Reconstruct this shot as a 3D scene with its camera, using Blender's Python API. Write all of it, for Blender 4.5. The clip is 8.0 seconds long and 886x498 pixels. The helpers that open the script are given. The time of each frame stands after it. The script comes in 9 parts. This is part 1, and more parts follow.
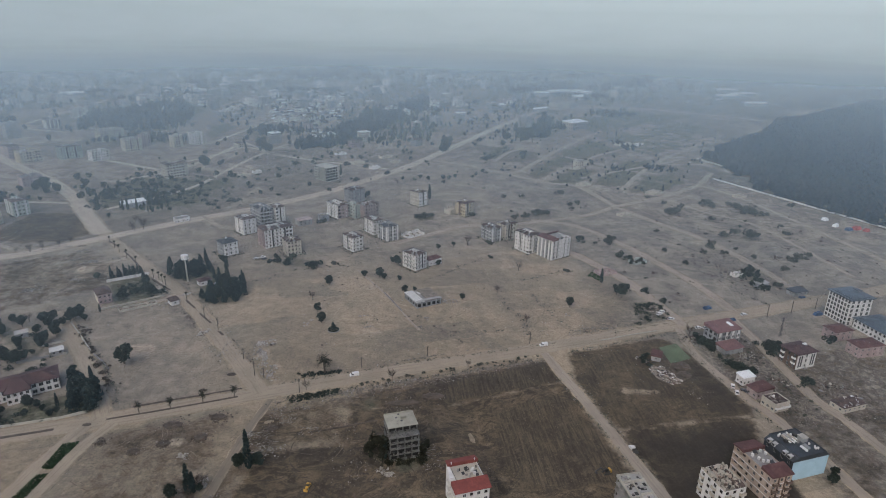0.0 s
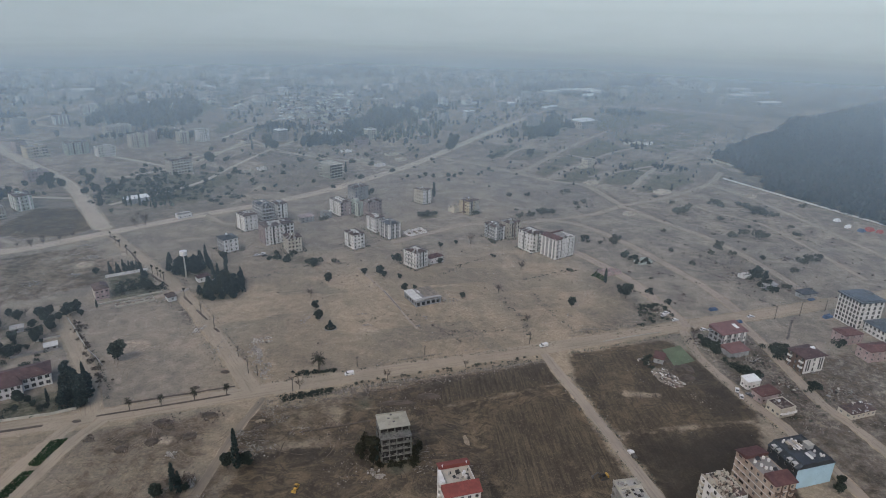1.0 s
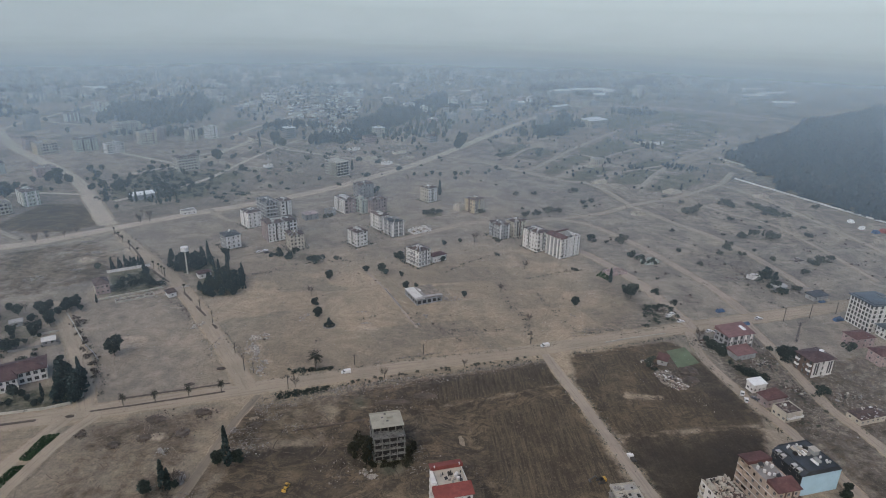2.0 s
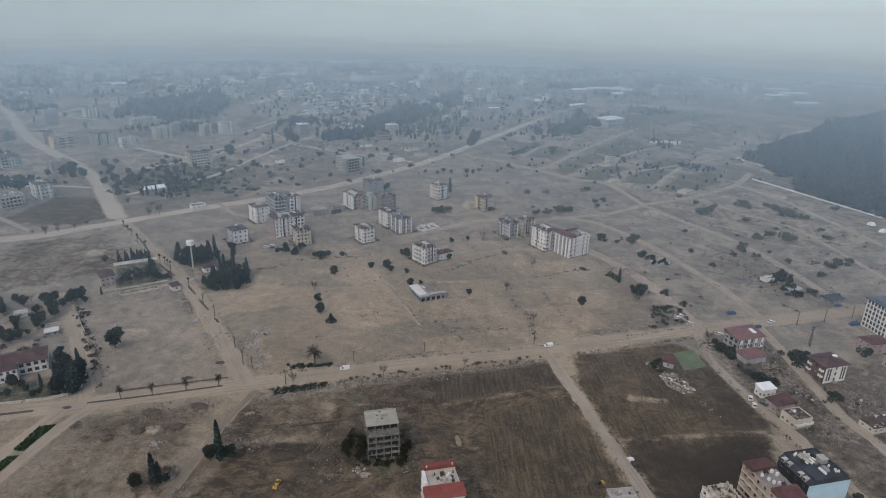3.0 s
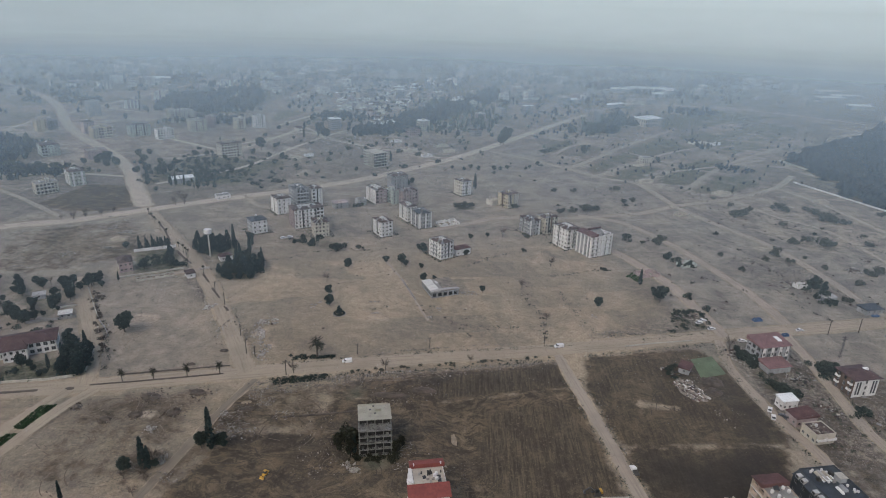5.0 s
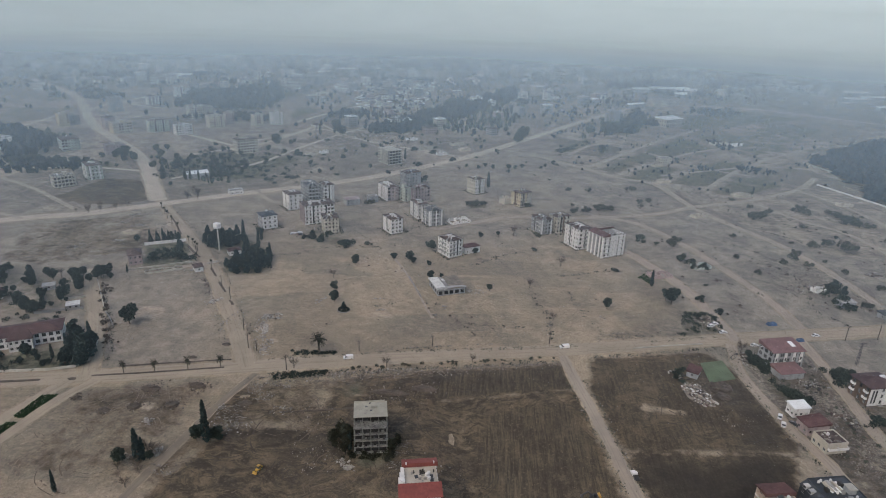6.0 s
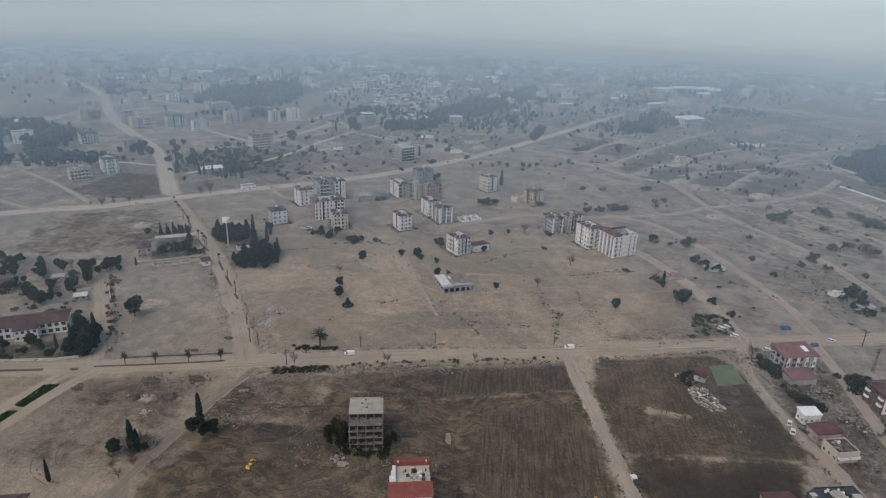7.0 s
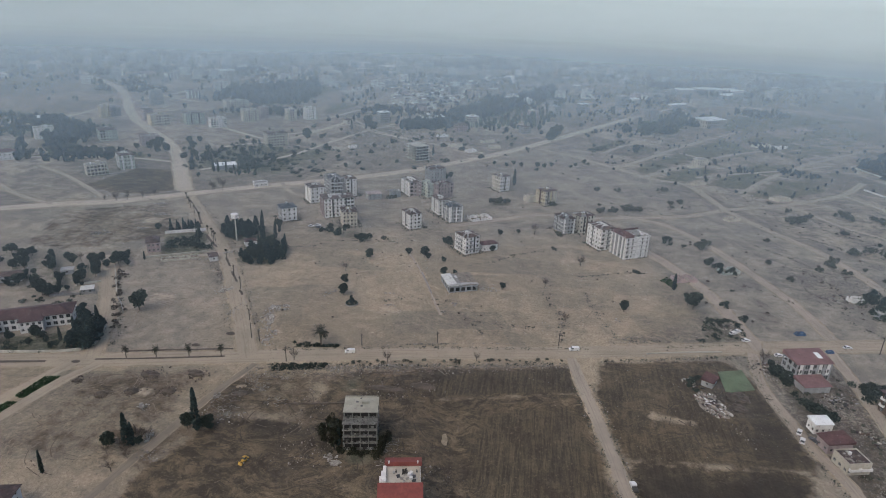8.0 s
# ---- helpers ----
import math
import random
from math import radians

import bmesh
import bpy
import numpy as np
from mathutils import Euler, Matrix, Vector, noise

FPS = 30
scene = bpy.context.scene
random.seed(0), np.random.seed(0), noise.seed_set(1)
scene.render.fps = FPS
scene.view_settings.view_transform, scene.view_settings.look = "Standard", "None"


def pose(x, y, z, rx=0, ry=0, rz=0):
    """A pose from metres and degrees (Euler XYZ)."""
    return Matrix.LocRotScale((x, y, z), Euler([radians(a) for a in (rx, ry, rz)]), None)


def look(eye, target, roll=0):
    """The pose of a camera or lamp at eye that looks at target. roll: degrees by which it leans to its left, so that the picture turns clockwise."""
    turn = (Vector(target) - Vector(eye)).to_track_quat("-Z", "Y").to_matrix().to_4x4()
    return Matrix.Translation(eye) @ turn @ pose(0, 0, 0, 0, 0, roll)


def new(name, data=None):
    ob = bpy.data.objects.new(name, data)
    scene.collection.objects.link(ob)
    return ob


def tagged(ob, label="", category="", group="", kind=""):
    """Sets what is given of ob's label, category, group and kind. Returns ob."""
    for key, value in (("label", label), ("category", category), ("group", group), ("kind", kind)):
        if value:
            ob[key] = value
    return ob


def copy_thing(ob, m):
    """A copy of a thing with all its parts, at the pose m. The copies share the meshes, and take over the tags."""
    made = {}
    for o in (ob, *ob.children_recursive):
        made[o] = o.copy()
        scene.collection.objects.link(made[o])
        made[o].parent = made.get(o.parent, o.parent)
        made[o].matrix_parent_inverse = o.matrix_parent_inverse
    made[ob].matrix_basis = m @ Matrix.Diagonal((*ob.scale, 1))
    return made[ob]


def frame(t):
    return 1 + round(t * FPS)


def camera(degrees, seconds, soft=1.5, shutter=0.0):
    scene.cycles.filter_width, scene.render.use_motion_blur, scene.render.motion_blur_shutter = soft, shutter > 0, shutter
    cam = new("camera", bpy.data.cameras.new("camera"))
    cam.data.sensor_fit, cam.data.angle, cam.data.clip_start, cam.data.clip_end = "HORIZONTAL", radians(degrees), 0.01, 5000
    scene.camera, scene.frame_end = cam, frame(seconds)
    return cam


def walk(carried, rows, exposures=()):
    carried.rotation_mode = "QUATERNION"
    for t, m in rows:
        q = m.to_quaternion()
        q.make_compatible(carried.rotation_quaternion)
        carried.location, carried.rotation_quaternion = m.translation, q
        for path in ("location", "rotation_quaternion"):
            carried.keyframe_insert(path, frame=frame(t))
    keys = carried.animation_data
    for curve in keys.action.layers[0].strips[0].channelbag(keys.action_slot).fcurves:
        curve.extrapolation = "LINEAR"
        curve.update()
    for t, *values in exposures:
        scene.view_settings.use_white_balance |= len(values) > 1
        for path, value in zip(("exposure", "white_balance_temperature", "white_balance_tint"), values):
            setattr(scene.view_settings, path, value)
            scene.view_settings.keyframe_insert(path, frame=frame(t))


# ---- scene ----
cam = camera(71.4, 8.0, soft=1.0)

PATH = [
    (0, (32.957, -284.109, 176.298), (33.14, -282.246, 175.594), 1.2),
    (0.5, (36.213, -281.534, 174.893), (36.381, -279.67, 174.188), 1.3),
    (1, (40.179, -279.016, 173.331), (40.328, -277.15, 172.624), 1.3),
    (1.5, (43.46, -277.108, 171.813), (43.592, -275.241, 171.107), 1.3),
    (3, (55.246, -271.364, 167.481), (55.3, -269.495, 166.77), 1.5),
    (3.5, (59.046, -269.646, 166.138), (59.07, -267.777, 165.426), 1.6),
    (4, (63.158, -268.026, 164.8), (63.15, -266.158, 164.085), 1.7),
    (4.5, (66.999, -266.556, 163.578), (66.96, -264.688, 162.863), 1.7),
    (6, (78.963, -260.955, 159.591), (78.826, -259.093, 158.874), 1.9),
    (6.5, (82.807, -259.102, 158.408), (82.638, -257.243, 157.689), 1.9),
    (7, (86.794, -256.985, 157.227), (86.593, -255.131, 156.506), 2.0),
    (7.5, (90.697, -254.865, 155.992), (90.464, -253.014, 155.271), 2.1),
    (8, (94.532, -252.391, 154.835), (94.267, -250.545, 154.114), 2.1),
]
walk(cam, [(t, look(eye, target, roll)) for t, eye, target, roll in PATH], [(0, 0.09, 6720, 10), (3, 0.17, 6780, 10), (5, 0.19, 6830, 10), (6.3, 0.19, 6910, 10), (8, 0.21, 6810, 10)])

# ---- world, sun, haze light ----
SUN_ELEV, SUN_AZ = 48.0, 215.0
world = bpy.data.worlds.new("hazy_sky")
scene.world = world
world.use_nodes = True
wn = world.node_tree.nodes
sky = wn.new("ShaderNodeTexSky")
sky.sky_type, sky.sun_disc = "NISHITA", False
sky.sun_elevation, sky.sun_rotation = radians(SUN_ELEV), radians(SUN_AZ)
sky.air_density, sky.dust_density, sky.ozone_density = 1.0, 3.2, 1.4
wn["Background"].inputs["Strength"].default_value = 0.17
world.node_tree.links.new(sky.outputs[0], wn["Background"].inputs["Color"])

sun = new("sun", bpy.data.lights.new("sun", "SUN"))
sun.data.energy, sun.data.angle, sun.data.color = 0.55, radians(60), (1.0, 0.95, 0.88)
_a, _e = radians(SUN_AZ), radians(SUN_ELEV)
sun.matrix_world = look((math.sin(_a) * math.cos(_e) * 100, math.cos(_a) * math.cos(_e) * 100, math.sin(_e) * 100), (0, 0, 0))


# Density and tint of the sheets that stand in for haze, fitted to the view.
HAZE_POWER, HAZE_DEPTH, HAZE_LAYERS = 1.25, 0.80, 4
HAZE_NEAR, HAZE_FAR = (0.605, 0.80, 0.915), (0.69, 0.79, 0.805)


# ---- materials ----
def nodes_of(name):
    m = bpy.data.materials.new(name)
    m.use_nodes = True
    return m, m.node_tree, m.node_tree.nodes["Principled BSDF"]


def add(tree, kind, ins=None, operation="", interpolation_type="", attribute_name=""):
    n = tree.nodes.new(kind)
    if operation:
        n.operation = operation
    if interpolation_type:
        n.interpolation_type = interpolation_type
    if attribute_name:
        n.attribute_name = attribute_name
    for k, v in (ins or {}).items():
        if isinstance(v, bpy.types.NodeSocket):
            tree.links.new(v, n.inputs[k])
        else:
            n.inputs[k].default_value = v
    return n


def noise_fac(tree, vec, scale, detail=4.0, rough=0.55):
    return add(tree, "ShaderNodeTexNoise", {"Vector": vec, "Scale": scale, "Detail": detail, "Roughness": rough}).outputs["Fac"]


def ramp(tree, fac, a, b, lo=0.0, hi=1.0):
    return add(tree, "ShaderNodeMapRange", {"Value": fac, "From Min": a, "From Max": b, "To Min": lo, "To Max": hi}, interpolation_type="SMOOTHSTEP").outputs[0]


def math_n(tree, op, a, b):
    return add(tree, "ShaderNodeMath", {0: a, 1: b}, operation=op).outputs[0]


def mix(tree, fac, a, b):
    n = tree.nodes.new("ShaderNodeMix")
    n.data_type = "RGBA"
    for i, v in ((0, fac), (6, a), (7, b)):
        if isinstance(v, bpy.types.NodeSocket):
            tree.links.new(v, n.inputs[i])
        else:
            n.inputs[i].default_value = v if i == 0 else (*v[:3], 1.0)
    return n.outputs[2]


def shade(c, k):
    return tuple(max(0.0, min(1.0, v * k)) for v in c)


def surface(name, base, rough=0.85, var=0.18, coarse=0.25, fine=3.0, bump=0.3, metal=0.0, stain=None, stain_at=0.6, streak=1.0, per_object=0.0):
    """A plain material: grain and blotches at two scales, and stains where asked."""
    m, t, p = nodes_of(name)
    vec = add(t, "ShaderNodeTexCoord").outputs["Object"]
    if streak != 1.0:
        vec = add(t, "ShaderNodeMapping", {"Vector": vec, "Scale": (1, 1, streak)}).outputs[0]
    big = noise_fac(t, vec, coarse, 3)
    small = noise_fac(t, vec, fine, 5)
    col = mix(t, ramp(t, big, 0.3, 0.7), shade(base, 1 - var), shade(base, 1 + var))
    col = mix(t, ramp(t, small, 0.35, 0.75, 0, 0.6), col, shade(base, 1 - 1.6 * var))
    if stain:
        col = mix(t, ramp(t, noise_fac(t, vec, coarse * 2.7, 6, 0.7), stain_at, stain_at + 0.12, 0, 0.85), col, stain)
    if per_object:
        rnd = add(t, "ShaderNodeObjectInfo").outputs["Random"]
        col = mix(t, math_n(t, "MULTIPLY", rnd, per_object), col, shade(base, 0.35))
    t.links.new(col, p.inputs["Base Color"])
    p.inputs["Roughness"].default_value, p.inputs["Metallic"].default_value = rough, metal
    if bump:
        b = add(t, "ShaderNodeBump", {"Height": small, "Strength": bump, "Distance": 0.1})
        t.links.new(b.outputs[0], p.inputs["Normal"])
    return m


def ground_colour(t):
    """Dry earth with ploughed soil, grass and pale rubble dust where the attributes say so."""
    vec = add(t, "ShaderNodeTexCoord").outputs["Object"]
    n1, n2, n3, n4 = (noise_fac(t, vec, s, 6, 0.65) for s in (0.012, 0.05, 0.22, 1.3))
    col = mix(t, ramp(t, n1, 0.4, 0.6), (0.19, 0.158, 0.118), (0.272, 0.224, 0.162))
    col = mix(t, ramp(t, n2, 0.42, 0.64, 0, 0.35), col, (0.17, 0.142, 0.114))
    # old plots: each patch between the vanished walls keeps its own tone
    square = add(t, "ShaderNodeMapping", {"Vector": vec, "Rotation": (0, 0, radians(-14)), "Scale": (1.0, 1.5, 1)}).outputs[0]
    square = mix(t, 0.05, square, add(t, "ShaderNodeTexNoise", {"Vector": vec, "Scale": 0.03, "Detail": 4.0}).outputs["Color"])
    lot = add(t, "ShaderNodeTexVoronoi", {"Vector": square, "Scale": 0.028, "Randomness": 0.55})
    lot.distance = "CHEBYCHEV"
    lot_tone = add(t, "ShaderNodeSeparateColor", {0: lot.outputs["Color"]}).outputs[0]
    col = mix(t, ramp(t, lot_tone, 0.5, 0.95, 0, 0.4), col, (0.145, 0.13, 0.105))
    col = mix(t, ramp(t, lot_tone, 0.5, 0.1, 0, 0.35), col, (0.33, 0.262, 0.188))
    col = mix(t, ramp(t, noise_fac(t, vec, 0.09, 7, 0.72), 0.53, 0.68, 0, 0.35), col, (0.325, 0.265, 0.193))
    col = mix(t, ramp(t, noise_fac(t, vec, 0.035, 8, 0.75), 0.53, 0.66, 0, 0.38), col, (0.12, 0.107, 0.086))
    col = mix(t, ramp(t, n3, 0.54, 0.64, 0, 0.25), col, (0.125, 0.106, 0.086))
    scrape = add(t, "ShaderNodeTexWave", {"Vector": vec, "Scale": 0.03, "Distortion": 30.0, "Detail": 4.0, "Detail Scale": 0.35, "Detail Roughness": 0.7}).outputs["Fac"]
    col = mix(t, math_n(t, "MULTIPLY", ramp(t, scrape, 0.93, 0.99, 0, 0.3), ramp(t, n2, 0.45, 0.6)), col, (0.12, 0.1, 0.082))
    col = mix(t, math_n(t, "MULTIPLY", ramp(t, scrape, 0.07, 0.01, 0, 0.3), ramp(t, n1, 0.45, 0.6)), col, (0.35, 0.29, 0.21))
    col = mix(t, ramp(t, n4, 0.57, 0.62, 0, 0.5), col, (0.11, 0.096, 0.076))
    col = mix(t, ramp(t, noise_fac(t, vec, 0.55, 7, 0.8), 0.565, 0.61, 0, 0.5), col, (0.345, 0.29, 0.222))
    col = mix(t, ramp(t, noise_fac(t, vec, 2.6, 4, 0.7), 0.57, 0.63, 0, 0.4), col, (0.075, 0.067, 0.054))

    def attr(name):
        return add(t, "ShaderNodeAttribute", attribute_name=name).outputs["Fac"]

    def mask(name, spread, lo, hi):
        jitter = math_n(t, "MULTIPLY", math_n(t, "SUBTRACT", math_n(t, "ADD", math_n(t, "MULTIPLY", n2, 0.5), math_n(t, "MULTIPLY", n3, 0.5)), 0.5), spread)
        return ramp(t, math_n(t, "ADD", attr(name), jitter), lo, hi)

    # grey dusty ground; its blend also carries haze put into the base colour
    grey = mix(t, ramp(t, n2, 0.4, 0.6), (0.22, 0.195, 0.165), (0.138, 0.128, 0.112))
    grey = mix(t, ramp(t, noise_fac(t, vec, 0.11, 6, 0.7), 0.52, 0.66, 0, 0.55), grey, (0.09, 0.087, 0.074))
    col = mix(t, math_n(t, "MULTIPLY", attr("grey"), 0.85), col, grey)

    # far parcels, each of its own tone, with pale tracks between them
    turned = add(t, "ShaderNodeMapping", {"Vector": vec, "Rotation": (0, 0, radians(-36)), "Scale": (1.0, 0.62, 1)}).outputs[0]
    cell = add(t, "ShaderNodeTexVoronoi", {"Vector": turned, "Scale": 0.014, "Randomness": 0.75})
    tone = add(t, "ShaderNodeSeparateColor", {0: cell.outputs["Color"]}).outputs[0]
    plots = mix(t, tone, (0.135, 0.12, 0.098), (0.30, 0.25, 0.2))
    plots = mix(t, ramp(t, n2, 0.42, 0.6, 0, 0.6), plots, (0.085, 0.08, 0.066))
    plots = mix(t, ramp(t, n3, 0.5, 0.6, 0, 0.5), plots, (0.05, 0.052, 0.04))
    edge = add(t, "ShaderNodeTexVoronoi", {"Vector": turned, "Scale": 0.014, "Randomness": 0.75})
    edge.feature = "DISTANCE_TO_EDGE"
    line = ramp(t, math_n(t, "ADD", edge.outputs["Distance"], math_n(t, "MULTIPLY", math_n(t, "SUBTRACT", n2, 0.5), 0.05)), 0.01, 0.03, 0.2, 0.0)
    plots = mix(t, line, plots, (0.33, 0.285, 0.23))
    col = mix(t, math_n(t, "MULTIPLY", attr("parcels"), 0.9), col, plots)

    furrow = add(t, "ShaderNodeMapping", {"Vector": vec, "Rotation": (0, 0, radians(-8)), "Scale": (1.0, 0.06, 1)}).outputs[0]
    nf = noise_fac(t, furrow, 0.95, 6, 0.75)
    scrapes = []
    warp = add(t, "ShaderNodeTexNoise", {"Vector": vec, "Scale": 0.045, "Detail": 3.0}).outputs["Color"]
    warp = add(t, "ShaderNodeVectorMath", {0: vec, 1: add(t, "ShaderNodeVectorMath", {0: warp, 1: (26.0, 26.0, 0.0)}, operation="MULTIPLY").outputs[0]}, operation="ADD").outputs[0]
    for turn, long in ((20, 0.5), (-55, 0.6)):
        sweep = add(t, "ShaderNodeMapping", {"Vector": warp, "Rotation": (0, 0, radians(turn)), "Scale": (long, 1.0, 1)}).outputs[0]
        scrapes.append(add(t, "ShaderNodeTexNoise", {"Vector": sweep, "Scale": 0.22, "Detail": 9.0, "Roughness": 0.78, "Distortion": 0.5}).outputs[0])
    nsw = mix(t, ramp(t, noise_fac(t, vec, 0.03, 3), 0.44, 0.56), scrapes[0], scrapes[1])
    ploughed = mix(t, ramp(t, nf, 0.36, 0.66), (0.037, 0.0295, 0.0195), (0.103, 0.082, 0.0535))
    graded = mix(t, ramp(t, nsw, 0.42, 0.6), (0.041, 0.0325, 0.0215), (0.145, 0.113, 0.073))
    soil = mix(t, ramp(t, math_n(t, "ADD", attr("furrow"), math_n(t, "MULTIPLY", math_n(t, "SUBTRACT", n2, 0.5), 0.8)), 0.3, 0.7), graded, ploughed)
    soil = mix(t, ramp(t, n2, 0.46, 0.62, 0, 0.55), soil, (0.029, 0.0215, 0.0145))
    soil = mix(t, ramp(t, noise_fac(t, vec, 0.1, 7, 0.75), 0.54, 0.66, 0, 0.42), soil, (0.138, 0.11, 0.078))
    soil = mix(t, ramp(t, n4, 0.555, 0.62, 0, 0.5), soil, (0.022, 0.018, 0.0135))
    soil = mix(t, ramp(t, noise_fac(t, vec, 0.7, 6, 0.8), 0.57, 0.61, 0, 0.5), soil, (0.155, 0.122, 0.082))
    soil = mix(t, math_n(t, "MULTIPLY", attr("moist"), ramp(t, n2, 0.3, 0.6, 0.55, 0.9)), soil, (0.021, 0.0174, 0.0135))
    scraped = mix(t, ramp(t, nsw, 0.4, 0.62), (0.09, 0.0745, 0.0545), (0.185, 0.153, 0.11))
    scraped = mix(t, ramp(t, n4, 0.54, 0.62, 0, 0.5), scraped, (0.055, 0.047, 0.038))
    col = mix(t, math_n(t, "MULTIPLY", attr("graded"), ramp(t, n2, 0.3, 0.6, 1.0, 0.7)), col, scraped)
    col = mix(t, mask("soil", 1.5, 0.3, 0.68), col, soil)
    gr = mix(t, ramp(t, n3, 0.4, 0.6), (0.05, 0.054, 0.036), (0.115, 0.108, 0.076))
    col = mix(t, mask("grass", 1.8, 0.36, 0.8), col, gr)
    col = mix(t, mask("pale", 1.6, 0.5, 0.85), col, (0.335, 0.282, 0.218))
    deb = attr("rubble")
    dk = ramp(t, noise_fac(t, vec, 0.35, 7, 0.75), 0.42, 0.56)
    col = mix(t, math_n(t, "MULTIPLY", deb, math_n(t, "MULTIPLY", dk, 0.85)), col, (0.062, 0.055, 0.047))
    spots = ramp(t, noise_fac(t, vec, 0.6, 8, 0.85), 0.54, 0.6)
    col = mix(t, math_n(t, "MULTIPLY", deb, math_n(t, "MULTIPLY", spots, 0.45)), col, (0.27, 0.24, 0.2))
    # clods, tyre scuffs and dust at two scales
    grain = ramp(t, noise_fac(t, vec, 0.85, 8, 0.82), 0.36, 0.64, 0.83, 1.17)
    patch = ramp(t, noise_fac(t, warp, 0.16, 7, 0.72), 0.34, 0.66, 0.87, 1.13)
    col = add(t, "ShaderNodeHueSaturation", {"Value": math_n(t, "MULTIPLY", grain, patch), "Saturation": 1.06, "Color": col}).outputs[0]
    return col, n3, n4, vec


def ground_material():
    m, t, p = nodes_of("dry_earth")
    col, n3, n4, vec = ground_colour(t)
    t.links.new(col, p.inputs["Base Color"])
    p.inputs["Roughness"].default_value = 0.95
    b = add(t, "ShaderNodeBump", {"Height": math_n(t, "ADD", n3, math_n(t, "MULTIPLY", n4, 0.3)), "Strength": 0.22, "Distance": 0.4})
    t.links.new(b.outputs[0], p.inputs["Normal"])
    return m


def road_material(name, dust, worn):
    m, t, p = nodes_of(name)
    col, n3, n4, vec = ground_colour(t)
    across = add(t, "ShaderNodeAttribute", attribute_name="across").outputs["Fac"]
    along = add(t, "ShaderNodeAttribute", attribute_name="along").outputs["Fac"]
    lane = add(t, "ShaderNodeCombineXYZ", {0: across, 1: math_n(t, "MULTIPLY", along, 0.03), 2: 0.0}).outputs[0]
    ruts = noise_fac(t, lane, 0.9, 5, 0.65)
    road = mix(t, ramp(t, noise_fac(t, vec, 0.06, 5, 0.6), 0.35, 0.68), dust, worn)
    road = mix(t, ramp(t, ruts, 0.47, 0.66, 0, 0.6), road, shade(worn, 0.72))
    road = mix(t, ramp(t, noise_fac(t, vec, 0.5, 6, 0.7), 0.5, 0.75, 0, 0.45), road, shade(worn, 0.75))
    e = add(t, "ShaderNodeAttribute", attribute_name="edge").outputs["Fac"]
    jit = math_n(t, "MULTIPLY", math_n(t, "SUBTRACT", noise_fac(t, vec, 0.22, 6, 0.75), 0.5), 1.6)
    f = ramp(t, math_n(t, "ADD", e, jit), 0.3, 0.6)
    t.links.new(mix(t, f, col, road), p.inputs["Base Color"])
    p.inputs["Roughness"].default_value = 0.93
    b = add(t, "ShaderNodeBump", {"Height": math_n(t, "ADD", n4, ruts), "Strength": 0.4, "Distance": 0.1})
    t.links.new(b.outputs[0], p.inputs["Normal"])
    return m


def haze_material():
    """Haze painted on sheets, denser and less blue away from the camera's spot: it lets part of the light pass and
    scatters the rest.
    """
    m, t, p = nodes_of("distance_haze_sheet")
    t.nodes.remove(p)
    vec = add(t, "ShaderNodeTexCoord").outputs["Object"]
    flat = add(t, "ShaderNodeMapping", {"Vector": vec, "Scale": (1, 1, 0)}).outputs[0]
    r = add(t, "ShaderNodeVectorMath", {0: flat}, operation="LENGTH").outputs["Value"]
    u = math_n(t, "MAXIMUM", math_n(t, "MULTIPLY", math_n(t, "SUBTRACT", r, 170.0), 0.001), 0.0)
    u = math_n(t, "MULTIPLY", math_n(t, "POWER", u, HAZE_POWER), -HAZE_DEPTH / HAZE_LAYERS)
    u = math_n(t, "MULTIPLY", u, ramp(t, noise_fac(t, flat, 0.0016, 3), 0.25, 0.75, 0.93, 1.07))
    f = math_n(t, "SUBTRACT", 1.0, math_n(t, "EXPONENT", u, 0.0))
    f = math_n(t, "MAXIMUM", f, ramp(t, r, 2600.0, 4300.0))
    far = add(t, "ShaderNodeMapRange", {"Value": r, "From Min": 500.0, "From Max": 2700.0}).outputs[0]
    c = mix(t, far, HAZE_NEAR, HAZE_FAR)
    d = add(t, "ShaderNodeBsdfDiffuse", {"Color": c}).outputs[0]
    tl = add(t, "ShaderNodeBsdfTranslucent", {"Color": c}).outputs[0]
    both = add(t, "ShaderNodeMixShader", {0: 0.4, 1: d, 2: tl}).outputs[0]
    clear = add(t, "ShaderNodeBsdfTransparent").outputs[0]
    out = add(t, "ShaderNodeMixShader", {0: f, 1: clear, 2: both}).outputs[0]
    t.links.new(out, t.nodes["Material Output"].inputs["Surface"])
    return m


def leaf_material(name, a, b):
    m, t, p = nodes_of(name)
    vec = add(t, "ShaderNodeTexCoord").outputs["Object"]
    isl = add(t, "ShaderNodeNewGeometry").outputs["Random Per Island"]
    rnd = add(t, "ShaderNodeObjectInfo").outputs["Random"]
    col = mix(t, isl, a, b)
    col = mix(t, math_n(t, "MULTIPLY", rnd, 0.5), col, shade(b, 0.8))
    col = mix(t, ramp(t, noise_fac(t, vec, 2.0, 3), 0.5, 0.8, 0, 0.4), col, shade(a, 0.6))
    t.links.new(col, p.inputs["Base Color"])
    p.inputs["Roughness"].default_value = 0.8
    p.inputs["Specular IOR Level"].default_value = 0.18
    return m


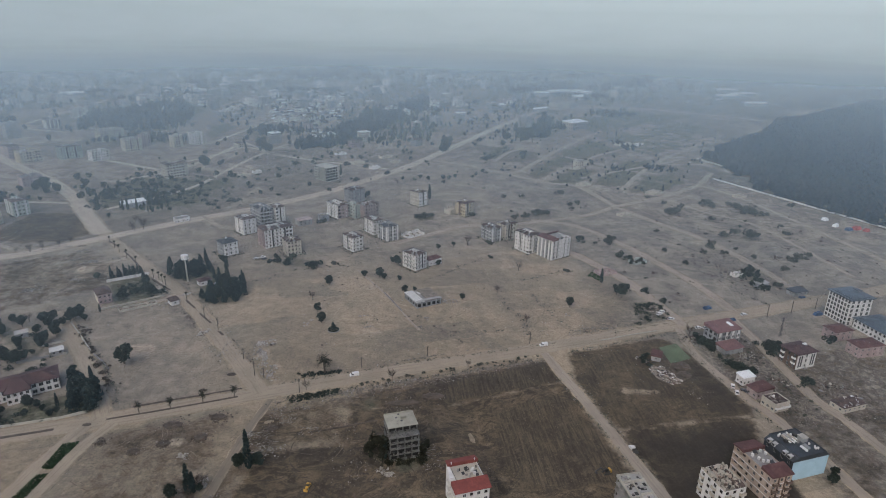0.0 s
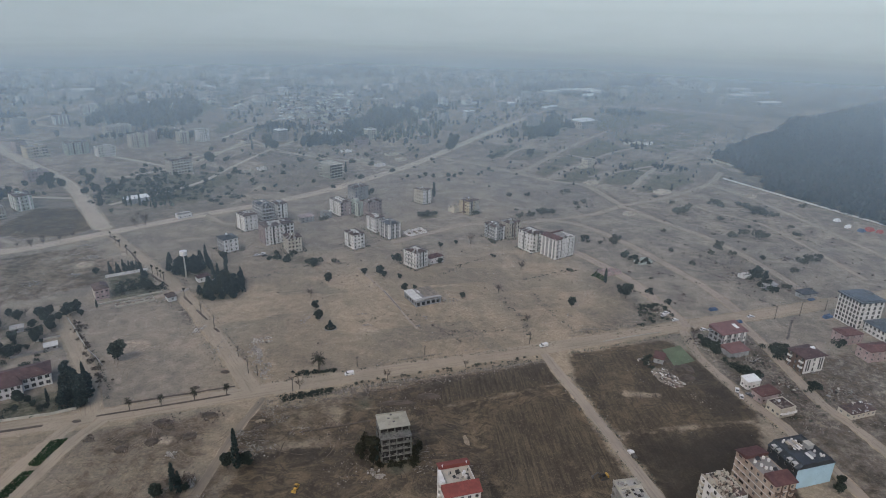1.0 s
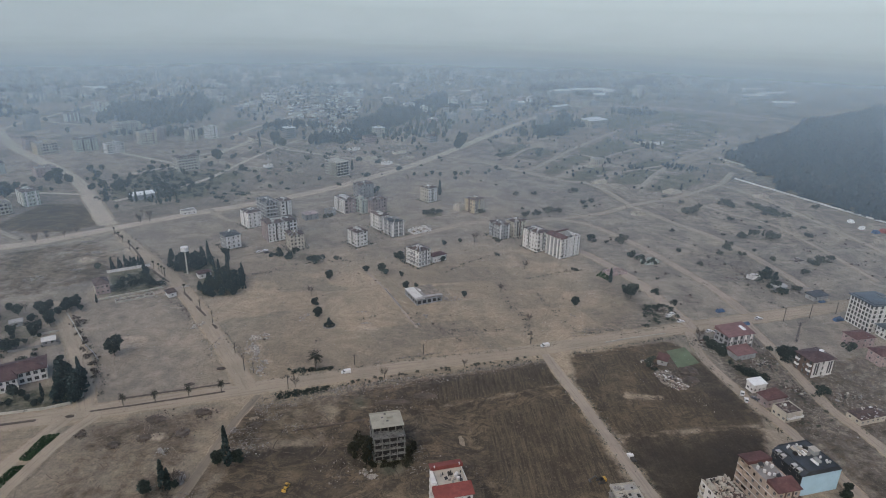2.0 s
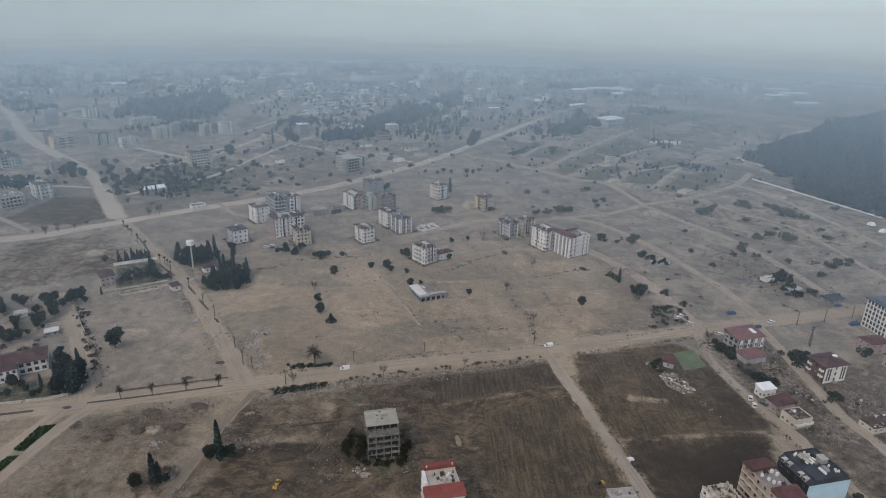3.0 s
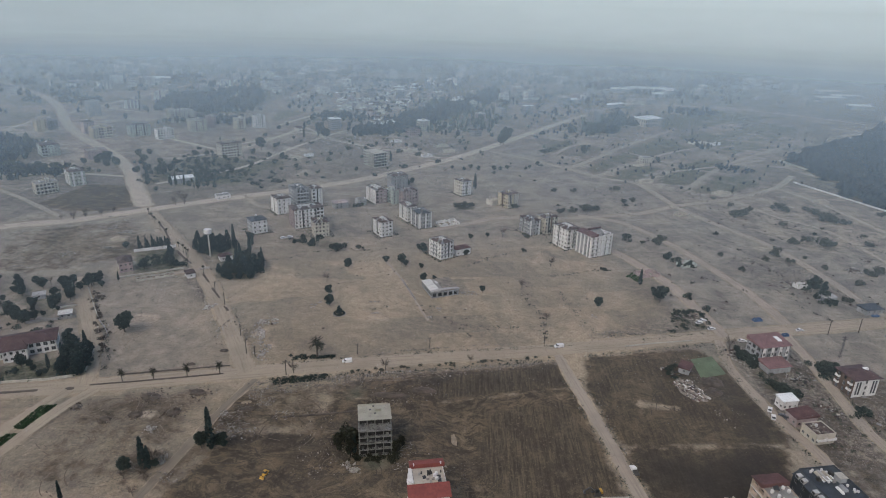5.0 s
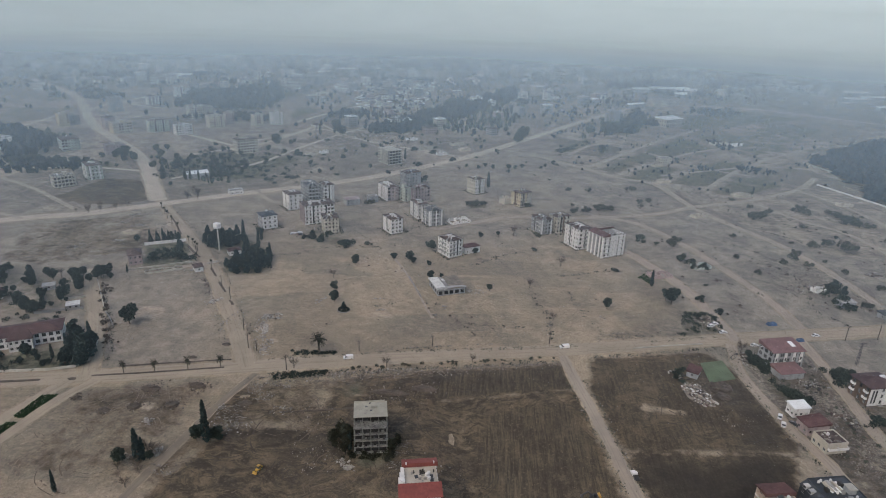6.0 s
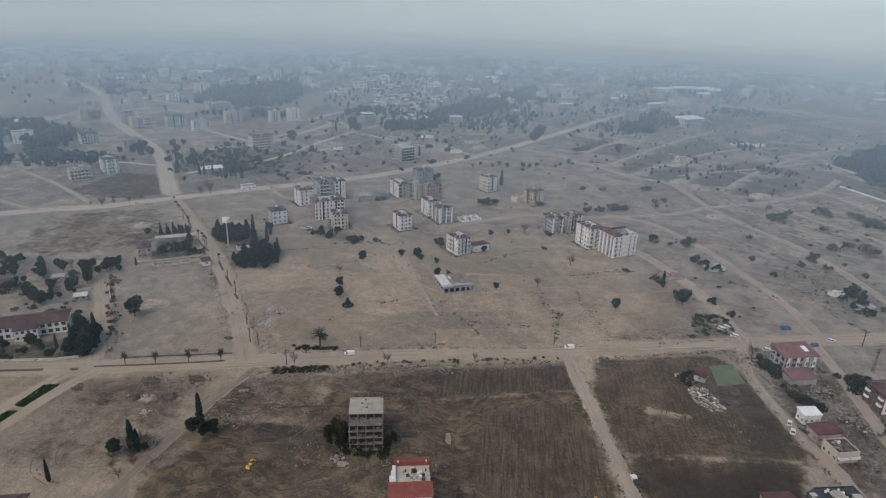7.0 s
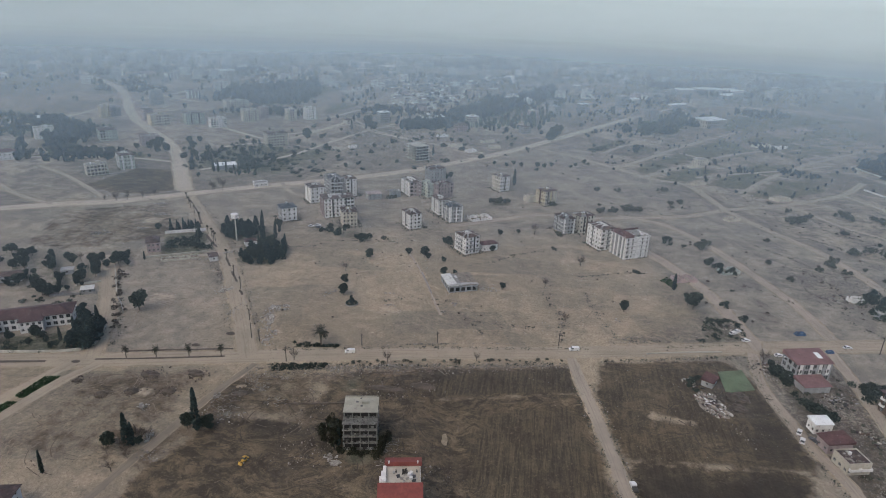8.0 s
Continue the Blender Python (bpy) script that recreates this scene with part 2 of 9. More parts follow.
def glass_material():
    m, t, p = nodes_of("window_glass")
    rnd = add(t, "ShaderNodeObjectInfo").outputs["Random"]
    t.links.new(mix(t, rnd, (0.012, 0.014, 0.016), (0.05, 0.055, 0.06)), p.inputs["Base Color"])
    p.inputs["Roughness"].default_value = 0.3
    p.inputs["Specular IOR Level"].default_value = 0.3
    return m


DIRT = (0.16, 0.13, 0.10)
M_GROUND = ground_material()
M_ROAD = road_material("dusty_road", (0.285, 0.24, 0.18), (0.24, 0.202, 0.152))
M_TRACK = road_material("dirt_track", (0.29, 0.246, 0.197), (0.235, 0.2, 0.162))
M_ROUGHTRACK = road_material("rough_track", (0.19, 0.158, 0.122), (0.15, 0.125, 0.097))
M_AVENUE = road_material("pale_dusty_road", (0.37, 0.32, 0.26), (0.31, 0.265, 0.215))
M_WHITE = surface("white_plaster", (0.54, 0.53, 0.51), stain=(0.30, 0.27, 0.24), stain_at=0.58, streak=0.3, var=0.12)
M_GREYWALL = surface("grey_plaster", (0.24, 0.247, 0.25), stain=(0.17, 0.16, 0.15), streak=0.3)
M_CREAM = surface("cream_plaster", (0.37, 0.34, 0.285), stain=(0.28, 0.23, 0.18), streak=0.3, var=0.12)
M_YELLOW = surface("ochre_plaster", (0.39, 0.325, 0.225), stain=(0.25, 0.2, 0.15), streak=0.3)
M_PINK = surface("faded_pink_plaster", (0.285, 0.232, 0.225), stain=(0.25, 0.2, 0.18), streak=0.3)
M_BEIGE = surface("peach_plaster", (0.35, 0.285, 0.235), stain=(0.25, 0.2, 0.16), streak=0.3)
M_BLUEWALL = surface("pale_blue_render", (0.33, 0.48, 0.56), stain=(0.30, 0.42, 0.48), var=0.06, stain_at=0.66)
M_GREENWALL = surface("pale_green_plaster", (0.33, 0.36, 0.325), stain=(0.2, 0.2, 0.18), streak=0.3)
M_CONC = surface("bare_concrete", (0.21, 0.205, 0.195), stain=(0.14, 0.13, 0.12), bump=0.5)
M_CONC_LIGHT = surface("pale_concrete", (0.35, 0.335, 0.29), stain=(0.24, 0.22, 0.2), bump=0.4)
M_FLATROOF = surface("dusty_roof_screed", (0.27, 0.26, 0.215), coarse=0.3, var=0.12, stain=(0.19, 0.18, 0.15), stain_at=0.56)
# near-black: shade painted into rooms and recesses, and dark loose pieces
M_DARK = surface("room_shade_and_dark_pieces", (0.04, 0.039, 0.038), var=0.3)
M_BROWN = surface("brown_cladding", (0.10, 0.07, 0.055), var=0.25)
M_TILE = surface("red_roof_tiles", (0.09, 0.042, 0.04), fine=1.6, var=0.25, stain=(0.11, 0.062, 0.052), stain_at=0.55, bump=0.8)
M_TILE_OLD = surface("weathered_roof_tiles", (0.066, 0.046, 0.043), fine=1.6, var=0.35, stain=(0.1, 0.066, 0.058), stain_at=0.5, bump=0.8)
M_TILE_FADED = surface("faded_red_sheet_roof", (0.155, 0.085, 0.083), fine=1.6, var=0.18, stain=(0.11, 0.065, 0.062), stain_at=0.58, bump=0.4)
M_MAROON = surface("dark_maroon_roof", (0.062, 0.036, 0.036), fine=1.6, var=0.25, stain=(0.045, 0.035, 0.034), bump=0.6)
M_PINKWALL = surface("rose_plaster", (0.30, 0.233, 0.225), stain=(0.25, 0.2, 0.18), streak=0.3)
M_TILE_DARK = surface("dark_red_roof_tiles", (0.066, 0.035, 0.034), fine=1.6, var=0.25, stain=(0.06, 0.042, 0.04), stain_at=0.55, bump=0.8)
M_TILE_BRIGHT = surface("bright_red_roof", (0.165, 0.042, 0.034), fine=1.2, var=0.2, stain=(0.18, 0.07, 0.055), bump=0.6)
M_SLATE = surface("slate_blue_roofing", (0.065, 0.085, 0.105), var=0.2, rough=0.6, stain=(0.12, 0.13, 0.14))
M_DKROOF = surface("dark_roofing", (0.035, 0.042, 0.05), var=0.25, rough=0.6)
M_SHEET = surface("white_sheet_roof", (0.62, 0.63, 0.62), var=0.06, rough=0.5, stain=(0.5, 0.48, 0.44), stain_at=0.66)
M_SHEETGREY = surface("grey_sheet_roof", (0.29, 0.285, 0.27), var=0.15, stain=(0.25, 0.22, 0.19))
M_OLDSHEET = surface("weathered_white_sheet", (0.46, 0.455, 0.43), var=0.12, rough=0.6, stain=(0.33, 0.29, 0.24), stain_at=0.56)
M_DEBRISROOF = surface("littered_roof_felt", (0.19, 0.165, 0.135), coarse=0.4, var=0.3, stain=(0.1, 0.085, 0.072), stain_at=0.5)
M_METAL = surface("galvanised_metal", (0.5, 0.5, 0.5), rough=0.4, metal=0.7, var=0.1)
M_TANK = surface("white_tank", (0.55, 0.54, 0.52), var=0.1, rough=0.5)
M_PANEL = surface("solar_panel", (0.025, 0.028, 0.032), rough=0.6, var=0.1, bump=0)
M_FRAME = surface("window_frame_paint", (0.33, 0.33, 0.32), var=0.1)
M_GLASS = glass_material()
M_CHAR = surface("scorched_concrete", (0.07, 0.073, 0.073), stain=(0.03, 0.03, 0.03), stain_at=0.52, var=0.3, bump=0.5)
M_SCORCH = surface("smoked_concrete", (0.155, 0.155, 0.145), stain=(0.045, 0.045, 0.044), stain_at=0.5, coarse=0.4, var=0.25, bump=0.5)
# near-black: soot on the burnt shell, painted shade inside the unburnt frames
M_SOOT_SHADE = surface("soot_and_frame_shade", (0.016, 0.016, 0.016), var=0.3)
M_BARK = surface("bark", (0.10, 0.085, 0.07), fine=9, var=0.3, bump=0.8)
M_WOOD = surface("weathered_pole", (0.075, 0.065, 0.056), fine=6, var=0.25)
# the teal cast of leaves and needles is near haze put into their colour
M_LEAF = leaf_material("dark_leaves", (0.02, 0.032, 0.028), (0.05, 0.065, 0.053))
M_PINE = leaf_material("pine_needles", (0.018, 0.032, 0.031), (0.044, 0.064, 0.06))
M_SHRUB = leaf_material("dusty_shrub_leaves", (0.045, 0.054, 0.045), (0.095, 0.1, 0.08))
M_TWIG = leaf_material("bare_twigs", (0.055, 0.045, 0.038), (0.10, 0.085, 0.07))
M_PALM = leaf_material("palm_fronds", (0.016, 0.02, 0.014), (0.04, 0.042, 0.028))
# the blue cast is haze put into the leaf colour of far trees
M_WOODS = leaf_material("hazy_wood_canopy", (0.009, 0.016, 0.02), (0.02, 0.032, 0.041))
M_GRASS = leaf_material("green_grass", (0.018, 0.04, 0.016), (0.04, 0.075, 0.03))
M_COURT = surface("green_court_paint", (0.09, 0.122, 0.07), var=0.2, coarse=0.12, stain=(0.12, 0.14, 0.085), stain_at=0.56)
M_RUBBLE = leaf_material("broken_masonry", (0.085, 0.075, 0.064), (0.25, 0.225, 0.195))
M_PLASTER = leaf_material("broken_plaster", (0.17, 0.16, 0.145), (0.46, 0.44, 0.40))
M_RUBBLE_WHITE = leaf_material("white_masonry", (0.12, 0.11, 0.098), (0.34, 0.32, 0.288))
M_HEAP = surface("heaped_soil", (0.075, 0.06, 0.048), coarse=0.3, fine=1.5, var=0.3, bump=0.9)
M_SAND = surface("pale_sand", (0.235, 0.19, 0.135), coarse=0.4, var=0.25, bump=0.6, stain=(0.13, 0.1, 0.07), stain_at=0.52)
M_RUT_DARK = surface("damp_rut_soil", (0.046, 0.036, 0.026), coarse=0.3, var=0.35)
M_RUT_PALE = surface("dry_rut_soil", (0.102, 0.079, 0.055), coarse=0.3, var=0.3)
M_RUT_DUST = surface("dusty_rut", (0.165, 0.135, 0.1), coarse=0.2, var=0.3)
M_TARP = surface("blue_tarpaulin", (0.032, 0.07, 0.14), rough=0.5, var=0.25)
M_TARPRED = surface("faded_red_tarpaulin", (0.30, 0.06, 0.05), rough=0.6, var=0.25)
M_CARWHITE = surface("white_car_paint", (0.56, 0.56, 0.55), rough=0.3, var=0.04, bump=0)
M_CARDARK = surface("dark_car_paint", (0.05, 0.055, 0.065), rough=0.3, var=0.06, bump=0)
M_TYRE = surface("tyre_rubber", (0.03, 0.03, 0.03), var=0.2)
M_DIGGER = surface("yellow_machine_paint", (0.42, 0.25, 0.04), rough=0.5, var=0.15, stain=DIRT)
M_STEELDARK = surface("dark_steel", (0.06, 0.06, 0.06), rough=0.6, var=0.25)
M_RED = surface("red_paint", (0.4, 0.05, 0.04), var=0.15)


# ---- building blocks ----
class Geo:
    """Collects the faces of one mesh, with a material slot per face."""

    def __init__(self):
        self.v, self.f, self.m = [], [], []

    def face(self, pts, m=0):
        i = len(self.v)
        self.v += [tuple(p) for p in pts]
        self.f.append(tuple(range(i, i + len(pts))))
        self.m.append(m)

    def hexa(self, p, m=0):
        """Eight corners: four below, four above, counter-clockwise."""
        i = len(self.v)
        self.v += [tuple(q) for q in p]
        for f in ((3, 2, 1, 0), (4, 5, 6, 7), (0, 1, 5, 4), (1, 2, 6, 5), (2, 3, 7, 6), (3, 0, 4, 7)):
            self.f.append(tuple(i + k for k in f))
            self.m.append(m)

    def box(self, cx, cy, z0, sx, sy, sz, rot=0.0, m=0, taper=1.0):
        c, s = math.cos(radians(rot)), math.sin(radians(rot))
        p = []
        for z, k in ((z0, 1.0), (z0 + sz, taper)):
            for dx, dy in ((-1, -1), (1, -1), (1, 1), (-1, 1)):
                a, b = dx * sx / 2 * k, dy * sy / 2 * k
                p.append((cx + a * c - b * s, cy + a * s + b * c, z))
        self.hexa(p, m)

    def tube(self, a, b, r0, r1, n=6, m=0):
        a, b = Vector(a), Vector(b)
        d = (b - a).normalized()
        u = d.orthogonal().normalized()
        w = d.cross(u)
        i = len(self.v)
        for q, r in ((a, r0), (b, r1)):
            for k in range(n):
                t = 2 * math.pi * k / n
                self.v.append(tuple(q + (u * math.cos(t) + w * math.sin(t)) * r))
        for k in range(n):
            j = (k + 1) % n
            self.f.append((i + k, i + j, i + n + j, i + n + k))
            self.m.append(m)
        self.f.append(tuple(i + n + k for k in range(n)))
        self.m.append(m)
        self.f.append(tuple(i + k for k in reversed(range(n))))
        self.m.append(m)

    def mesh(self, name, mats):
        me = bpy.data.meshes.new(name)
        me.from_pydata(self.v, [], self.f)
        for k in mats:
            me.materials.append(k)
        if len(mats) > 1:
            me.polygons.foreach_set("material_index", self.m)
        me.update()
        return me


def part(name, geo, mats, parent=None, label=""):
    mats = mats if isinstance(mats, (list, tuple)) else [mats]
    data = geo.mesh(name, mats) if isinstance(geo, Geo) else geo
    ob = new(name, data)
    ob.parent = parent
    if label:
        tagged(ob, label)
    return ob


def thing(name, x, y, rot, label, category, group="", z=0.0):
    ob = new(name)
    ob.empty_display_size = 0.5
    ob.matrix_basis = pose(x, y, z, 0, 0, rot)
    return tagged(ob, label, category, group)


def smooth_line(pts, step=4.0):
    """A rounded line through the points, at even steps."""
    out = []
    q = [Vector(p) for p in pts]
    q = [q[0] * 2 - q[1]] + q + [q[-1] * 2 - q[-2]]
    for i in range(1, len(q) - 2):
        a, b, c, d = q[i - 1:i + 3]
        n = max(1, int((c - b).length / step))
        for k in range(n):
            t = k / n
            out.append(0.5 * (2 * b + (c - a) * t + (2 * a - 5 * b + 4 * c - d) * t * t + (3 * b - a - 3 * c + d) * t ** 3))
    out.append(q[-2])
    return out


def inside(X, Y, poly):
    """How far inside a polygon each point lies, in metres; negative outside."""
    dist = np.full(X.shape, 1e9)
    odd = np.zeros(X.shape, bool)
    n = len(poly)
    for i in range(n):
        (x0, y0), (x1, y1) = poly[i], poly[(i + 1) % n]
        dx, dy = x1 - x0, y1 - y0
        t = np.clip(((X - x0) * dx + (Y - y0) * dy) / (dx * dx + dy * dy), 0, 1)
        dist = np.minimum(dist, np.hypot(X - x0 - t * dx, Y - y0 - t * dy))
        if y0 != y1:
            odd ^= ((Y < y0) != (Y < y1)) & (X < x0 + (Y - y0) * dx / dy)
    return np.where(odd, dist, -dist)


def soft_in(X, Y, poly, edge=3.0):
    return np.clip(inside(X, Y, poly) / (2 * edge) + 0.5, 0, 1)


def spot(X, Y, x, y, r):
    return np.clip(1.4 - 1.4 * np.hypot(X - x, Y - y) / r, 0, 1)


# ---- the ground, one sheet to the horizon ----
def spread_steps(lo, hi, step, far_lo, far_hi, grow=1.055):
    mid = list(np.arange(lo, hi + 0.01, step))
    a, d = [], step
    x = lo
    while x > far_lo:
        d *= grow
        x -= d
        a.append(x)
    b, d = [], step
    x = hi
    while x < far_hi:
        d *= grow
        x += d
        b.append(x)
    return np.array(a[::-1] + mid + b)


WOOD = [(452, 350), (449, 362), (476, 415), (462, 424), (474, 470), (466, 518), (567, 625), (664, 708), (790, 855), (880, 900), (1060, 1045), (1250, 1180), (1600, 1250), (1700, 300), (900, -40), (540, 60), (474, 284)]
FIELD_A = [(15, -21), (60, -9), (119, 6), (124, -14), (131, -60), (134, -100), (134, -180), (-30, -180), (-33, -95), (-20, -62), (12, -58), (52, -52), (48, -36), (14, -30)]
FIELD_B = [(133, 12), (160, 20), (196, 27), (204, 10), (206, -15), (210, -48), (200, -66), (196, -120), (140, -180), (143, -90), (138, -58), (131, -14)]
SITE_LEFT = [(-32, -30), (14, -20), (14, -58), (-20, -62), (-33, -95), (-42, -95), (-36, -60)]


def build_ground():
    xs = spread_steps(-330, 470, 3.2, -6500, 6500)
    ys = spread_steps(-170, 360, 3.0, -1500, 7000)
    X, Y = np.meshgrid(xs, ys)
    rs = np.random.RandomState(4)
    Z = -0.05 - 0.12 * rs.rand(*X.shape)
    me = bpy.data.meshes.new("ground")
    nx, ny = len(xs), len(ys)
    verts = np.stack([X.ravel(), Y.ravel(), Z.ravel()], 1)
    idx = np.arange(nx * ny).reshape(ny, nx)
    faces = np.stack([idx[:-1, :-1], idx[:-1, 1:], idx[1:, 1:], idx[1:, :-1]], -1).reshape(-1, 4)
    me.from_pydata(verts.tolist(), [], faces.tolist())
    soil = np.maximum(soft_in(X, Y, FIELD_A, 5), soft_in(X, Y, FIELD_B, 5))
    soil = np.maximum(soil, soft_in(X, Y, WOOD, 6))
    soil = np.maximum(soil, 0.62 * soft_in(X, Y, SITE_LEFT, 8))
    soil = np.maximum(soil, soft_in(X, Y, [(-296, 224), (-260, 209), (-227, 212), (-214, 231), (-243, 290), (-290, 290)], 6))
    soil = np.maximum(soil, 0.3 * soft_in(X, Y, [(218, 60), (250, 70), (242, 130), (212, 100)], 10))
    soil = np.maximum(soil, 0.85 * soft_in(X, Y, [(259, -52), (330, -20), (330, -160), (262, -160)], 8))
    soil = np.maximum(soil, 0.48 * soft_in(X, Y, [(-95, -42), (-34, -26), (-42, -100), (-100, -100), (-92, -60)], 8))
    soil = np.maximum(soil, 0.85 * soft_in(X, Y, [(10, -60), (54, -54), (50, -34), (12, -28)], 6))
    soil = np.maximum(soil, 0.5 * soft_in(X, Y, [(210, 22), (300, 15), (345, -20), (345, -170), (200, -170), (212, -60)], 8))
    soil = soil * (1 - 0.75 * soft_in(X, Y, [(52, -34.5), (120, -15), (121, -17), (52, -37)], 2.5))
    soil = soil * (1 - 0.7 * soft_in(X, Y, [(149, -24), (155, -22), (174, -26), (170, -30), (153, -29)], 2))
    soil = soil * (1 - 0.6 * soft_in(X, Y, [(140, -53), (207, -47), (207, -52), (140, -59)], 3))
    far = [(-520, 40), (-360, 128), (-275, 179), (-197, 231), (-94, 309), (-37, 359), (5, 410), (57, 480), (114, 578), (150, 560), (215, 400), (262, 300), (330, 190), (420, 180), (1500, 300), (6000, 1500), (6000, 6500), (-6000, 6500), (-6000, -300)]
    parcels = soft_in(X, Y, far, 14)
    furrow = soft_in(X, Y, [(82, -38), (119, -26), (131, -64), (134, -90), (86, -92), (80, -66)], 9)
    furrow = np.maximum(furrow, soft_in(X, Y, [(58, -10), (118, 4), (122, -14), (62, -30)], 3))
    furrow = np.maximum(furrow, 0.55 * soft_in(X, Y, FIELD_B, 4))
    # greyer northward: grey dust, plus distance haze put into the ground colour
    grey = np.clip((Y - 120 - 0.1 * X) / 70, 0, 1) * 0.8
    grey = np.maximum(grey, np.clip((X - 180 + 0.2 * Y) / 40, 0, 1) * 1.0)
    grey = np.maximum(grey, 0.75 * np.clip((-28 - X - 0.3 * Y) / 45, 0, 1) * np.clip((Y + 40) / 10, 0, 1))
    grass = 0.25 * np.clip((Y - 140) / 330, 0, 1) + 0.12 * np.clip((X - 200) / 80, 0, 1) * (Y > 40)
    grass = np.maximum(grass, 0.2 * soft_in(X, Y, [(-250, -10), (-128, -10), (-150, 60), (-300, 60)], 10))
    grass = np.maximum(grass, 0.25 * soft_in(X, Y, [(-300, 236), (-262, 210), (-220, 244), (-262, 300)], 8))
    grass = np.maximum(grass, 0.5 * soft_in(X, Y, [(185, 42), (212, 50), (208, 85), (190, 70)], 5))
    grass = np.maximum(grass, 0.8 * soft_in(X, Y, [(-250, 300), (-150, 300), (-120, 420), (-260, 440)], 20))
    grass = np.maximum(grass, 0.8 * soft_in(X, Y, [(-420, 300), (-300, 320), (-310, 350), (-420, 350)], 10))
    grass = np.maximum(grass, 0.45 * soft_in(X, Y, [(180, 420), (420, 440), (430, 620), (150, 600)], 40))
    for poly, k in (([(-160, 128), (-132, 138), (-114, 98), (-142, 90)], 1.0), ([(-125, 140), (-100, 160), (-62, 120), (-62, 86), (-90, 88), (-98, 118)], 0.75), ([(-230, 10), (-150, 24), (-156, 62), (-240, 70)], 0.5), ([(-170, -45), (-104, -28), (-108, -6), (-128, -12), (-160, -28)], 0.95),
                    ([(-70, 165), (-30, 145), (-12, 140), (-18, 160), (-52, 178)], 0.6), ([(186, 42), (212, 50), (214, 76), (196, 78)], 0.8), ([(213, 34), (224, 28), (226, -16), (214, -6)], 0.75), ([(248, 18), (262, 18), (256, 2), (248, 0)], 0.7), ([(60, 270), (80, 272), (78, 258), (60, 256)], 0.7)):
        grass = np.maximum(grass, k * soft_in(X, Y, poly, 4))
    soil = np.maximum(soil, 0.52 * soft_in(X, Y, [(-268, 156), (-200, 196), (-170, 166), (-128, 118), (-164, 112), (-194, 82), (-235, 80)], 6))
    pale = 0.12 - 0.12 * np.clip((Y - 200) / 200, 0, 1)
    for x, y, r in ((-36, 22, 12), (-26, 10, 7), (-160, 175, 26), (-185, 150, 18), (25, 110, 16), (125, 140, 22), (20, 40, 25), (170, 90, 14), (-60, -52, 8), (152, -30, 9), (240, 95, 9), (300, 190, 20), (-105, 30, 25)):
        pale = np.maximum(pale, (0.7 if x < -25 and r != 25 else 0.6) * spot(X, Y, x, y, r))
    grass = np.maximum(grass, 0.9 * spot(X, Y, 40, -73, 9))
    grass = np.maximum(grass, 0.7 * soft_in(X, Y, [(16, -27), (26, -22), (30, -30), (28, -36), (20, -35)], 3))
    # dark weedy plots between the tracks
    for poly, k in (([(155, 526), (208, 610), (213, 590), (168, 510)], 1.0), ([(198, 437), (296, 588), (357, 674), (378, 583), (284, 497), (212, 406)], 0.95), ([(212, 391), (277, 484), (298, 447), (257, 385)], 1.0),
                    ([(261, 386), (355, 515), (390, 503), (311, 372), (268, 379)], 1.0), ([(288, 347), (345, 430), (398, 430), (387, 391), (323, 339)], 0.95), ([(375, 677), (590, 845), (624, 790), (479, 596), (408, 539), (378, 583)], 0.8),
                    ([(418, 881), (568, 972), (654, 914), (588, 863), (388, 718), (361, 751)], 0.85), ([(-372, 1008), (-322, 1119), (-290, 938), (-323, 855)], 0.8), ([(-258, 710), (-246, 834), (-203, 777), (-222, 648)], 0.8), ([(-131, 560), (-97, 590), (-60, 560), (-80, 530)], 0.8),
                    ([(-240, 330), (-170, 300), (-120, 420), (-190, 440)], 0.75), ([(-100, 600), (-50, 720), (10, 690), (-40, 590)], 1.0)):
        grass = np.maximum(grass, 0.8 * k * soft_in(X, Y, poly, 9))
    rub = np.zeros_like(X)
    for poly, k in (([(214, 34), (250, 34), (246, -60), (222, -66), (208, -10)], 1.0), ([(250, 0), (300, 10), (300, -60), (252, -60)], 0.9), ([(212, -60), (300, -50), (310, -130), (204, -130)], 0.5),
                    ([(-25, -20), (60, -3), (120, 10), (120, 4), (60, -14), (10, -30)], 0.8), ([(-100, -45), (-35, -28), (-45, -100), (-100, -100)], 0.28),
                    ([(15, -45), (70, -45), (75, -95), (10, -95)], 0.22), ([(-108, 85), (-45, 10), (-40, 14), (-100, 95)], 0.7),
                    ([(178, -15), (196, -18), (194, 8), (182, 8)], 1.0), ([(140, 30), (212, 50), (205, 75), (150, 45)], 0.6),
                    ([(30, 30), (90, 20), (100, 60), (40, 60)], 0.35), ([(260, 120), (330, 90), (320, 170), (270, 170)], 0.6)):
        rub = np.maximum(rub, k * soft_in(X, Y, poly, 4))
    soil = soil * (1 - 0.22 * np.maximum(soft_in(X, Y, [(-7, -36), (7, -30), (20, -38), (15, -45), (-4, -44)], 3), soft_in(X, Y, [(20, -72), (26, -71), (26, -80), (20, -80)], 2)))
    moist = 0.9 * soft_in(X, Y, [(140, -60), (205, -54), (202, -130), (140, -180)], 5)
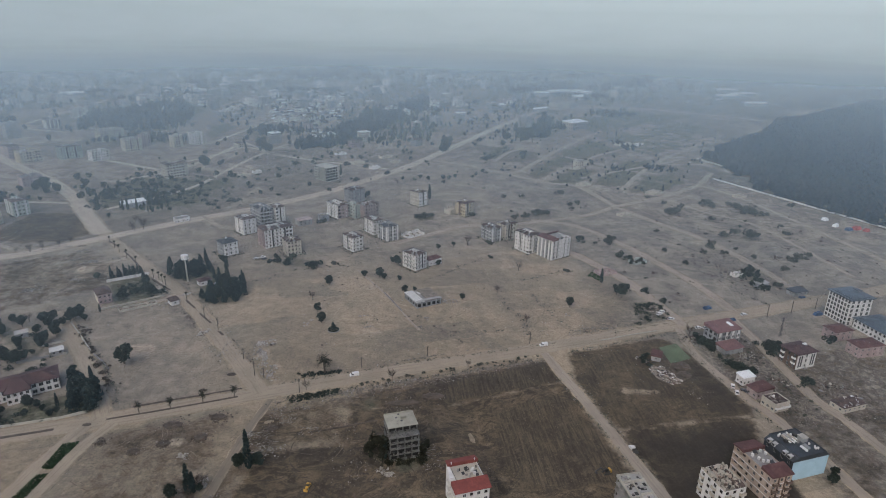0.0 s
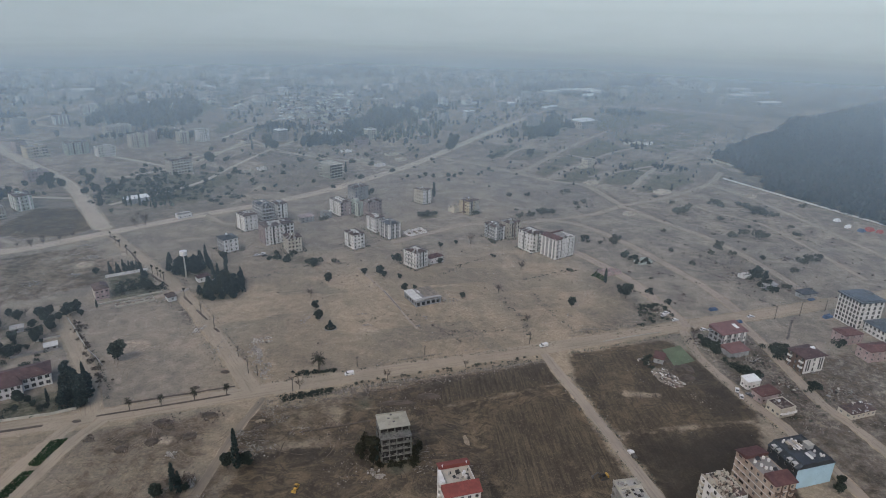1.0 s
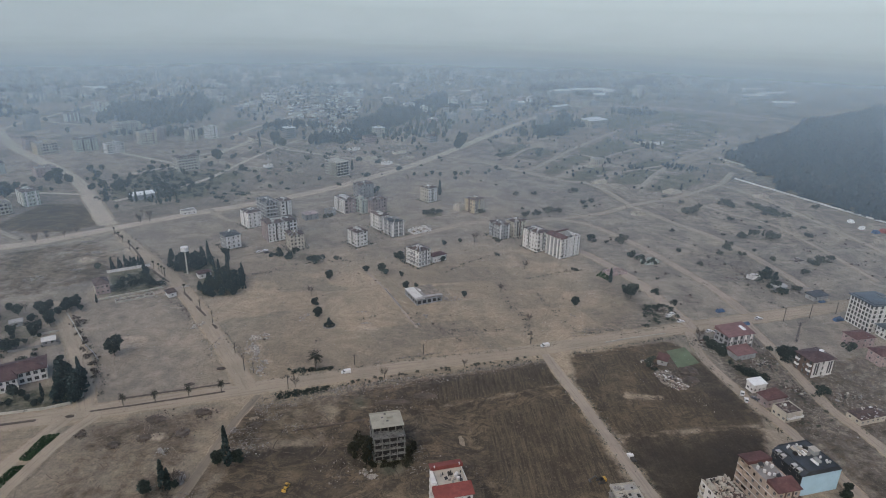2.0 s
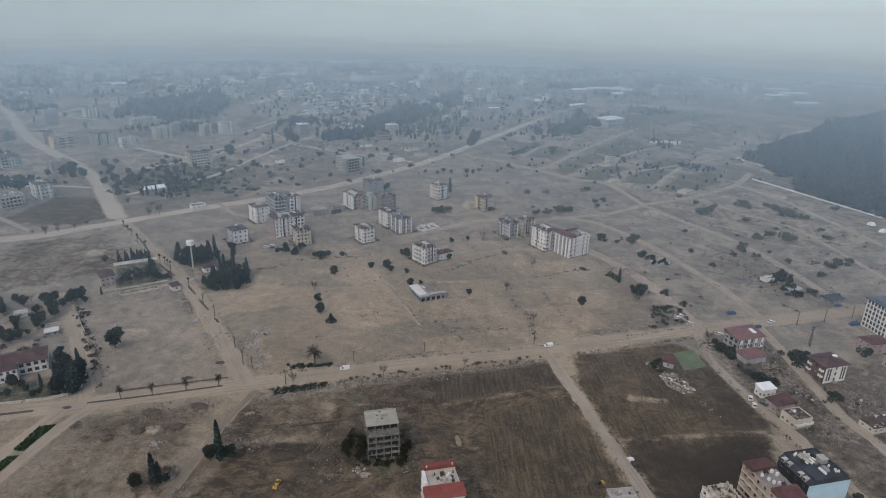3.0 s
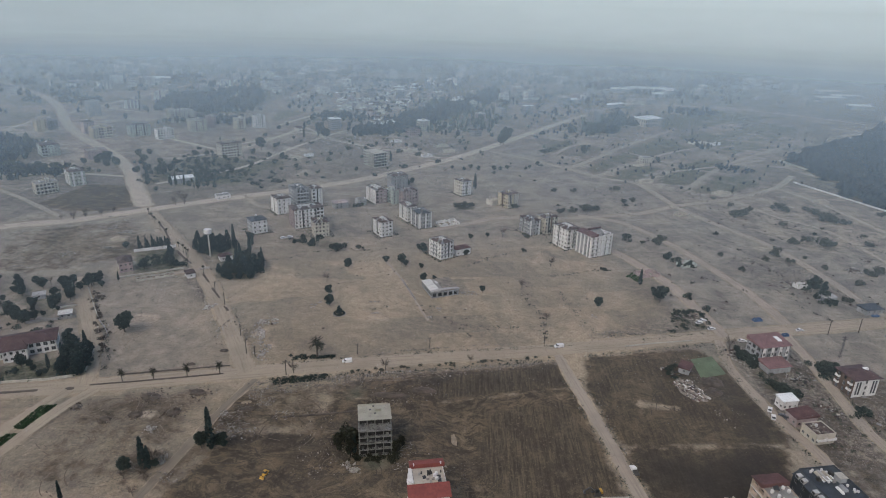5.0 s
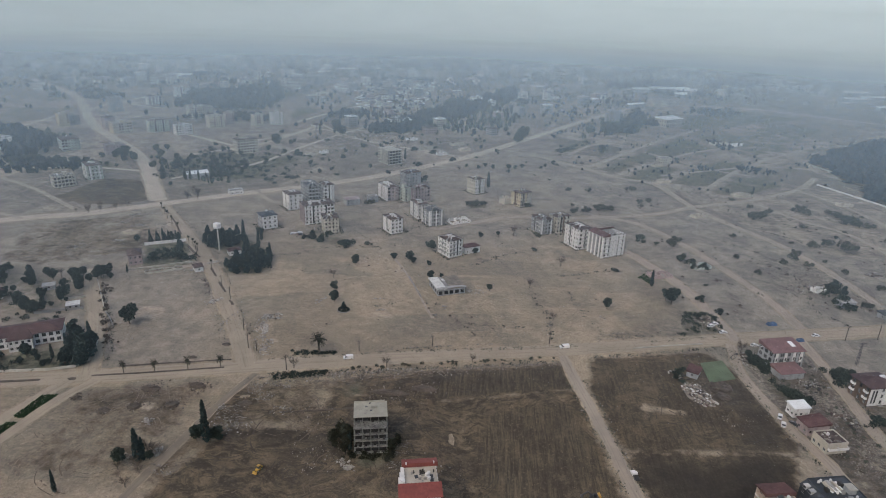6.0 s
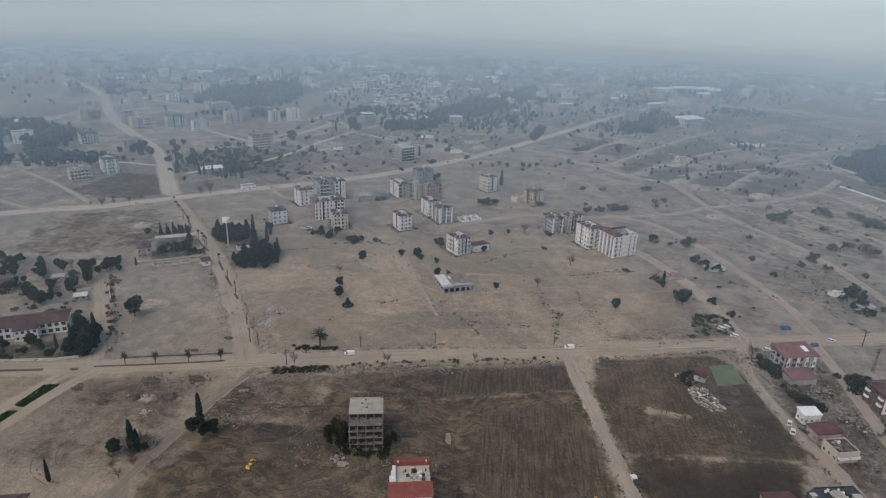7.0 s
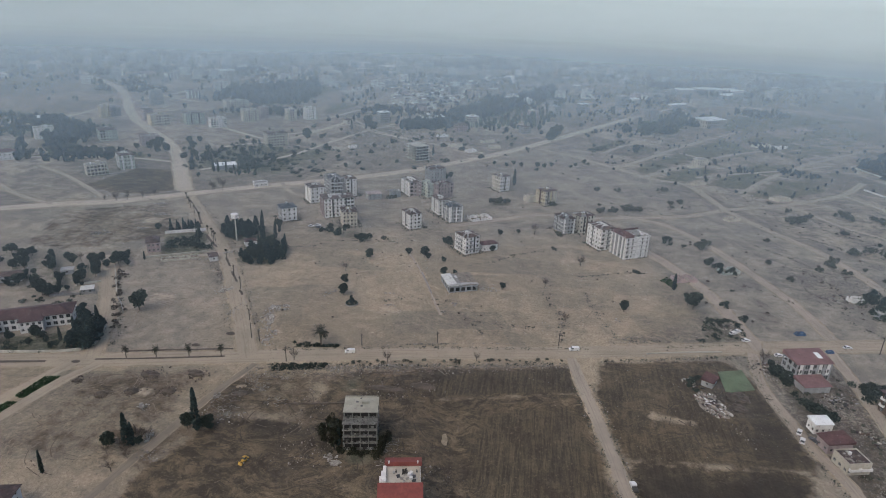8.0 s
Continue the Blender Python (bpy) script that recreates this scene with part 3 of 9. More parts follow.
    for poly, k in (([(184, -14), (206, 6), (209, -48), (190, -50)], 0.7), ([(20, -50), (58, -46), (60, -70), (18, -70)], 0.08), ([(70, -12), (118, 2), (120, -12), (66, -26)], 0.5), ([(-22, -46), (-14, -52), (5, -57), (27, -63), (24, -74), (-4, -66), (-16, -68), (-24, -60)], 0.95), ([(-24, -50), (14, -54), (12, -100), (-34, -100)], 0.25), ([(-292, 226), (-222, 214), (-246, 288), (-288, 288)], 0.5), ([(20, -32), (37, -31), (45, -22), (51, -24), (48, -31), (35, -35)], 0.95), ([(52, -14), (66, -7), (63, -31), (54, -28)], 0.8), ([(225, -60), (345, -20), (345, -170), (240, -170)], 0.4)):
        moist = np.maximum(moist, k * soft_in(X, Y, poly, 6))
    graded = soft_in(X, Y, SITE_LEFT, 5)
    for poly, k in (([(-100, -45), (-34, -26), (-40, -64), (-98, -66)], 0.45), ([(14, -20), (120, 6), (120, 0), (14, -34)], 0.8), ([(-50, 2), (-30, -8), (10, 2), (0, 16), (-30, 30), (-60, 30)], 0.5), ([(-150, -40), (-100, -34), (-108, -90), (-160, -90)], 0.4)):
        graded = np.maximum(graded, k * soft_in(X, Y, poly, 5))
    for poly, k in (([(170, 60), (192, 66), (206, 118), (196, 132), (176, 126)], 0.6), ([(282, 132), (300, 136), (316, 106), (300, 98)], 0.7), ([(-244, 150), (-212, 156), (-184, 118), (-212, 108)], 0.8)):
        graded = np.maximum(graded, k * soft_in(X, Y, poly, 6))
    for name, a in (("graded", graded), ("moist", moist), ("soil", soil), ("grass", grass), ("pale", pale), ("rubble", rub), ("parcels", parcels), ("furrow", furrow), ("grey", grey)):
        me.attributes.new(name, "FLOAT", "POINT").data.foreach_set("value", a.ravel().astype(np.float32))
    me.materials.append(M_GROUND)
    ob = new("ground", me)
    return tagged(ob, "dry dusty earth with ploughed fields and scattered debris", "ground", kind="structure")


build_ground()


def road(name, pts, width, label, mat, z=0.05, ragged=0.6):
    line = smooth_line(pts)
    rs = random.Random(len(pts) * 7 + int(width * 10))
    me = bpy.data.meshes.new(name)
    v, f, edge, across, along = [], [], [], [], []
    cross = ((-0.64, 0.0), (-0.5, 0.5), (-0.3, 1.0), (0.0, 1.0), (0.3, 1.0), (0.5, 0.5), (0.64, 0.0))
    for i, p in enumerate(line):
        d = (line[min(i + 1, len(line) - 1)] - line[max(i - 1, 0)]).normalized()
        nrm = Vector((-d.y, d.x))
        for k, e in cross:
            q = p + nrm * (k * width + rs.uniform(-ragged, ragged) * (1 - e))
            v.append((q.x, q.y, z + 0.05 * e * (1 - abs(k))))
            edge.append(e)
            across.append(k * width + 20.0)
            along.append(i * 4.0)
        if i:
            a, b = (i - 1) * 7, i * 7
            f += [(a + k, a + k + 1, b + k + 1, b + k) for k in range(6)]
    me.from_pydata(v, [], [q[::-1] for q in f])
    for key, values in (("edge", edge), ("across", across), ("along", along)):
        me.attributes.new(key, "FLOAT", "POINT").data.foreach_set("value", values)
    me.materials.append(mat)
    return tagged(new(name, me), label, "road", kind="structure")


road("road", [(-420, -113), (-230, -66), (-136, -43), (-84, -31), (-26, -15.5), (24, -2.6), (118, 19.3), (212, 43.5), (283, 61), (420, 96), (700, 170)], 10.8,
     "wide unpaved road covered in pale dust", M_ROAD)
road("road", [(-30, -17), (-44, 8), (-66, 45), (-103, 103), (-138, 148), (-181, 201), (-214, 243)], 8.5,
     "straight dusty street lined with old poles", M_ROAD, 0.07)
road("road", [(-205, 230), (-214, 243), (-246, 292), (-282, 348), (-340, 418), (-427, 505), (-505, 595), (-610, 737), (-716, 854), (-900, 1010)], 13,
     "wide pale dusty road through the far blocks", M_AVENUE, 0.13)
road("road", [(-520, 30), (-360, 118), (-275, 169), (-242, 185), (-197, 221), (-146, 262), (-94, 299), (-37, 349), (5, 400), (57, 470), (114, 568), (204, 733), (290, 880)], 12,
     "pale dusty avenue across the cleared district", M_AVENUE, 0.09)
road("road", [(216, 42), (213, 64), (209.5, 93), (203, 120), (191, 149), (172, 188), (150, 225), (140, 238)], 7, "narrow dirt street between cleared plots", M_TRACK, 0.08)
road("road", [(40, 196), (68, 217), (103, 240), (145, 243), (221, 267), (267, 298), (327, 330), (393, 380), (440, 440)], 6, "faint dirt track over bare ground", M_TRACK, 0.06)
road("road", [(393, 380), (411, 338), (420, 275), (426, 215), (432, 120)], 5, "faint dirt track over bare ground", M_TRACK, 0.07)
road("road", [(258, 62), (255, 98), (245, 140), (229, 191), (204, 238), (168, 255)], 6, "narrow dirt street between cleared plots", M_TRACK, 0.08)
road("road", [(121, 14), (125.8, -13.4), (130.2, -35.6), (134, -57), (136.5, -73.5), (139.3, -87), (146, -130), (152, -180)], 5.0, "dirt lane between two ploughed fields", M_TRACK, 0.08)
road("road", [(211, 38), (206.5, 10), (209, -13.5), (212, -35.5), (216.6, -51), (219, -68), (222, -100), (226, -160)], 4.6, "narrow lane along broken houses", M_TRACK, 0.08)
road("road", [(252, 50), (250, 10), (247, -27), (247.5, -44), (250, -56), (253, -90), (258, -150)], 5, "rough track through rubble", M_TRACK, 0.08)
road("road", [(-170, 82), (-157, 61), (-141, 38), (-118, 4), (-99, -32)], 8, "dusty side street beside a broken wall", M_ROAD, 0.08)
road("road", [(-104, -38), (-110, -60), (-114, -80), (-122, -120)], 6, "dusty carriageway beside a green verge", M_ROAD, 0.08)
road("road", [(-92, -36), (-98.5, -52), (-102, -70), (-106, -95), (-112, -130)], 5.5, "dusty carriageway beside a green verge", M_ROAD, 0.09)
road("road", [(-24, -22), (-31, -48), (-36, -77), (-40, -100), (-46, -150)], 3.2, "narrow dirt track over rough ground", M_ROUGHTRACK, 0.08)
road("road", [(97, 511), (139, 480), (174, 443), (217, 395), (249, 375), (266, 294), (285, 245), (307, 198), (318, 140), (322, 80)], 6, "faint dirt track over bare ground", M_TRACK, 0.10)
road("road", [(174, 440), (194, 446), (264, 553), (326, 642), (400, 740)], 6, "faint dirt track over bare ground", M_TRACK, 0.11)
road("road", [(212, 402), (266, 470), (330, 544), (400, 600)], 5, "faint dirt track over bare ground", M_TRACK, 0.12)
road("road", [(265, 414), (321, 448), (389, 486), (440, 520)], 4, "faint dirt track over bare ground", M_TRACK, 0.13)
road("road", [(327, 330), (348, 276), (374, 240), (380, 190), (381, 110)], 4, "faint dirt track over bare ground", M_TRACK, 0.12)
road("road", [(-553, 717), (-549, 868), (-548, 1195), (-588, 1578)], 8, "pale track through the far town", M_AVENUE, 0.10)
road("road", [(-260, 405), (-208, 474), (-180, 590), (-173, 638)], 6, "pale track through the far town", M_AVENUE, 0.10)
road("road", [(-230, 300), (-175, 377), (-155, 459), (-130, 558), (-100, 640)], 5, "pale track through the far town", M_AVENUE, 0.11)
road("road", [(-173, 636), (-120, 562), (-63, 516), (10, 480)], 4, "pale track through the far town", M_AVENUE, 0.12)
road("road", [(-135, 81), (-113, 95), (-100, 104)], 4, "faint dirt track over bare ground", M_TRACK, 0.11)
for width, height, line in ((6, 0.12, [(-548, 755), (-505, 730), (-462, 716)]), (6, 0.14, [(-548, 653), (-561, 740), (-558, 772)]), (6, 0.12, [(-313, 511), (-245, 468), (-231, 460)]), (5, 0.12, [(-220, 495), (-192, 545), (-164, 593), (-136, 576), (-122, 550)]),
                            (6, 0.13, [(-293, 1006), (-268, 1153), (-234, 1336)]), (6, 0.13, [(-22, 765), (38, 969), (74, 1046)]), (6, 0.12, [(-212, 640), (-191, 726), (-162, 822), (-146, 888)]), (5, 0.13, [(-122, 550), (-52, 508), (14, 476), (36, 463)]), (4, 0.14, [(-131, 573), (-103, 602)]),
                            (5, 0.14, [(174, 501), (206, 562), (237, 589), (258, 576)]), (5, 0.15, [(295, 359), (348, 439), (416, 522), (539, 645)]), (4, 0.14, [(273, 540), (292, 515), (331, 457), (373, 433)]), (9, 0.12, [(400, 1010), (484, 1029), (598, 1009), (638, 977), (709, 923), (770, 854)]),
                            (4, 0.1, [(-383, 273), (-328, 243), (-257, 194)]), (5, 0.1, [(-566, 491), (-549, 523), (-560, 607)]), (4, 0.11, [(-135, 276), (-121, 256), (-109, 241)]), (4, 0.1, [(-400, 222), (-365, 205), (-326, 182), (-280, 165)]), (8, 0.12, [(-900, 1500), (-500, 1420), (-100, 1450), (300, 1330)]), (9, 0.13, [(-1300, 2300), (-500, 1950), (200, 1900), (900, 1750)]), (7, 0.14, [(290, 880), (420, 1080), (560, 1250), (800, 1600)])):
    road("road", line, width, "pale track through the far town", M_TRACK if 170 < line[0][0] < 300 and line[0][1] < 600 or line[0][1] < 280 else M_AVENUE, height)
road("road", [(-420, 300), (-330, 325), (-262, 322)], 5, "pale track through the far town", M_AVENUE, 0.06)
road("road", [(12, 140), (29, 104), (40, 76), (52, 45)], 1.4, "faint dirt track over bare ground", M_TRACK, 0.06)


def strip(name, pts, width, height, mat, label, category, kind="structure", step=2.0, rough=0.3):
    """A low raised strip: a kerb, a verge, a heap along a line."""
    line = smooth_line(pts, step)
    rs = random.Random(int(width * 100) + len(line))
    v, f = [], []
    for i, p in enumerate(line):
        d = (line[min(i + 1, len(line) - 1)] - line[max(i - 1, 0)]).normalized()
        nrm = Vector((-d.y, d.x))
        end = 0.15 if i in (0, len(line) - 1) else 1.0
        for k, h in ((-0.55, -0.3), (-0.42, 0.8), (0.0, 1.0), (0.42, 0.8), (0.55, -0.3)):
            j = 1 + rs.uniform(-rough, rough)
            q = p + nrm * k * width * j
            v.append((q.x, q.y, h * height * (1 + rs.uniform(-rough, rough)) * end))
        if i:
            a, b = (i - 1) * 5, i * 5
            f += [(a + k + 1, a + k, b + k, b + k + 1) for k in range(4)]
    me = bpy.data.meshes.new(name)
    me.from_pydata(v, [], f)
    me.materials.append(mat)
    return tagged(new(name, me), label, category, kind=kind)


strip("trim", [(-97, -33.7), (-70, -26.9), (-40, -18.6)], 1.3, 0.3, M_HEAP, "dark earth median strip with kerb between carriageways", "median", rough=0.15)
strip("trim", [(-150, -47.5), (-130, -42.8), (-116, -39.5)], 1.8, 0.3, M_HEAP, "dark earth median strip with kerb between carriageways", "median", rough=0.2)
strip("trim", [(-88, -24.0), (-70, -19.2), (-52, -14.6), (-40, -11.4)], 1.1, 0.25, M_HEAP, "dark broken kerb along the road", "kerb", rough=0.2)
strip("trim", [(-106, -37.6), (-101, -36.6)], 2.4, 0.3, M_HEAP, "dark earth traffic island on the road", "median")


# ---- sheets standing in for haze over the plain ----
def haze_sheet(low, mat):
    """A wide sheet above the roofs, centred near the camera, that curves up into the murk at the edge of the plain."""
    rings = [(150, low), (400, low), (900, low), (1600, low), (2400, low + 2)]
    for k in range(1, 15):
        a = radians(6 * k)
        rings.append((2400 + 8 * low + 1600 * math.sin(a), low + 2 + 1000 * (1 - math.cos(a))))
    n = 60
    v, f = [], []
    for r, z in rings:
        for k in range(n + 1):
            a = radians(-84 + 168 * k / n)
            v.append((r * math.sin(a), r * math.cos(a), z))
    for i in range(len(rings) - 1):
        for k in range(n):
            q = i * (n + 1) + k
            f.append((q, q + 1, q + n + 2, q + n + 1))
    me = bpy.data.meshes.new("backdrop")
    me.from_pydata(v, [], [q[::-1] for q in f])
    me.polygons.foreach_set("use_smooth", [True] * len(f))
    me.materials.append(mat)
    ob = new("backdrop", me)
    # centred near the camera, so the painted haze deepens with viewing distance
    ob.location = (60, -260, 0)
    return tagged(ob, "translucent blue-grey sheet painted as distance haze over the plain", "haze", kind="structure")


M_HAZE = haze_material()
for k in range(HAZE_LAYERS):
    haze_sheet(34.0 + 3.0 * k, M_HAZE)


# ---- buildings ----
WINDOW_MESHES = {}


def window_meshes(w, h):
    key = (round(w, 2), round(h, 2))
    if key not in WINDOW_MESHES:
        g = Geo()
        e, d = 0.09, 0.08
        g.box(0, 0, 0, w, d, e)
        g.box(0, 0, h - e, w, d, e)
        g.box(-w / 2 + e / 2, 0, e, e, d, h - 2 * e)
        g.box(w / 2 - e / 2, 0, e, e, d, h - 2 * e)
        g.box(0, 0, e, e * 0.8, d * 0.9, h - 2 * e)
        p = Geo()
        p.box(0, 0, e, w - 2 * e, 0.03, h - 2 * e)
        WINDOW_MESHES[key] = (g.mesh("window", [M_FRAME]), p.mesh("pane", [M_GLASS]))
    return WINDOW_MESHES[key]


def side_frames(L, W):
    """The four sides: origin, direction along, outward normal, length. 0 front, 1 right, 2 back, 3 left."""
    return (((-L / 2, -W / 2), (1, 0), (0, -1), L), ((L / 2, -W / 2), (0, 1), (1, 0), W), ((L / 2, W / 2), (-1, 0), (0, 1), L), ((-L / 2, W / 2), (0, -1), (-1, 0), W))


def walls(parent, L, W, n, sh, cols, mats, win=(1.3, 1.4), sill=0.95, glazed=0.8, panes=True, seed=0, base=0.4, skip=(), side_mat=(0, 0, 0, 0), loggia=0.0, bands=None):
    """Outer walls with real openings, loggias and floors inside, and a window in most openings."""
    rs = random.Random(seed)
    g = Geo()
    top = n * sh
    fm, pm = window_meshes(*win)
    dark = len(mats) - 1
    for si, ((ox, oy), (dx, dy), (nx, ny), length) in enumerate(side_frames(L, W)):
        m = cols[si]
        mi = side_mat[si]

        def at(u, z, depth=0.0):
            return (ox + dx * u - nx * depth, oy + dy * u - ny * depth, z)

        def wall(u0, u1, z0, z1):
            g.face([at(u0, z0), at(u1, z0), at(u1, z1), at(u0, z1)], mi)

        if not m:
            wall(0, length, -base, top)
            continue
        bay = length / m
        for k in range(m):
            open_bay = rs.random() < loggia and bay > 2.2
            w = min(win[0], bay - 0.5) if not open_bay else bay - 0.7
            c = bay * (k + 0.5)
            u0, u1 = c - w / 2, c + w / 2
            wall(bay * k, u0, -base, top)
            wall(u1, bay * (k + 1), -base, top)
            z_last = -base
            for j in range(n):
                z0, z1 = j * sh + sill, min(j * sh + sill + win[1], (j + 1) * sh - 0.15)
                d = 0.28
                if open_bay and j:
                    z0, z1, d = j * sh + 0.75, (j + 1) * sh - 0.3, 1.3
                wall(u0, u1, z_last, z0)
                z_last = z1
                g.face([at(u0, z0), at(u1, z0), at(u1, z0, d), at(u0, z0, d)], mi)
                g.face([at(u0, z1, d), at(u1, z1, d), at(u1, z1), at(u0, z1)], mi)
                g.face([at(u0, z0), at(u0, z0, d), at(u0, z1, d), at(u0, z1)], mi)
                g.face([at(u1, z0, d), at(u1, z0), at(u1, z1), at(u1, z1, d)], mi)
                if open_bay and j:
                    # the loggia's back is near-black: shade put into its colour
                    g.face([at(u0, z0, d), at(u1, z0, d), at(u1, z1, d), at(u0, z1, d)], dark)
                elif rs.random() < glazed and si not in skip:
                    f = new("window", fm)
                    f.parent = parent
                    cx, cy, _ = at((u0 + u1) / 2, 0, 0.17)
                    f.matrix_basis = pose(cx, cy, z0, 0, 0, math.degrees(math.atan2(dy, dx)))
                    if panes:
                        q = new("pane", pm)
                        q.parent = f
            wall(u0, u1, z_last, top)
    t = 0.25
    # inner floors are painted near-black for room shade; the top one is concrete
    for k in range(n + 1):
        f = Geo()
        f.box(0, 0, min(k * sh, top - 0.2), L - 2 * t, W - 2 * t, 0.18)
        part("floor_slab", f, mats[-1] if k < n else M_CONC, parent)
    if bands:
        for k in range(1, n):
            f = Geo()
            a, b, z, e, h = L / 2, W / 2, k * sh - 0.2, 0.09, 0.26
            ring = [(-a - e, -b - e), (a + e, -b - e), (a + e, b + e), (-a - e, b + e)]
            inner = [(-a, -b), (a, -b), (a, b), (-a, b)]
            for i in range(4):
                j = (i + 1) % 4
                (x0, y0), (x1, y1), (x2, y2), (x3, y3) = ring[i], ring[j], inner[j], inner[i]
                f.hexa([(x0, y0, z), (x1, y1, z), (x2, y2, z), (x3, y3, z), (x0, y0, z + h), (x1, y1, z + h), (x2, y2, z + h), (x3, y3, z + h)])
            part("floor_band", f, bands, parent)
    return part("wall", g, mats, parent)


def hip_roof(parent, L, W, z, rise, mat, over=0.6, label="", cut=None):
    g = Geo()
    a, b = L / 2 + over, W / 2 + over
    r = max(0.0, min(a, b) * (1.0 if cut is None else cut))
    if a >= b:
        p, q = (-(a - r), 0), (a - r, 0)
    else:
        p, q = (0, -(b - r)), (0, b - r)
    low = [(-a, -b, z), (a, -b, z), (a, b, z), (-a, b, z)]
    up = [(x, y, z + 0.16) for x, y, _ in low]
    P, Q = (*p, z + 0.16 + rise), (*q, z + 0.16 + rise)
    g.face(low[::-1])
    for i in range(4):
        j = (i + 1) % 4
        g.face([low[i], low[j], up[j], up[i]])
    if a >= b:
        g.face([up[0], up[1], Q, P])
        g.face([up[1], up[2], Q])
        g.face([up[2], up[3], P, Q])
        g.face([up[3], up[0], P])
    else:
        g.face([up[0], up[1], P])
        g.face([up[1], up[2], Q, P])
        g.face([up[2], up[3], Q])
        g.face([up[3], up[0], P, Q])
    return part("roof", g, mat, parent, label)


def parapet(parent, L, W, z, h, mat, t=0.22, name="parapet", ragged=0):
    """A wall round a flat roof; where it is ragged, pieces of its top are gone."""
    g = Geo()
    rs = random.Random(ragged)
    a, b = L / 2, W / 2
    o = [(-a, -b), (a, -b), (a, b), (-a, b)]
    i = [(-a + t, -b + t), (a - t, -b + t), (a - t, b - t), (-a + t, b - t)]
    for k in range(4):
        j = (k + 1) % 4
        m = max(2, int((Vector(o[j]) - Vector(o[k])).length / 1.5)) if ragged else 1
        tops = [z + h * (rs.choice((1, 1, 1, 0.5, 0.15, 1.5)) if ragged else 1) for q in range(m + 1)]
        for q in range(m):
            p0, p1 = Vector(o[k]).lerp(Vector(o[j]), q / m), Vector(o[k]).lerp(Vector(o[j]), (q + 1) / m)
            r0, r1 = Vector(i[k]).lerp(Vector(i[j]), q / m), Vector(i[k]).lerp(Vector(i[j]), (q + 1) / m)
            g.hexa([(*p0, z), (*p1, z), (*r1, z), (*r0, z), (*p0, tops[q]), (*p1, tops[q + 1]), (*r1, tops[q + 1]), (*r0, tops[q])])
    return part(name, g, mat, parent)


def tank_mesh():
    g = Geo()
    g.tube((0, 0, 0.55), (0, 0, 1.5), 0.55, 0.55, 10)
    g.tube((0, 0, 1.5), (0, 0, 1.65), 0.55, 0.2, 10)
    for a in range(4):
        x, y = 0.38 * math.cos(a * 1.57 + 0.8), 0.38 * math.sin(a * 1.57 + 0.8)
        g.box(x, y, 0, 0.07, 0.07, 0.56)
    return g.mesh("water_tank", [M_TANK])


def solar_mesh():
    g = Geo()
    g.hexa([(-1, -0.8, 0.25), (1, -0.8, 0.25), (1, 0.8, 1.15), (-1, 0.8, 1.15), (-1, -0.8, 0.33), (1, -0.8, 0.33), (1, 0.8, 1.23), (-1, 0.8, 1.23)])
    for x in (-0.9, 0.9):
        g.box(x, 0.7, 0, 0.06, 0.06, 1.1, m=1)
        g.box(x, -0.7, 0, 0.06, 0.06, 0.28, m=1)
    return g.mesh("solar_panel", [M_PANEL, M_METAL])


TANK, SOLAR = tank_mesh(), solar_mesh()


def roof_clutter(parent, x0, x1, y0, y1, z, tanks, panels, seed, junk=8):
    rs = random.Random(seed)
    for k in range(tanks + panels):
        ob = new("water_tank" if k < tanks else "solar_panel", TANK if k < tanks else SOLAR)
        ob.parent = parent
        ob.matrix_basis = pose(rs.uniform(x0, x1), rs.uniform(y0, y1), z, 0, 0, rs.choice((0, 0, 90, 8)))
    if junk:
        g = Geo()
        for k in range(junk):
            s = rs.uniform(0.3, 1.3)
            g.box(rs.uniform(x0, x1), rs.uniform(y0, y1), z - 0.03, s, s * rs.uniform(0.3, 1.2), rs.uniform(0.1, 0.6), rs.uniform(0, 90))
        tagged(part("roof_debris", g, M_RUBBLE_WHITE if seed % 2 else M_RUBBLE, parent, "loose broken blocks left on the roof"), kind="stuff")


def stair_head(parent, x, y, z, sx, sy, h, mat, roof=None):
    g = Geo()
    g.box(x, y, z - 0.05, sx, sy, h)
    g.box(x, y, z + h - 0.05, sx + 0.4, sy + 0.4, 0.15, m=1)
    part("stair_head", g, [mat, roof or M_CONC_LIGHT], parent)


def lean_roof(parent, x0, x1, y0, y1, z, rise, axis, mat, label=""):
    """A tiled mono-pitch roof over part of a flat roof; it rises along axis."""
    g = Geo()
    zz = {"+x": (0, rise, rise, 0), "-x": (rise, 0, 0, rise), "+y": (0, 0, rise, rise), "-y": (rise, rise, 0, 0)}[axis]
    c = [(x0, y0), (x1, y0), (x1, y1), (x0, y1)]
    g.hexa([(x, y, z) for x, y in c] + [(x, y, z + 0.18 + k) for (x, y), k in zip(c, zz)])
    part("roof", g, mat, parent, label)


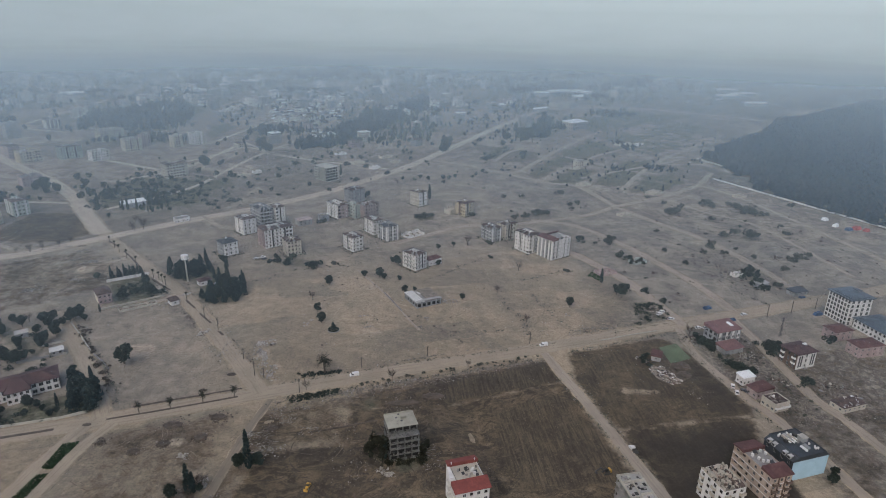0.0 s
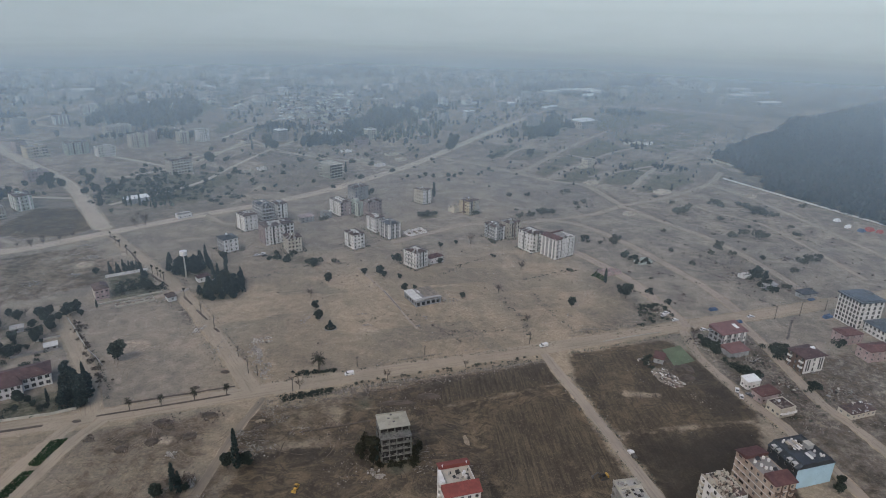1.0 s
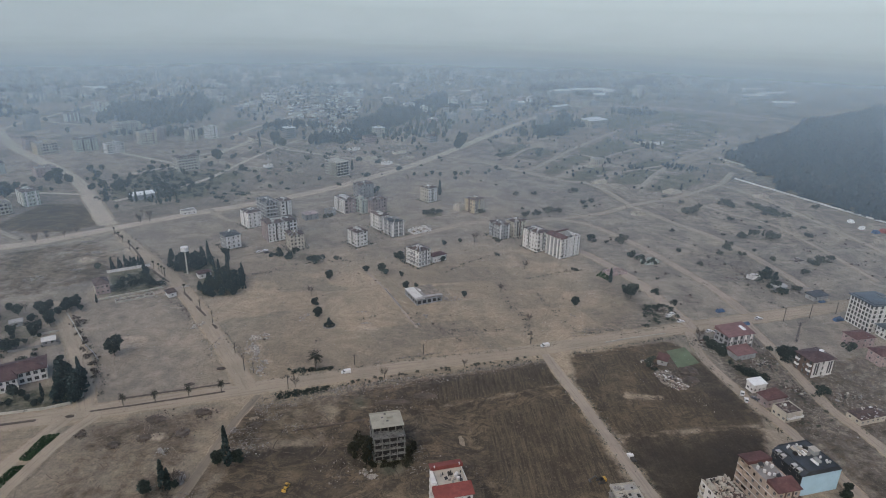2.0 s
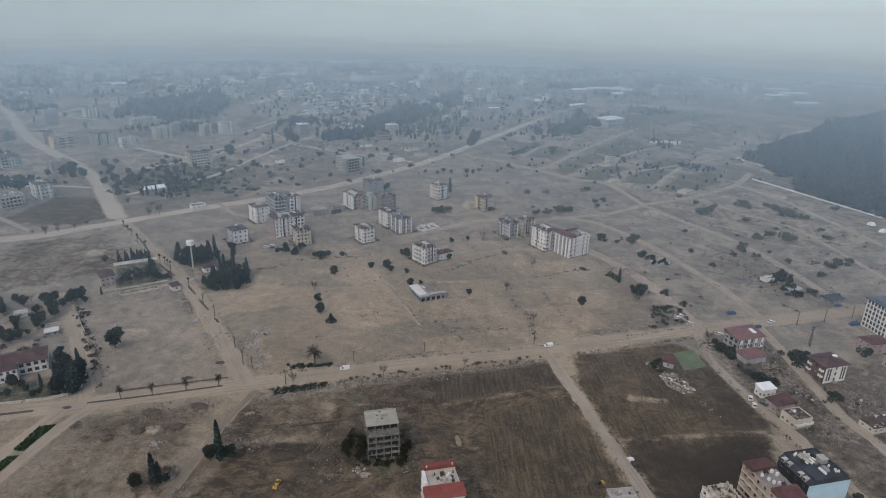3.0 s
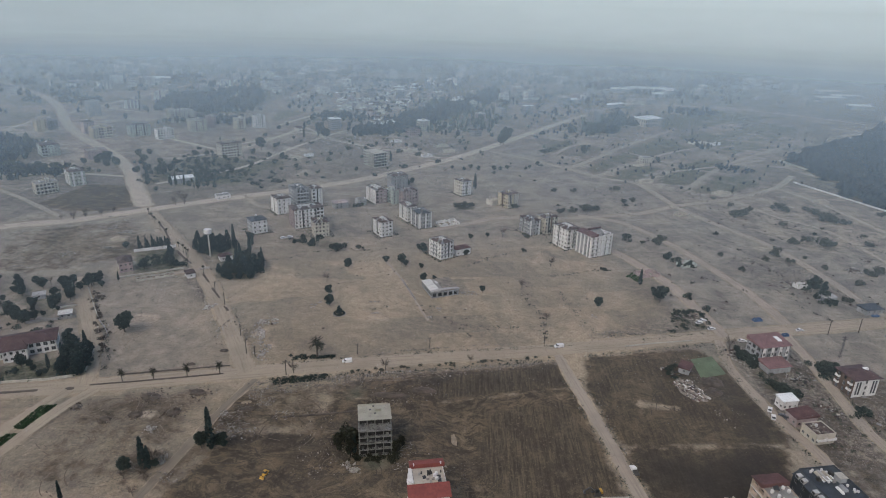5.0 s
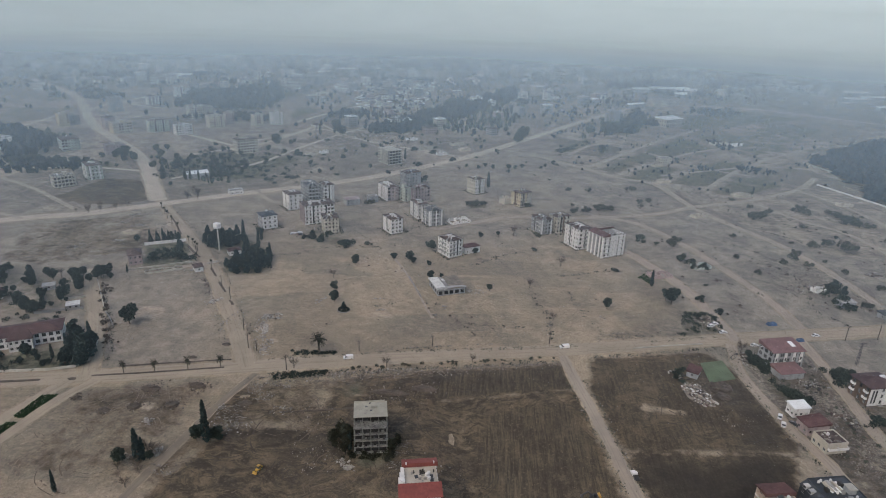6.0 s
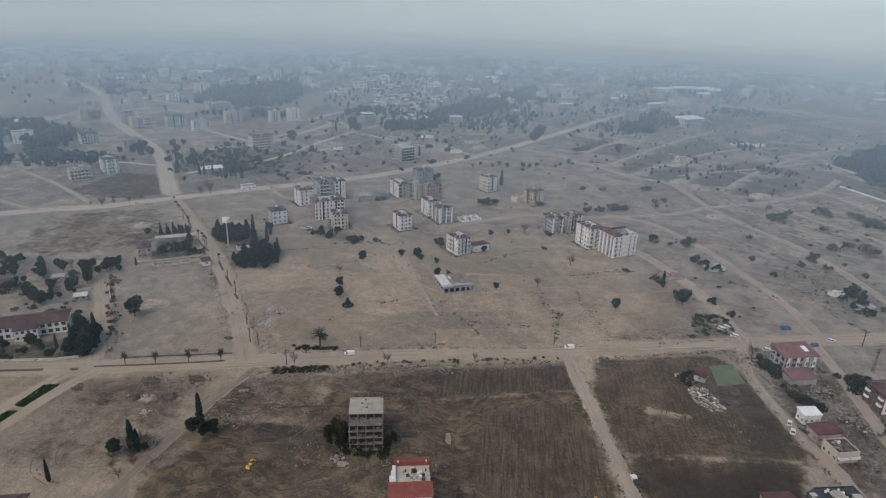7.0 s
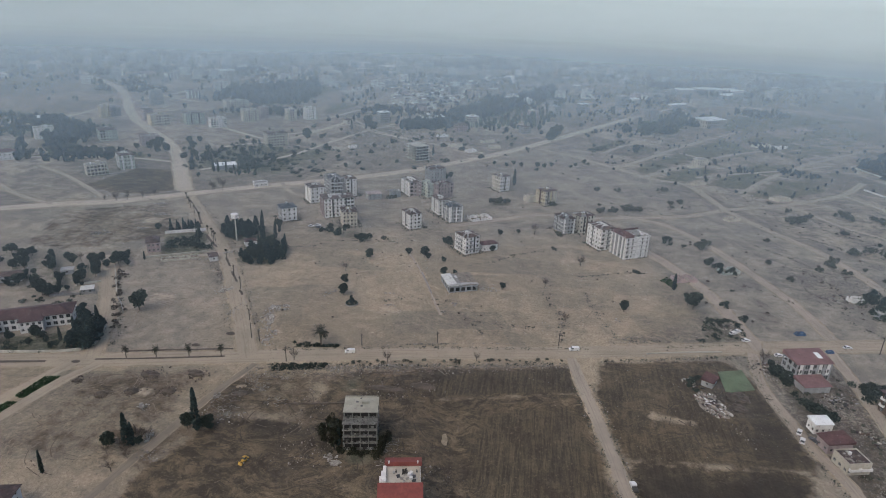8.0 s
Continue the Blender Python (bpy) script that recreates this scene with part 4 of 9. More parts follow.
def balconies(parent, L, W, n, sh, side, bays, m, mat, depth=1.2, width=2.6, first=1, rail=None):
    (ox, oy), (dx, dy), (nx, ny), length = side_frames(L, W)[side]
    g = Geo()
    g.box(0, -depth / 2, -0.15, width, depth, 0.16)
    g.box(0, -depth + 0.06, 0.01, width, 0.12, 0.95, m=1)
    g.box(-width / 2 + 0.06, -depth / 2, 0.01, 0.12, depth - 0.25, 0.95, m=1)
    g.box(width / 2 - 0.06, -depth / 2, 0.01, 0.12, depth - 0.25, 0.95, m=1)
    me = g.mesh("balcony", [mat, rail or mat])
    for b in bays:
        u = length / m * (b + 0.5)
        for k in range(first, n):
            ob = new("balcony", me)
            ob.parent = parent
            ob.matrix_basis = pose(ox + dx * u, oy + dy * u, k * sh, 0, 0, math.degrees(math.atan2(dy, dx)))


def pilasters(parent, L, W, n, sh, side, at, mat, width=1.0, depth=0.25, top=0.3):
    (ox, oy), (dx, dy), (nx, ny), length = side_frames(L, W)[side]
    for u in at:
        g = Geo()
        g.box(0, -depth / 2, -0.4, width, depth, n * sh + 0.4 + top)
        ob = part("pilaster", g, mat, parent)
        ob.matrix_basis = pose(ox + dx * u * length, oy + dy * u * length, 0, 0, 0, math.degrees(math.atan2(dy, dx)))


def apartment(x, y, rot, L, W, n, mats, label, roof="hip", rmat=None, sh=3.0, cols=None, seed=1, glazed=0.6, panes=False, skip=(2,), win=(1.25, 1.5), balc=(), pil=(), rise=1.8, name="apartment_block", sill=0.9, side_mat=(0, 0, 0, 0), base_mat=None, group="surviving apartment blocks", tanks=3, panels=1, loggia=0.3, bands=None, broken=0.22, stair=()):
    ob = thing(name, x, y, rot, label, "apartment building", group)
    if group == "far apartment blocks":
        glazed, loggia, tanks, panels = 0.0, min(loggia, 0.15), min(tanks, 2), 0
        win = win if win[0] > 1.3 else (1.1, 1.35)
    elif group == "surviving apartment blocks":
        glazed *= 0.8
    cols = cols or tuple(max(2, int(s / 2.9)) for s in (L, W, L, W))
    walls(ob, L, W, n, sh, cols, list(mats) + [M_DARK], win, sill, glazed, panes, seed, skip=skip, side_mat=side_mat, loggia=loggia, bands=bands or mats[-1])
    z = n * sh
    rb = random.Random(seed * 3 + 1)
    rmat = rmat or M_TILE_OLD
    if base_mat:
        g = Geo()
        for sx, sy, cx, cy in ((L + 0.3, 0.15, 0, -W / 2 - 0.075), (0.15, W, -L / 2 - 0.075, 0)):
            g.box(cx, cy, sh - 0.35, sx, sy, 0.5)
        part("string_course", g, base_mat, ob)
    if roof == "hip":
        hip_roof(ob, L, W, z, rise, rmat)
        roof_clutter(ob, -L * 0.12, L * 0.12, -W * 0.1, W * 0.1, z + rise * 0.8, tanks, 0, seed, 0)
    elif roof == "flat":
        parapet(ob, L, W, z, 0.8, mats[0], ragged=seed)
        stair_head(ob, L * 0.12, W * 0.1, z, 3.2, 4.2, 2.5, mats[0])
        roof_clutter(ob, -L * 0.38, L * 0.38, -W * 0.36, W * 0.36, z + 0.02, tanks, panels, seed, 16)
    elif roof == "strips":
        s = W * 0.27
        parapet(ob, L, W, z, 0.35, mats[0])
        lean_roof(ob, -L / 2 - 0.5, L / 2 + 0.5, W / 2 - s, W / 2 + 0.5, z + 0.36, 1.3, "-y", rmat)
        lean_roof(ob, -L / 2 - 0.5, L / 2 + 0.5, -W / 2 - 0.5, -W / 2 + s, z + 0.36, 1.3, "+y", rmat)
        roof_clutter(ob, -L * 0.4, L * 0.4, -W / 2 + s + 0.8, W / 2 - s - 0.8, z + 0.02, tanks, panels, seed, 5)
    elif roof == "left_strip":
        s = L * 0.3
        parapet(ob, L, W, z, 0.8, mats[0], ragged=seed)
        lean_roof(ob, -L / 2 - 0.5, -L / 2 + s, -W / 2 - 0.5, W / 2 + 0.5, z + 0.61, 1.5, "+x", rmat)
        lean_roof(ob, -L / 2 + s, L / 2 + 0.5, W / 2 - 2.6, W / 2 + 0.5, z + 0.61, 1.2, "-y", rmat)
        roof_clutter(ob, -L / 2 + s + 1.2, L / 2 - 1.2, -W / 2 + 1.4, W / 2 - 3.6, z + 0.02, tanks, panels, seed, 22)
    elif roof == "apron":
        d = min(L, W) * 0.33
        a, b = L / 2 + 0.5, W / 2 + 0.5
        parapet(ob, L - 2 * d, W - 2 * d, z, 1.3, mats[0], name="terrace_wall")
        g = Geo()
        o = [(-a, -b), (a, -b), (a, b), (-a, b)]
        i = [(-a + d, -b + d), (a - d, -b + d), (a - d, b - d), (-a + d, b - d)]
        for k in range(4):
            j = (k + 1) % 4
            m = max(3, int((Vector(o[j]) - Vector(o[k])).length / 2.4))
            for q in range(m):
                if rb.random() < broken:
                    continue
                p0, p1 = Vector(o[k]).lerp(Vector(o[j]), q / m), Vector(o[k]).lerp(Vector(o[j]), (q + 1) / m)
                r1, r0 = Vector(i[k]).lerp(Vector(i[j]), (q + 1) / m), Vector(i[k]).lerp(Vector(i[j]), q / m)
                cut = rb.choice((1, 1, 1, 0.6))
                r0, r1, up = p0.lerp(r0, cut), p1.lerp(r1, cut), 1.3 * cut
                g = Geo()
                g.hexa([(*p0, z + 0.02), (*p1, z + 0.02), (*r1, z + up), (*r0, z + up), (*p0, z + 0.17), (*p1, z + 0.17), (*r1, z + up + 0.15), (*r0, z + up + 0.15)])
                part("roof_section", g, rmat, ob)
        eave = Geo()
        eave.box(0, 0, z - 0.02, L + 0.7, W + 0.7, 0.03)
        part("ceiling_slab", eave, M_CONC, ob)
        roof_clutter(ob, -a + d + 1, a - d - 1, -b + d + 1, b - d - 1, z + 0.02, tanks, panels, seed, 14)
    for side, u in stair:
        (ox, oy), (dx, dy), (nx, ny), length = side_frames(L, W)[side]
        g = Geo()
        g.box(0, -0.04, 0.6, 1.0, 0.14, z - 0.9)
        o = part("stair_glazing", g, M_GLASS, ob, "tall dark stairwell glazing")
        o.matrix_basis = pose(ox + dx * u * length, oy + dy * u * length, 0, 0, 0, math.degrees(math.atan2(dy, dx)))
    for side, bays, m, mt in balc:
        balconies(ob, L, W, n, sh, side, bays, m, mt)
    for side, at, mt, wd in pil:
        pilasters(ob, L, W, n, sh, side, at, mt, wd)
    return ob


def concrete_frame(x, y, rot, L, W, n, label, sh=2.9, nx=4, ny=3, mat=None, infill=0.0, seed=3, top=None, terrace=0.0, name="concrete_skeleton", deep=0.0, rails=None, col=None):
    """A building stripped to its slabs, columns and beams."""
    rs = random.Random(seed)
    mat = mat or M_CONC
    ob = thing(name, x, y, rot, label, "ruined building", "stripped concrete frames")
    for k in range(n + 1):
        g = Geo()
        w, off = W, 0.0
        if k == n and terrace:
            w, off = W - terrace, terrace / 2
        g.box(0, off, k * sh - 0.12, L, w, 0.26)
        part("floor_slab", g, top if (top and k == n) else mat, ob)
    me = Geo()
    me.box(0, 0, -0.4, 0.32, 0.32, sh + 0.3)
    cm = me.mesh("column", [col or mat])
    for k in range(n):
        for i in range(nx):
            for j in range(ny):
                yy = -W / 2 + 0.4 + (W - 0.8) * j / (ny - 1)
                if k == n - 1 and terrace and j == 0:
                    yy = -W / 2 + terrace + 0.4
                c = new("column", cm)
                c.parent = ob
                c.matrix_basis = pose(-L / 2 + 0.4 + (L - 0.8) * i / (nx - 1), yy, k * sh + 0.12 if k else 0.02)
    if infill:
        for k in range(n):
            for i in range(nx - 1):
                bw = (L - 0.8) / (nx - 1)
                cx = -L / 2 + 0.4 + bw * (i + 0.5)
                for yy in (-W / 2 + 1.6, W / 2 - 0.3):
                    if k == n - 1 and terrace and yy < 0:
                        yy += terrace
                    if rs.random() < infill:
                        g = Geo()
                        h = rs.choice((0.9, 0.9, sh - 0.3))
                        g.box(cx, yy, k * sh + 0.14, bw - 0.5, 0.2, h)
                        part("infill_wall", g, rails or rs.choice((mat, M_DARK, M_GREYWALL)), ob)
            for xx in (-L / 2 + 0.3, L / 2 - 0.3):
                if rs.random() < infill:
                    g = Geo()
                    g.box(xx, rs.uniform(-1, 2), k * sh + 0.14, 0.2, W * 0.5, rs.choice((1.0, sh - 0.3)))
                    part("infill_wall", g, mat, ob)
    g = Geo()
    g.box(L * 0.1, W * 0.12, 0, 2.6, 4.0, n * sh - 0.14)
    # where walls are filled in, the core is painted near-black as shaded inside
    part("stair_core", g, M_DARK if infill else mat, ob)
    # near-black sheets added behind the front stand in for shade in each storey
    if deep:
        for k in range(n):
            g = Geo()
            g.box(0, -W / 2 + deep + (terrace if k == n - 1 else 0), k * sh + 0.14, L - 1.2, 0.2, sh - 0.27)
            part("inner_wall", g, M_SOOT_SHADE, ob)
    return ob


def house(x, y, rot, L, W, h, wall, label, roof="hip", rmat=None, rise=1.4, cols=None, n=1, seed=5, glazed=0.8, name="house", win=(1.2, 1.2), side_mat=(0, 0, 0, 0), mats=None, group="low houses", over=0.5, sill=0.9, panes=True, skip=()):
    ob = thing(name, x, y, rot, label, "house", group)
    walls(ob, L, W, n, h / n, cols or tuple(max(1, int(s / 3.5)) for s in (L, W, L, W)), list(mats or [wall]) + [M_DARK], win, sill, glazed, panes, seed, side_mat=side_mat, skip=skip)
    rmat = rmat or M_TILE_OLD
    if roof == "hip":
        hip_roof(ob, L, W, h, rise, rmat, over)
    elif roof == "flat":
        parapet(ob, L, W, h, 0.5, wall)
        roof_clutter(ob, -L * 0.35, L * 0.35, -W * 0.35, W * 0.35, h + 0.02, 1, 0, seed, 8)
    elif roof in ("+x", "-x", "+y", "-y"):
        lean_roof(ob, -L / 2 - over, L / 2 + over, -W / 2 - over, W / 2 + over, h, rise, roof, rmat)
    return ob


def roofless(x, y, rot, L, W, h, mat, label, seed, rooms=2, fill=None, n_fill=40):
    """Walls of a house that has lost its roof, broken at the top, with rubble inside."""
    rs = random.Random(seed)
    ob = thing("ruined_house", x, y, rot, label, "ruin", "broken houses")
    runs = [((-L / 2, -W / 2), (L / 2, -W / 2)), ((L / 2, -W / 2), (L / 2, W / 2)), ((L / 2, W / 2), (-L / 2, W / 2)), ((-L / 2, W / 2), (-L / 2, -W / 2))]
    for k in range(1, rooms):
        u = -L / 2 + L * k / rooms
        runs.append(((u, -W / 2 + 0.2), (u, W / 2 - 0.2)))
    for a, b in runs:
        a, b = Vector(a), Vector(b)
        n = max(2, int((b - a).length / 1.1))
        nrm = Vector((-(b - a).y, (b - a).x)).normalized() * 0.15
        tops = [h * rs.choice((1, 1, 0.9, 0.6, 0.3, 0.75)) for k in range(n + 1)]
        g = Geo()
        for k in range(n + 1):
            c = a.lerp(b, k / n)
            for q in (c - nrm, c + nrm):
                g.v += [(q.x, q.y, -0.3), (q.x, q.y, tops[k])]
        for k in range(n):
            i = 4 * k
            g.f += [(i, i + 4, i + 5, i + 1), (i + 6, i + 2, i + 3, i + 7), (i + 1, i + 5, i + 7, i + 3)]
        g.f += [(0, 1, 3, 2), (4 * n, 4 * n + 2, 4 * n + 3, 4 * n + 1)]
        part("wall", g, mat, ob)
    g = Geo()
    for k in range(n_fill):
        s = rs.uniform(0.3, 1.4)
        g.box(rs.uniform(-L / 2 + 0.6, L / 2 - 0.6), rs.uniform(-W / 2 + 0.6, W / 2 - 0.6), -0.1, s, s * rs.uniform(0.3, 1), rs.uniform(0.2, 0.9), rs.uniform(0, 90))
    tagged(part("rubble_fill", g, fill or M_RUBBLE, ob), kind="stuff")
    return ob


# the cleared quarter north of the road
apartment(-90.5, 180.5, 38, 11.5, 12, 3, [M_GREYWALL, M_WHITE], "grey and white three-storey block with dark hipped roof", "hip", M_DKROOF, sh=3.4, seed=11, side_mat=(1, 0, 0, 0))
apartment(-87, 232, 38, 12, 15, 4, [M_WHITE], "white four-storey block with broken roof edge", "apron", sh=3.3, seed=12, cols=(3, 2, 3, 4), glazed=0.4, broken=0.4, stair=((3, 0.5),))
apartment(-78, 256, 36, 11, 22, 5, [M_GREYWALL, M_WHITE], "grey five-storey block with dark glazed front", "apron", M_DKROOF, sh=3.1, seed=13, cols=(4, 5, 4, 6), glazed=1.0, win=(2.0, 1.9), sill=0.6, broken=0.4)
apartment(-64, 257, 36, 9, 12, 5, [M_WHITE], "white five-storey block with red roof rim", "apron", M_TILE_OLD, sh=3.1, seed=14, cols=(3, 3, 3, 3), glazed=0.3, stair=((0, 0.5),))
apartment(-57, 201, 32, 24, 15, 5, [M_WHITE, M_PINK], "long white five-storey block with weathered red roof", "apron", M_TILE_OLD, sh=3.0, seed=15, cols=(8, 4, 8, 5), glazed=0.35, broken=0.05, side_mat=(0, 0, 0, 1), balc=((3, (1, 3), 5, M_PINK),), stair=((0, 0.28), (0, 0.72)))
apartment(-41, 179.5, 26, 11, 13, 4, [M_CREAM], "cream four-storey block with open top floor", "apron", sh=2.9, seed=16, cols=(4, 3, 4, 4), glazed=0.3, broken=0.4)
house(-40.5, 251, 30, 12, 9, 5.0, M_GREYWALL, "low faded house with flat pinkish roof", "hip", M_PINK, 0.8, n=2, seed=17, skip=(2,), panes=False)
apartment(-12, 275, 35, 11, 20, 4, [M_WHITE, M_PINK], "white and pink four-storey block beside others", "apron", sh=3.2, seed=18, cols=(3, 5, 3, 5), glazed=0.35, side_mat=(1, 0, 0, 0), broken=0.4, stair=((3, 0.4),))
apartment(1.5, 325, 38, 16, 13, 4, [M_GREYWALL, M_PINK], "grey-pink four-storey block with tattered roof", "apron", M_TILE_OLD, sh=3.3, seed=19, glazed=0.4)
apartment(3, 272, 38, 6, 13, 4, [M_GREENWALL], "narrow pale green block between taller ones", "flat", M_DKROOF, sh=2.9, seed=20, cols=(2, 3, 2, 3), tanks=1, panels=0)
apartment(17, 273, 40, 16, 10, 4, [M_PINK], "faded pink four-storey block with balconies", "apron", sh=3.2, seed=21, cols=(5, 3, 5, 3), balc=((0, (1, 3), 5, M_PINK),), glazed=0.3, broken=0.4)
house(-24, 262, 35, 8, 7, 5, M_GREYWALL, "small dark two-storey house with flat roof", "flat", n=2, seed=22, skip=(2,), panes=False)
apartment(6.5, 187, 35, 10, 14, 4, [M_WHITE], "slim white four-storey block with dark openings", "apron", M_TILE_OLD, sh=2.9, seed=23, cols=(3, 4, 3, 4), glazed=0.3, balc=((0, (1,), 3, M_WHITE),), stair=((3, 0.5),))
apartment(22, 227, 33, 9, 15, 4, [M_WHITE], "white four-storey block joined to a striped one", "apron", M_TILE_OLD, sh=3.1, seed=24, cols=(3, 4, 3, 5), glazed=0.35, stair=((3, 0.4),))
apartment(34.5, 211, 33, 11, 15, 4, [M_GREYWALL, M_WHITE], "grey four-storey block with white vertical stripes", "apron", M_DKROOF, sh=3.1, seed=25, cols=(4, 4, 4, 4), pil=((0, (0.06, 0.5, 0.94), M_WHITE, 1.1), (3, (0.06, 0.5, 0.94), M_WHITE, 1.1)), glazed=0.5, broken=0.4)
roofless(56, 217, 33, 17, 10, 2.6, M_WHITE, "roofless white single-storey building with rubble inside", 26, 3, M_RUBBLE_WHITE)
apartment(54, 146, 40, 11.5, 14, 4, [M_WHITE, M_GREYWALL], "white four-storey block with tiled roof and grey ground floor", "apron", M_TILE_OLD, sh=3.0, seed=27, cols=(4, 4, 4, 4), glazed=0.6, base_mat=M_GREYWALL, balc=((0, (1,), 4, M_GREYWALL), (3, (1, 2), 4, M_GREYWALL)), stair=((0, 0.62),))
house(68, 152, 33, 12, 7, 4.6, M_WHITE, "low white annexe with red pitched roof", "hip", M_TILE, 1.6, n=1, seed=28, skip=(2,), panes=False)
apartment(122, 206, 27, 10, 15, 4, [M_GREYWALL, M_WHITE], "grey four-storey block with torn roof", "apron", sh=2.9, seed=29, cols=(3, 4, 3, 4), glazed=0.3, pil=((0, (0.1, 0.9), M_WHITE, 1.2),), balc=((0, (1,), 3, M_GREYWALL),), broken=0.4, stair=((3, 0.35),))
apartment(136, 210, 32, 13, 11, 4, [M_CREAM], "cream four-storey block with broken hipped roof", "apron", M_TILE_OLD, sh=3.3, seed=30, cols=(4, 3, 4, 3), glazed=0.3, pil=((0, (0.5,), M_BROWN, 1.0),), stair=((0, 0.3),))
apartment(147, 178, 30, 12, 17, 5, [M_WHITE], "tall white five-storey block with red roof edge", "apron", M_TILE_OLD, sh=3.1, seed=31, cols=(3, 4, 3, 5), glazed=0.35, balc=((0, (1,), 3, M_GREYWALL),), stair=((3, 0.4), (0, 0.85)), broken=0.3)
apartment(165.5, 166, 31, 20, 16.5, 5, [M_WHITE, M_GREYWALL], "tall white five-storey block with red tiled roof strip", "left_strip", M_TILE, sh=3.0, seed=32, cols=(5, 4, 5, 5), glazed=0.35, pil=((3, (0.06, 0.3, 0.54, 0.78, 0.97), M_WHITE, 1.3), (0, (0.03, 0.5), M_WHITE, 0.9)), tanks=4, side_mat=(0, 0, 0, 1))
apartment(66, 311, 40, 11, 13, 4, [M_CREAM, M_WHITE], "pale four-storey block with dark openings", "apron", sh=3.4, seed=33, cols=(4, 4, 4, 4), side_mat=(1, 0, 0, 0), glazed=0.3, broken=0.4, stair=((0, 0.5),))
apartment(108, 277, 40, 13, 13, 4, [M_YELLOW, M_CREAM], "ochre and cream four-storey block with dark hipped roof", "apron", M_TILE_OLD, sh=3.1, seed=34, cols=(4, 4, 4, 4), side_mat=(1, 0, 0, 0), pil=((0, (0.5,), M_YELLOW, 1.6), (3, (0.5,), M_BROWN, 1.4)), stair=((0, 0.25),))
roofless(95, 280, 35, 9, 9, 5.5, M_CREAM, "pale broken two-storey shell without a roof", 35, 2)
concrete_frame(-34, 415, 42, 17, 24, 5, "grey bare concrete frame of an unfinished block", 3.1, 5, 5, M_CONC_LIGHT, deep=2.5)
apartment(-207, 432, 42, 24, 16, 5, [M_CREAM, M_WHITE], "dusty cream five-storey block with white floor bands", "apron", M_TILE_OLD, sh=3.1, seed=37, cols=(7, 4, 7, 4), glazed=0.3, group="far apartment blocks", win=(2.0, 1.7))
apartment(-303, 291, 45, 13, 21, 4, [M_GREENWALL, M_WHITE], "pale green four-storey block with damaged roof", "apron", M_TILE_OLD, sh=3.4, seed=38, glazed=0.4, pil=((0, (0.2, 0.8), M_WHITE, 1.4), (3, (0.1, 0.4, 0.7), M_WHITE, 1.4)), group="far apartment blocks", stair=((3, 0.55),))
apartment(-311, 259, 48, 18, 13, 3, [M_CREAM, M_GREYWALL], "pale three-storey block with open balconies", "flat", sh=3.2, seed=39, glazed=0.3, win=(2.0, 1.8), group="far apartment blocks")
apartment(-404, 508, 48, 23, 18, 4, [M_YELLOW, M_CREAM], "ochre four-storey block with white top", "flat", sh=3.3, seed=40, side_mat=(1, 0, 0, 0), group="far apartment blocks")
apartment(-434, 530, 48, 13, 14, 5, [M_PINK, M_CREAM], "dull pink five-storey block with old tile roof", "hip", M_TILE_OLD, sh=3.1, seed=41, group="far apartment blocks")
apartment(-366, 531, 42, 25, 18, 5, [M_GREENWALL], "long pale green block with dull red roof edges", "apron", M_TILE_OLD, sh=3.0, seed=42, group="far apartment blocks", stair=((0, 0.3), (0, 0.7)))
apartment(-325, 517, 44, 20, 14, 4, [M_WHITE], "white four-storey block with stained walls", "flat", sh=2.9, seed=43, group="far apartment blocks")
apartment(-363, 648, 44, 34, 18, 5, [M_CREAM], "long cream five-storey block with open balconies", "flat", sh=3.1, seed=44, group="far apartment blocks", win=(2.0, 1.8), stair=((0, 0.25), (0, 0.6)))
apartment(-307, 576, 40, 21, 18, 5, [M_CREAM], "pale broad five-storey block among far houses", "flat", sh=3.1, seed=45, group="far apartment blocks")
apartment(-300, 606, 40, 12, 12, 5, [M_PINK], "faded pink five-storey block among far houses", "flat", sh=3.1, seed=46, group="far apartment blocks")
apartment(-256, 600, 42, 13, 14, 5, [M_CREAM], "pale pink-cream five-storey block", "flat", sh=3.1, seed=47, group="far apartment blocks")
apartment(-235, 620, 40, 15, 14, 5, [M_WHITE], "white five-storey block among far houses", "flat", sh=3.2, seed=48, group="far apartment blocks")
apartment(-404, 404, 45, 18, 24, 4, [M_GREENWALL, M_GREYWALL], "pale weathered four-storey block among trees", "hip", M_TILE_OLD, sh=3.1, seed=49, group="far apartment blocks")
apartment(-344, 395, 44, 20, 15, 3, [M_PINK], "faded red three-storey block with broken white roof", "flat", sh=3.2, seed=50, group="far apartment blocks")
apartment(-502, 535, 48, 12, 16, 5, [M_YELLOW], "ochre five-storey block among far houses", "flat", sh=3.1, seed=51, group="far apartment blocks")
